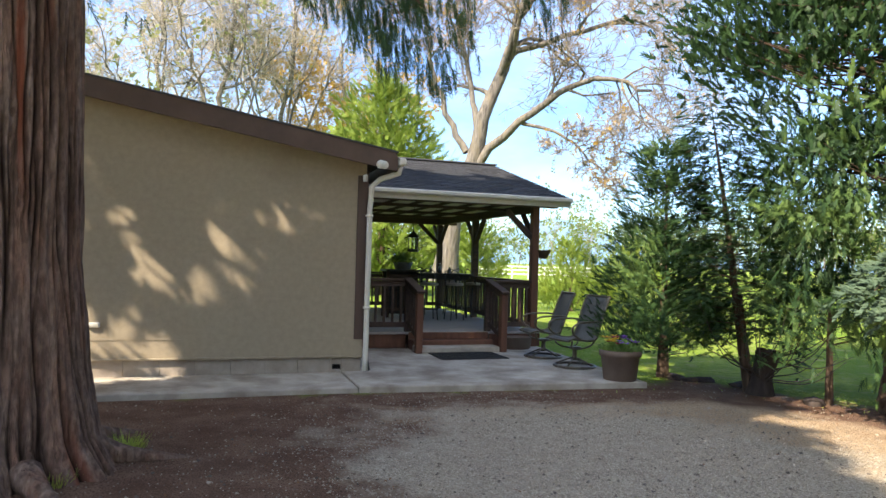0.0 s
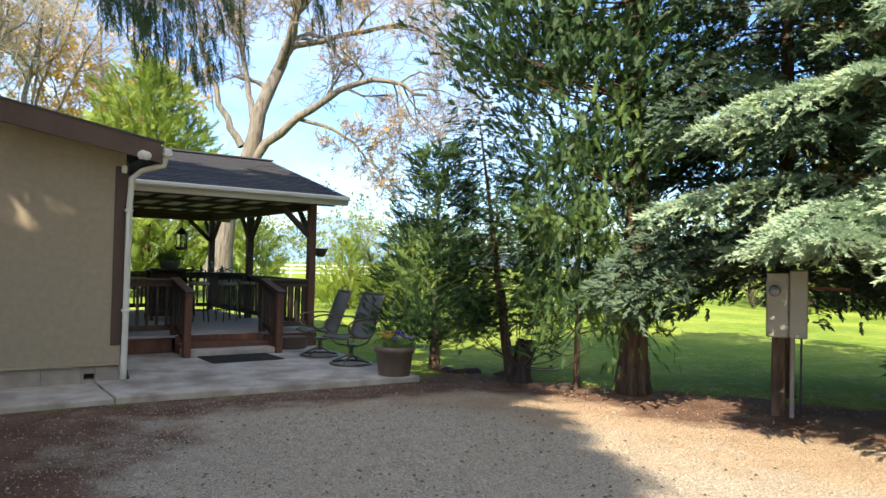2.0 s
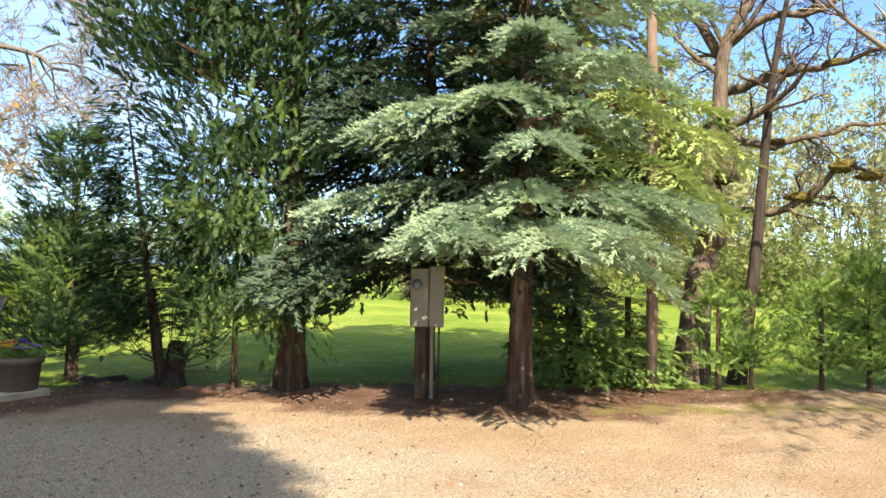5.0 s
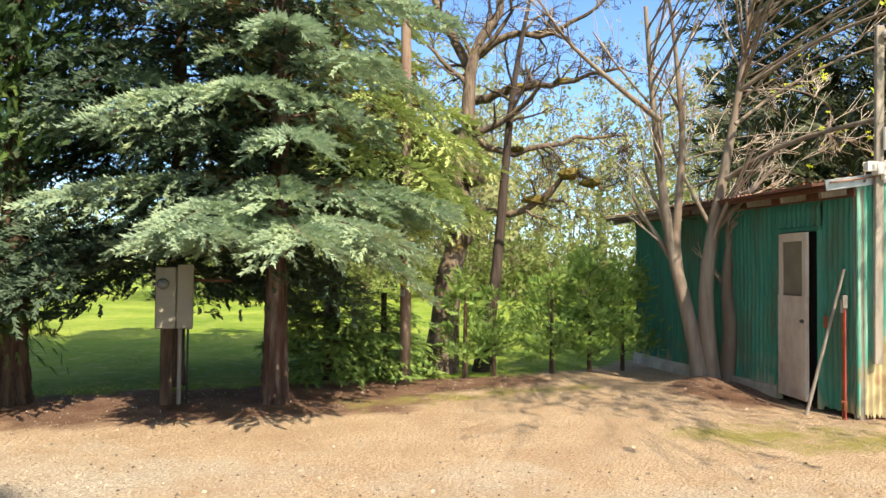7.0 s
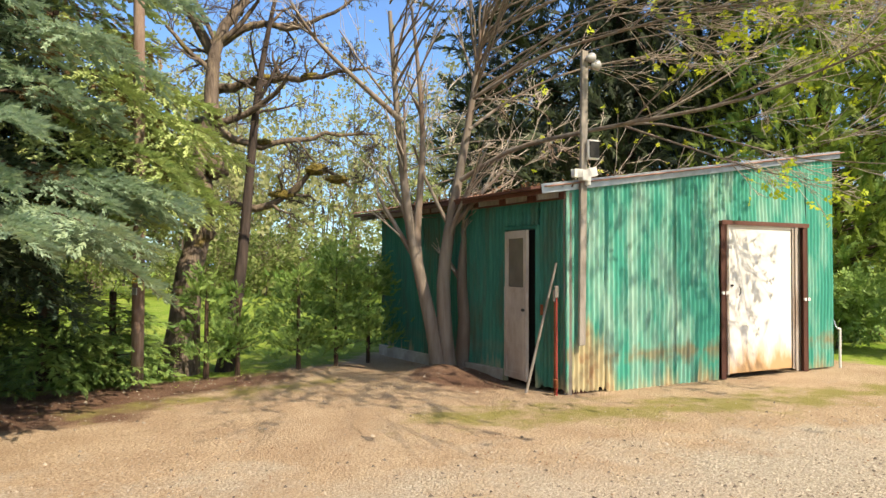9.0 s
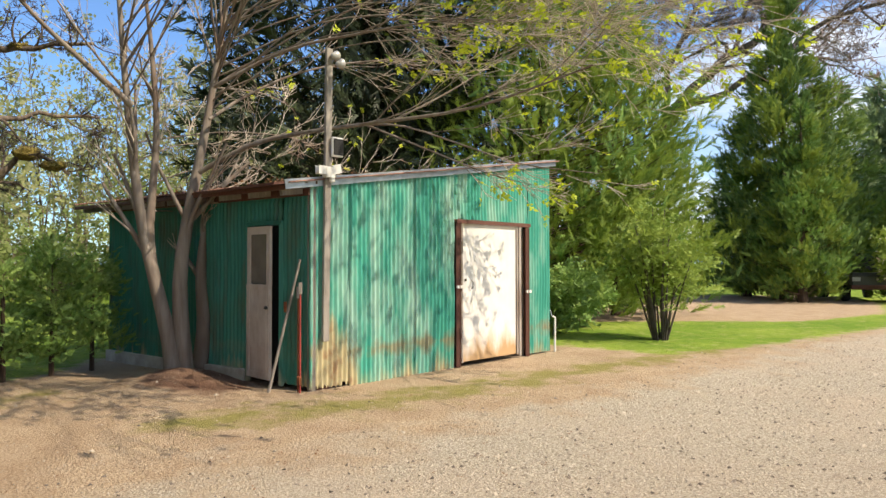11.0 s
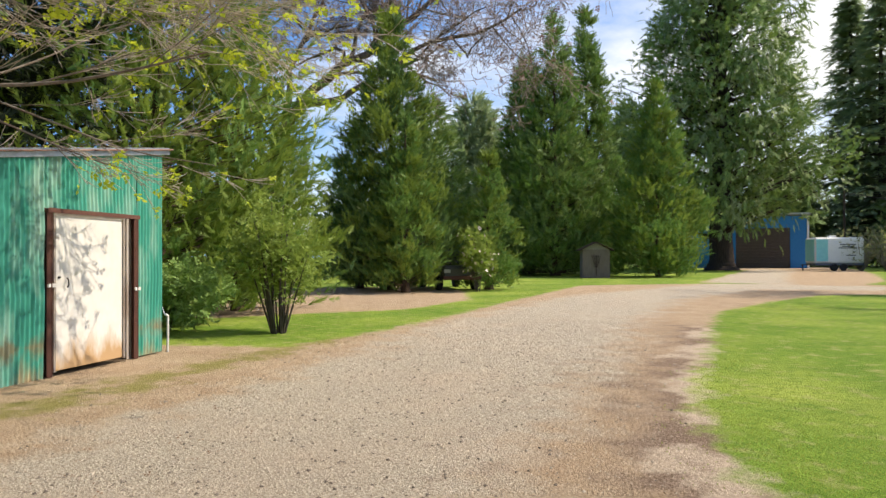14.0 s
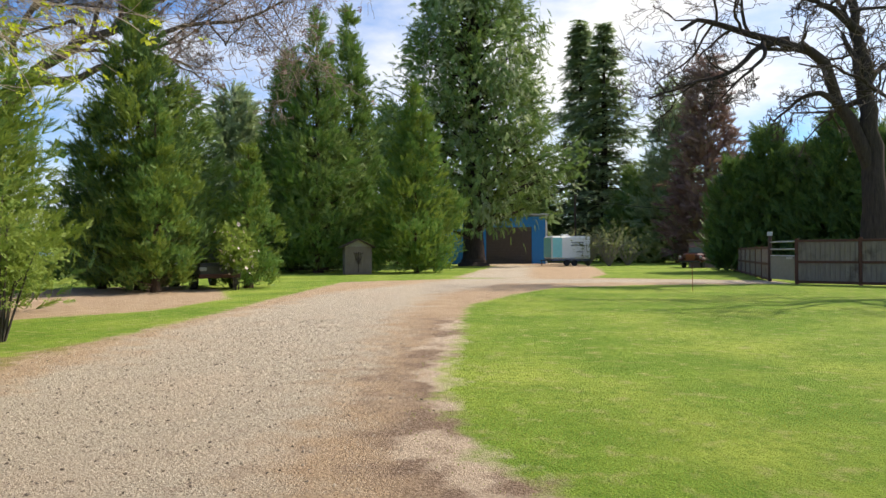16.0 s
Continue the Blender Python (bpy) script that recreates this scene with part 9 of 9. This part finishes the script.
def old_truck():
    e = root("old_truck", facing(169.9, 69, -20), "old dark red farm truck parked by the hedge", "truck")
    part("hood", box(-0.75, 0.0, 0.75, 0.75, 1.6, 1.35, 0.15), M["truckred"], e)
    part("grille", box(-0.42, -0.06, 0.62, 0.42, -0.002, 1.28, 0.03), M["rust"], e)
    c = part("cab", box(-0.85, 1.6, 0.7, 0.85, 3.0, 2.05, 0.15), M["truckred"], e)
    part("windscreen", box(-0.7, 1.575, 1.4, 0.7, 1.598, 1.9, 0.02), M["windscreen"], c)
    for s in (-0.95, 0.95):
        part("fender", box(s - 0.28, 0.05, 0.55, s + 0.28, 1.5, 0.98, 0.16), M["truckred"], e)
        bm = lathe([(0.0, -0.05), (0.11, -0.03), (0.12, 0.05), (0.0, 0.08)], 14)
        bmesh.ops.transform(bm, matrix=Matrix.Translation((s, -0.02, 1.02)) @ Matrix.Rotation(radians(90), 4, "X"), verts=bm.verts)
        part("headlight", bm, M["lens"], e, "", True)
        for y in (0.75, 3.9):
            bm = lathe([(0.2, -0.11), (0.38, -0.11), (0.4, -0.06), (0.4, 0.06), (0.38, 0.11), (0.2, 0.11)], 20)
            bmesh.ops.transform(bm, matrix=Matrix.Translation((s * 0.92, y, 0.40)) @ Matrix.Rotation(radians(90), 4, "Y"), verts=bm.verts)
            part("wheel", bm, M["tyre"], e, "", True)
    part("bumper", box(-1.0, -0.25, 0.5, 1.0, -0.15, 0.68, 0.02), M["blackmetal"], e)
    part("bed", box(-0.95, 3.05, 0.8, 0.95, 5.2, 1.3, 0.05), M["truckred"], e)
    b = root("pump_house", facing(171.4, 71.5, 0), "low pinkish block outbuilding beside the truck", "outbuilding")
    part("wall", box(-2.0, 0, 0, 1.6, 3.0, 2.45, 0.02), M["pinkwall"], b)
    part("roof", box(-2.2, -0.2, 2.452, 1.8, 3.2, 2.62, 0.03), M["darkwood"], b)


old_truck()


def parked_car():
    e = root("parked_car", facing(132.5, 35.2, 105), "dark olive pickup parked behind the small cedar", "car")
    part("lower_body", box(-2.6, -0.95, 0.55, 2.6, 0.95, 1.15, 0.14), M["olivepaint"], e)
    bm = box(-1.0, -0.85, 1.12, 1.3, 0.85, 1.95, 0.12)
    for v in bm.verts:
        if v.co.z > 1.5:
            v.co.x = 0.15 + (v.co.x - 0.15) * 0.72
            v.co.y *= 0.86
    c = part("cab", bm, M["olivepaint"], e)
    for y in (-0.82, 0.82):
        part("side_window", beam((-0.55, y * 0.985, 1.52), (0.95, y * 0.985, 1.52), 0.02, 0.5, 0.01), M["windscreen"], c)
    part("windscreen", beam((-0.92, 0, 1.22), (-0.66, 0, 1.86), 1.45, 0.03, 0.01, None, (1, 0, 0)), M["windscreen"], c)
    for x in (-1.65, 1.7):
        for y in (-0.86, 0.86):
            wheel(e, x, y, 0.40, 0.40, 0.24)
    for y in (-0.7, 0.7):
        part("headlight", box(-2.63, y - 0.15, 0.82, -2.58, y + 0.15, 0.98, 0.015), M["lens"], e)
    part("bumper", box(-2.72, -0.9, 0.5, -2.6, 0.9, 0.68, 0.03), M["doorframe"], e)


parked_car()


def fence_line(p, q, n, h, label, group):
    p, q = Vector((*p, 0)), Vector((*q, 0))
    for k in range(n):
        a, b = p + (q - p) * (k / n), p + (q - p) * ((k + 1) / n)
        e = root("fence_panel", pose(0, 0, 0), label, "fence", group)
        d = (b - a).normalized()
        part("post", beam(a, a + Vector((0, 0, h + 0.05)), 0.13, 0.13, 0.01, None, d), M["doorframe"], e)
        part("board_field", beam((a + b) / 2 + Vector((0, 0, 0.06)), (a + b) / 2 + Vector((0, 0, h - 0.12)), (b - a).length - 0.14, 0.03, 0, None, Vector((d.y, -d.x, 0))), M["fencewood"], e)
        side = Vector((-d.y, d.x, 0))
        if side.dot(-a) < 0:
            side = -side
        for z in (0.12, h * 0.5, h - 0.06):
            part("rail", beam(a + d * 0.07 + side * 0.045 + Vector((0, 0, z)), b - d * 0.07 + side * 0.045 + Vector((0, 0, z)), 0.05, 0.11), M["doorframe"], e)
        m = int((b - a).length / 0.2)
        for j in range(m):
            c = a + (b - a) * ((j + 0.5) / m) + side * 0.02
            part("board", beam(c + Vector((0, 0, 0.05)), c + Vector((0, 0, h - 0.1)), 0.185, 0.02, 0.003, None, side), M["fencewood"], e)


fence_line((1.9, -37.1), (-8.2, -34.0), 4, 2.05, "tall brown board fence panel beside the gate", "fence panels")
fence_line((3.3, -40.0), (8.4, -64.5), 9, 1.75, "weathered brown board fence panel along the field", "fence panels")


def gate():
    e = root("gate", pose(0, 0, 0), "dark steel drive gate with light rails, closed", "gate")
    a, b = Vector((3.25, -39.8, 0)), Vector((1.98, -37.3, 0))
    part("gate_post", beam(a, a + Vector((0, 0, 2.3)), 0.16, 0.16, 0.01, None, (1, 0, 0)), M["darkwood"], e)
    part("gate_panel", beam((a + b) / 2 + Vector((0, 0, 0.15)), (a + b) / 2 + Vector((0, 0, 1.25)), (b - a).length * 0.93, 0.04, 0.005, None, (b - a).cross(Vector((0, 0, 1)))), M["greypaint"], e)
    for z in (1.3, 1.62, 1.98):
        part("rail", tube_bm([a + Vector((0, 0, z)), b + Vector((0, 0, z))], 0.03, 8), M["galv"], e)
    part("latch", beam(b + (a - b) * 0.1 + Vector((0.02, 0.05, 1.2)), b + (a - b) * 0.3 + Vector((0.02, 0.05, 1.2)), 0.05, 0.1), M["galv"], e)
    part("lamp", box(a.x - 0.12, a.y - 0.12, 2.3, a.x + 0.12, a.y + 0.12, 2.5, 0.02), M["galv"], e)
    for x, y, h in ((5.2, -29.5, 1.1),):
        s = root("marker_stake", pose(x, y, 0), "thin rusty marker stake in the lawn", "stake")
        part("rod", tube_bm([(0, 0, -0.1), (0.02, 0, h)], 0.012, 6), M["rust"], s)
    w = root("overhead_cable", pose(0, 0, 0), "thin black overhead cable across the far trees", "cable")
    p, q = at(161.3, 90), at(171.2, 91.5)
    P = [Vector((p[0] + (q[0] - p[0]) * u, p[1] + (q[1] - p[1]) * u, 8.4 + (6.6 - 8.4) * u - 4 * 0.5 * u * (1 - u))) for u in np.linspace(0, 1, 12)]
    part("cable", tube_bm(P, 0.03, 5), M["blackmetal"], w)
    for end in (P[0],):
        u = root("cable_pole", pose(end.x, end.y, 0), "tall dark timber cable pole", "utility pole")
        part("pole", tube_bm([(0, 0, -0.2), (0, 0, end.z + 0.3)], [0.14, 0.1], 10), M["bark_black"], u)


gate()


def field_fence():
    x, y = at(4.6, 70)
    for k in range(7):
        e = root("field_rail", pose(x + k * 1.6 - 2, y, 0), "white painted field fence rail across the meadow", "fence", "field fence")
        part("post", box(-0.06, -0.06, -0.05, 0.06, 0.06, 1.25, 0.01), M["whitepaint"], e)
        for z in (0.4, 0.8, 1.15):
            part("rail", box(0.07, -0.03, z, 1.53, 0.03, z + 0.12, 0.005), M["whitepaint"], e)


field_fence()


def roof_litter():
    """Dry leaves lying on the shed roof."""
    rng = np.random.default_rng(14)
    n = 900
    s, b = rng.uniform(-0.3, 4.6, n), 0.05 + 4.9 * rng.uniform(0, 1, n) ** 1.6
    P = np.array([tuple(sp(float(i), float(j), roof_z(float(i)) + 0.10)) for i, j in zip(s, b)])
    v, f = [], []
    e = leafy("leaf_litter", "leaf", P, rng.normal(0, 1, P.shape) * [1, 1, 0.25], rng.normal(0, 0.3, P.shape) + [0, 0, 1], 0.09 * rng.uniform(0.6, 1.4, n), M["litter"], None, rng, n=3)
    tagged(e, "dry brown leaves scattered on the shed roof", "leaf litter", kind="stuff")
    n = 1600
    a = rng.uniform(radians(-30), radians(120), n)
    r = rng.uniform(4.4, 11, n)
    P = np.stack([r * np.sin(a), r * np.cos(a), 0 * a + 0.008], 1)
    P = P[bare_depth(P[:, :2]) > 0.1]
    e = leafy("ground_litter", "leaf", P, rng.normal(0, 1, P.shape) * [1, 1, 0.15], rng.normal(0, 0.2, P.shape) + [0, 0, 1], 0.035 * rng.uniform(0.5, 1.4, len(P)), M["litter"], None, rng, n=2)
    tagged(e, "small brown twigs and leaves on the dirt", "leaf litter", kind="stuff")


roof_litter()


# bare thorny shrubs and a pale-flowered bush at the far end
for az, d, h, sd in ((162.3, 82, 3.9, 201), (163.9, 80, 4.6, 202), (165.3, 84, 3.6, 203)):
    x, y = at(az, d)
    shrub("bare_shrub", x, y, h, 3.4, "pale leafless shrub beside the white trailer", "leaf", "f_wood", "twig", n=420, size=0.3, seed=sd, stems=44, z0=0.3, stem_r=0.035)
x, y = at(134.9, 31.9)
shrub("rhododendron", x, y, 2.6, 1.0, "pale flowering rhododendron before the small cedar", "leaf", "f_shrub", n=900, size=0.2, seed=204, z0=0.2)
rb = np.random.default_rng(205)
P = rb.normal(0, 1, (80, 3)) * [0.45, 0.45, 0.5] + [0, 0, 1.5]
M["petal_w"] = surface("pale_pink_petal", (0.62, 0.50, 0.47), (0.72, 0.62, 0.58), 20, 0.6, bump=0)
leafy("blossom", "leaf", P, rb.normal(0, 1, P.shape), rb.normal(0, 1, P.shape), 0.15 * rb.uniform(0.6, 1.2, 80), M["petal_w"], bpy.data.objects["rhododendron"], rb, n=6, wide=0.45)
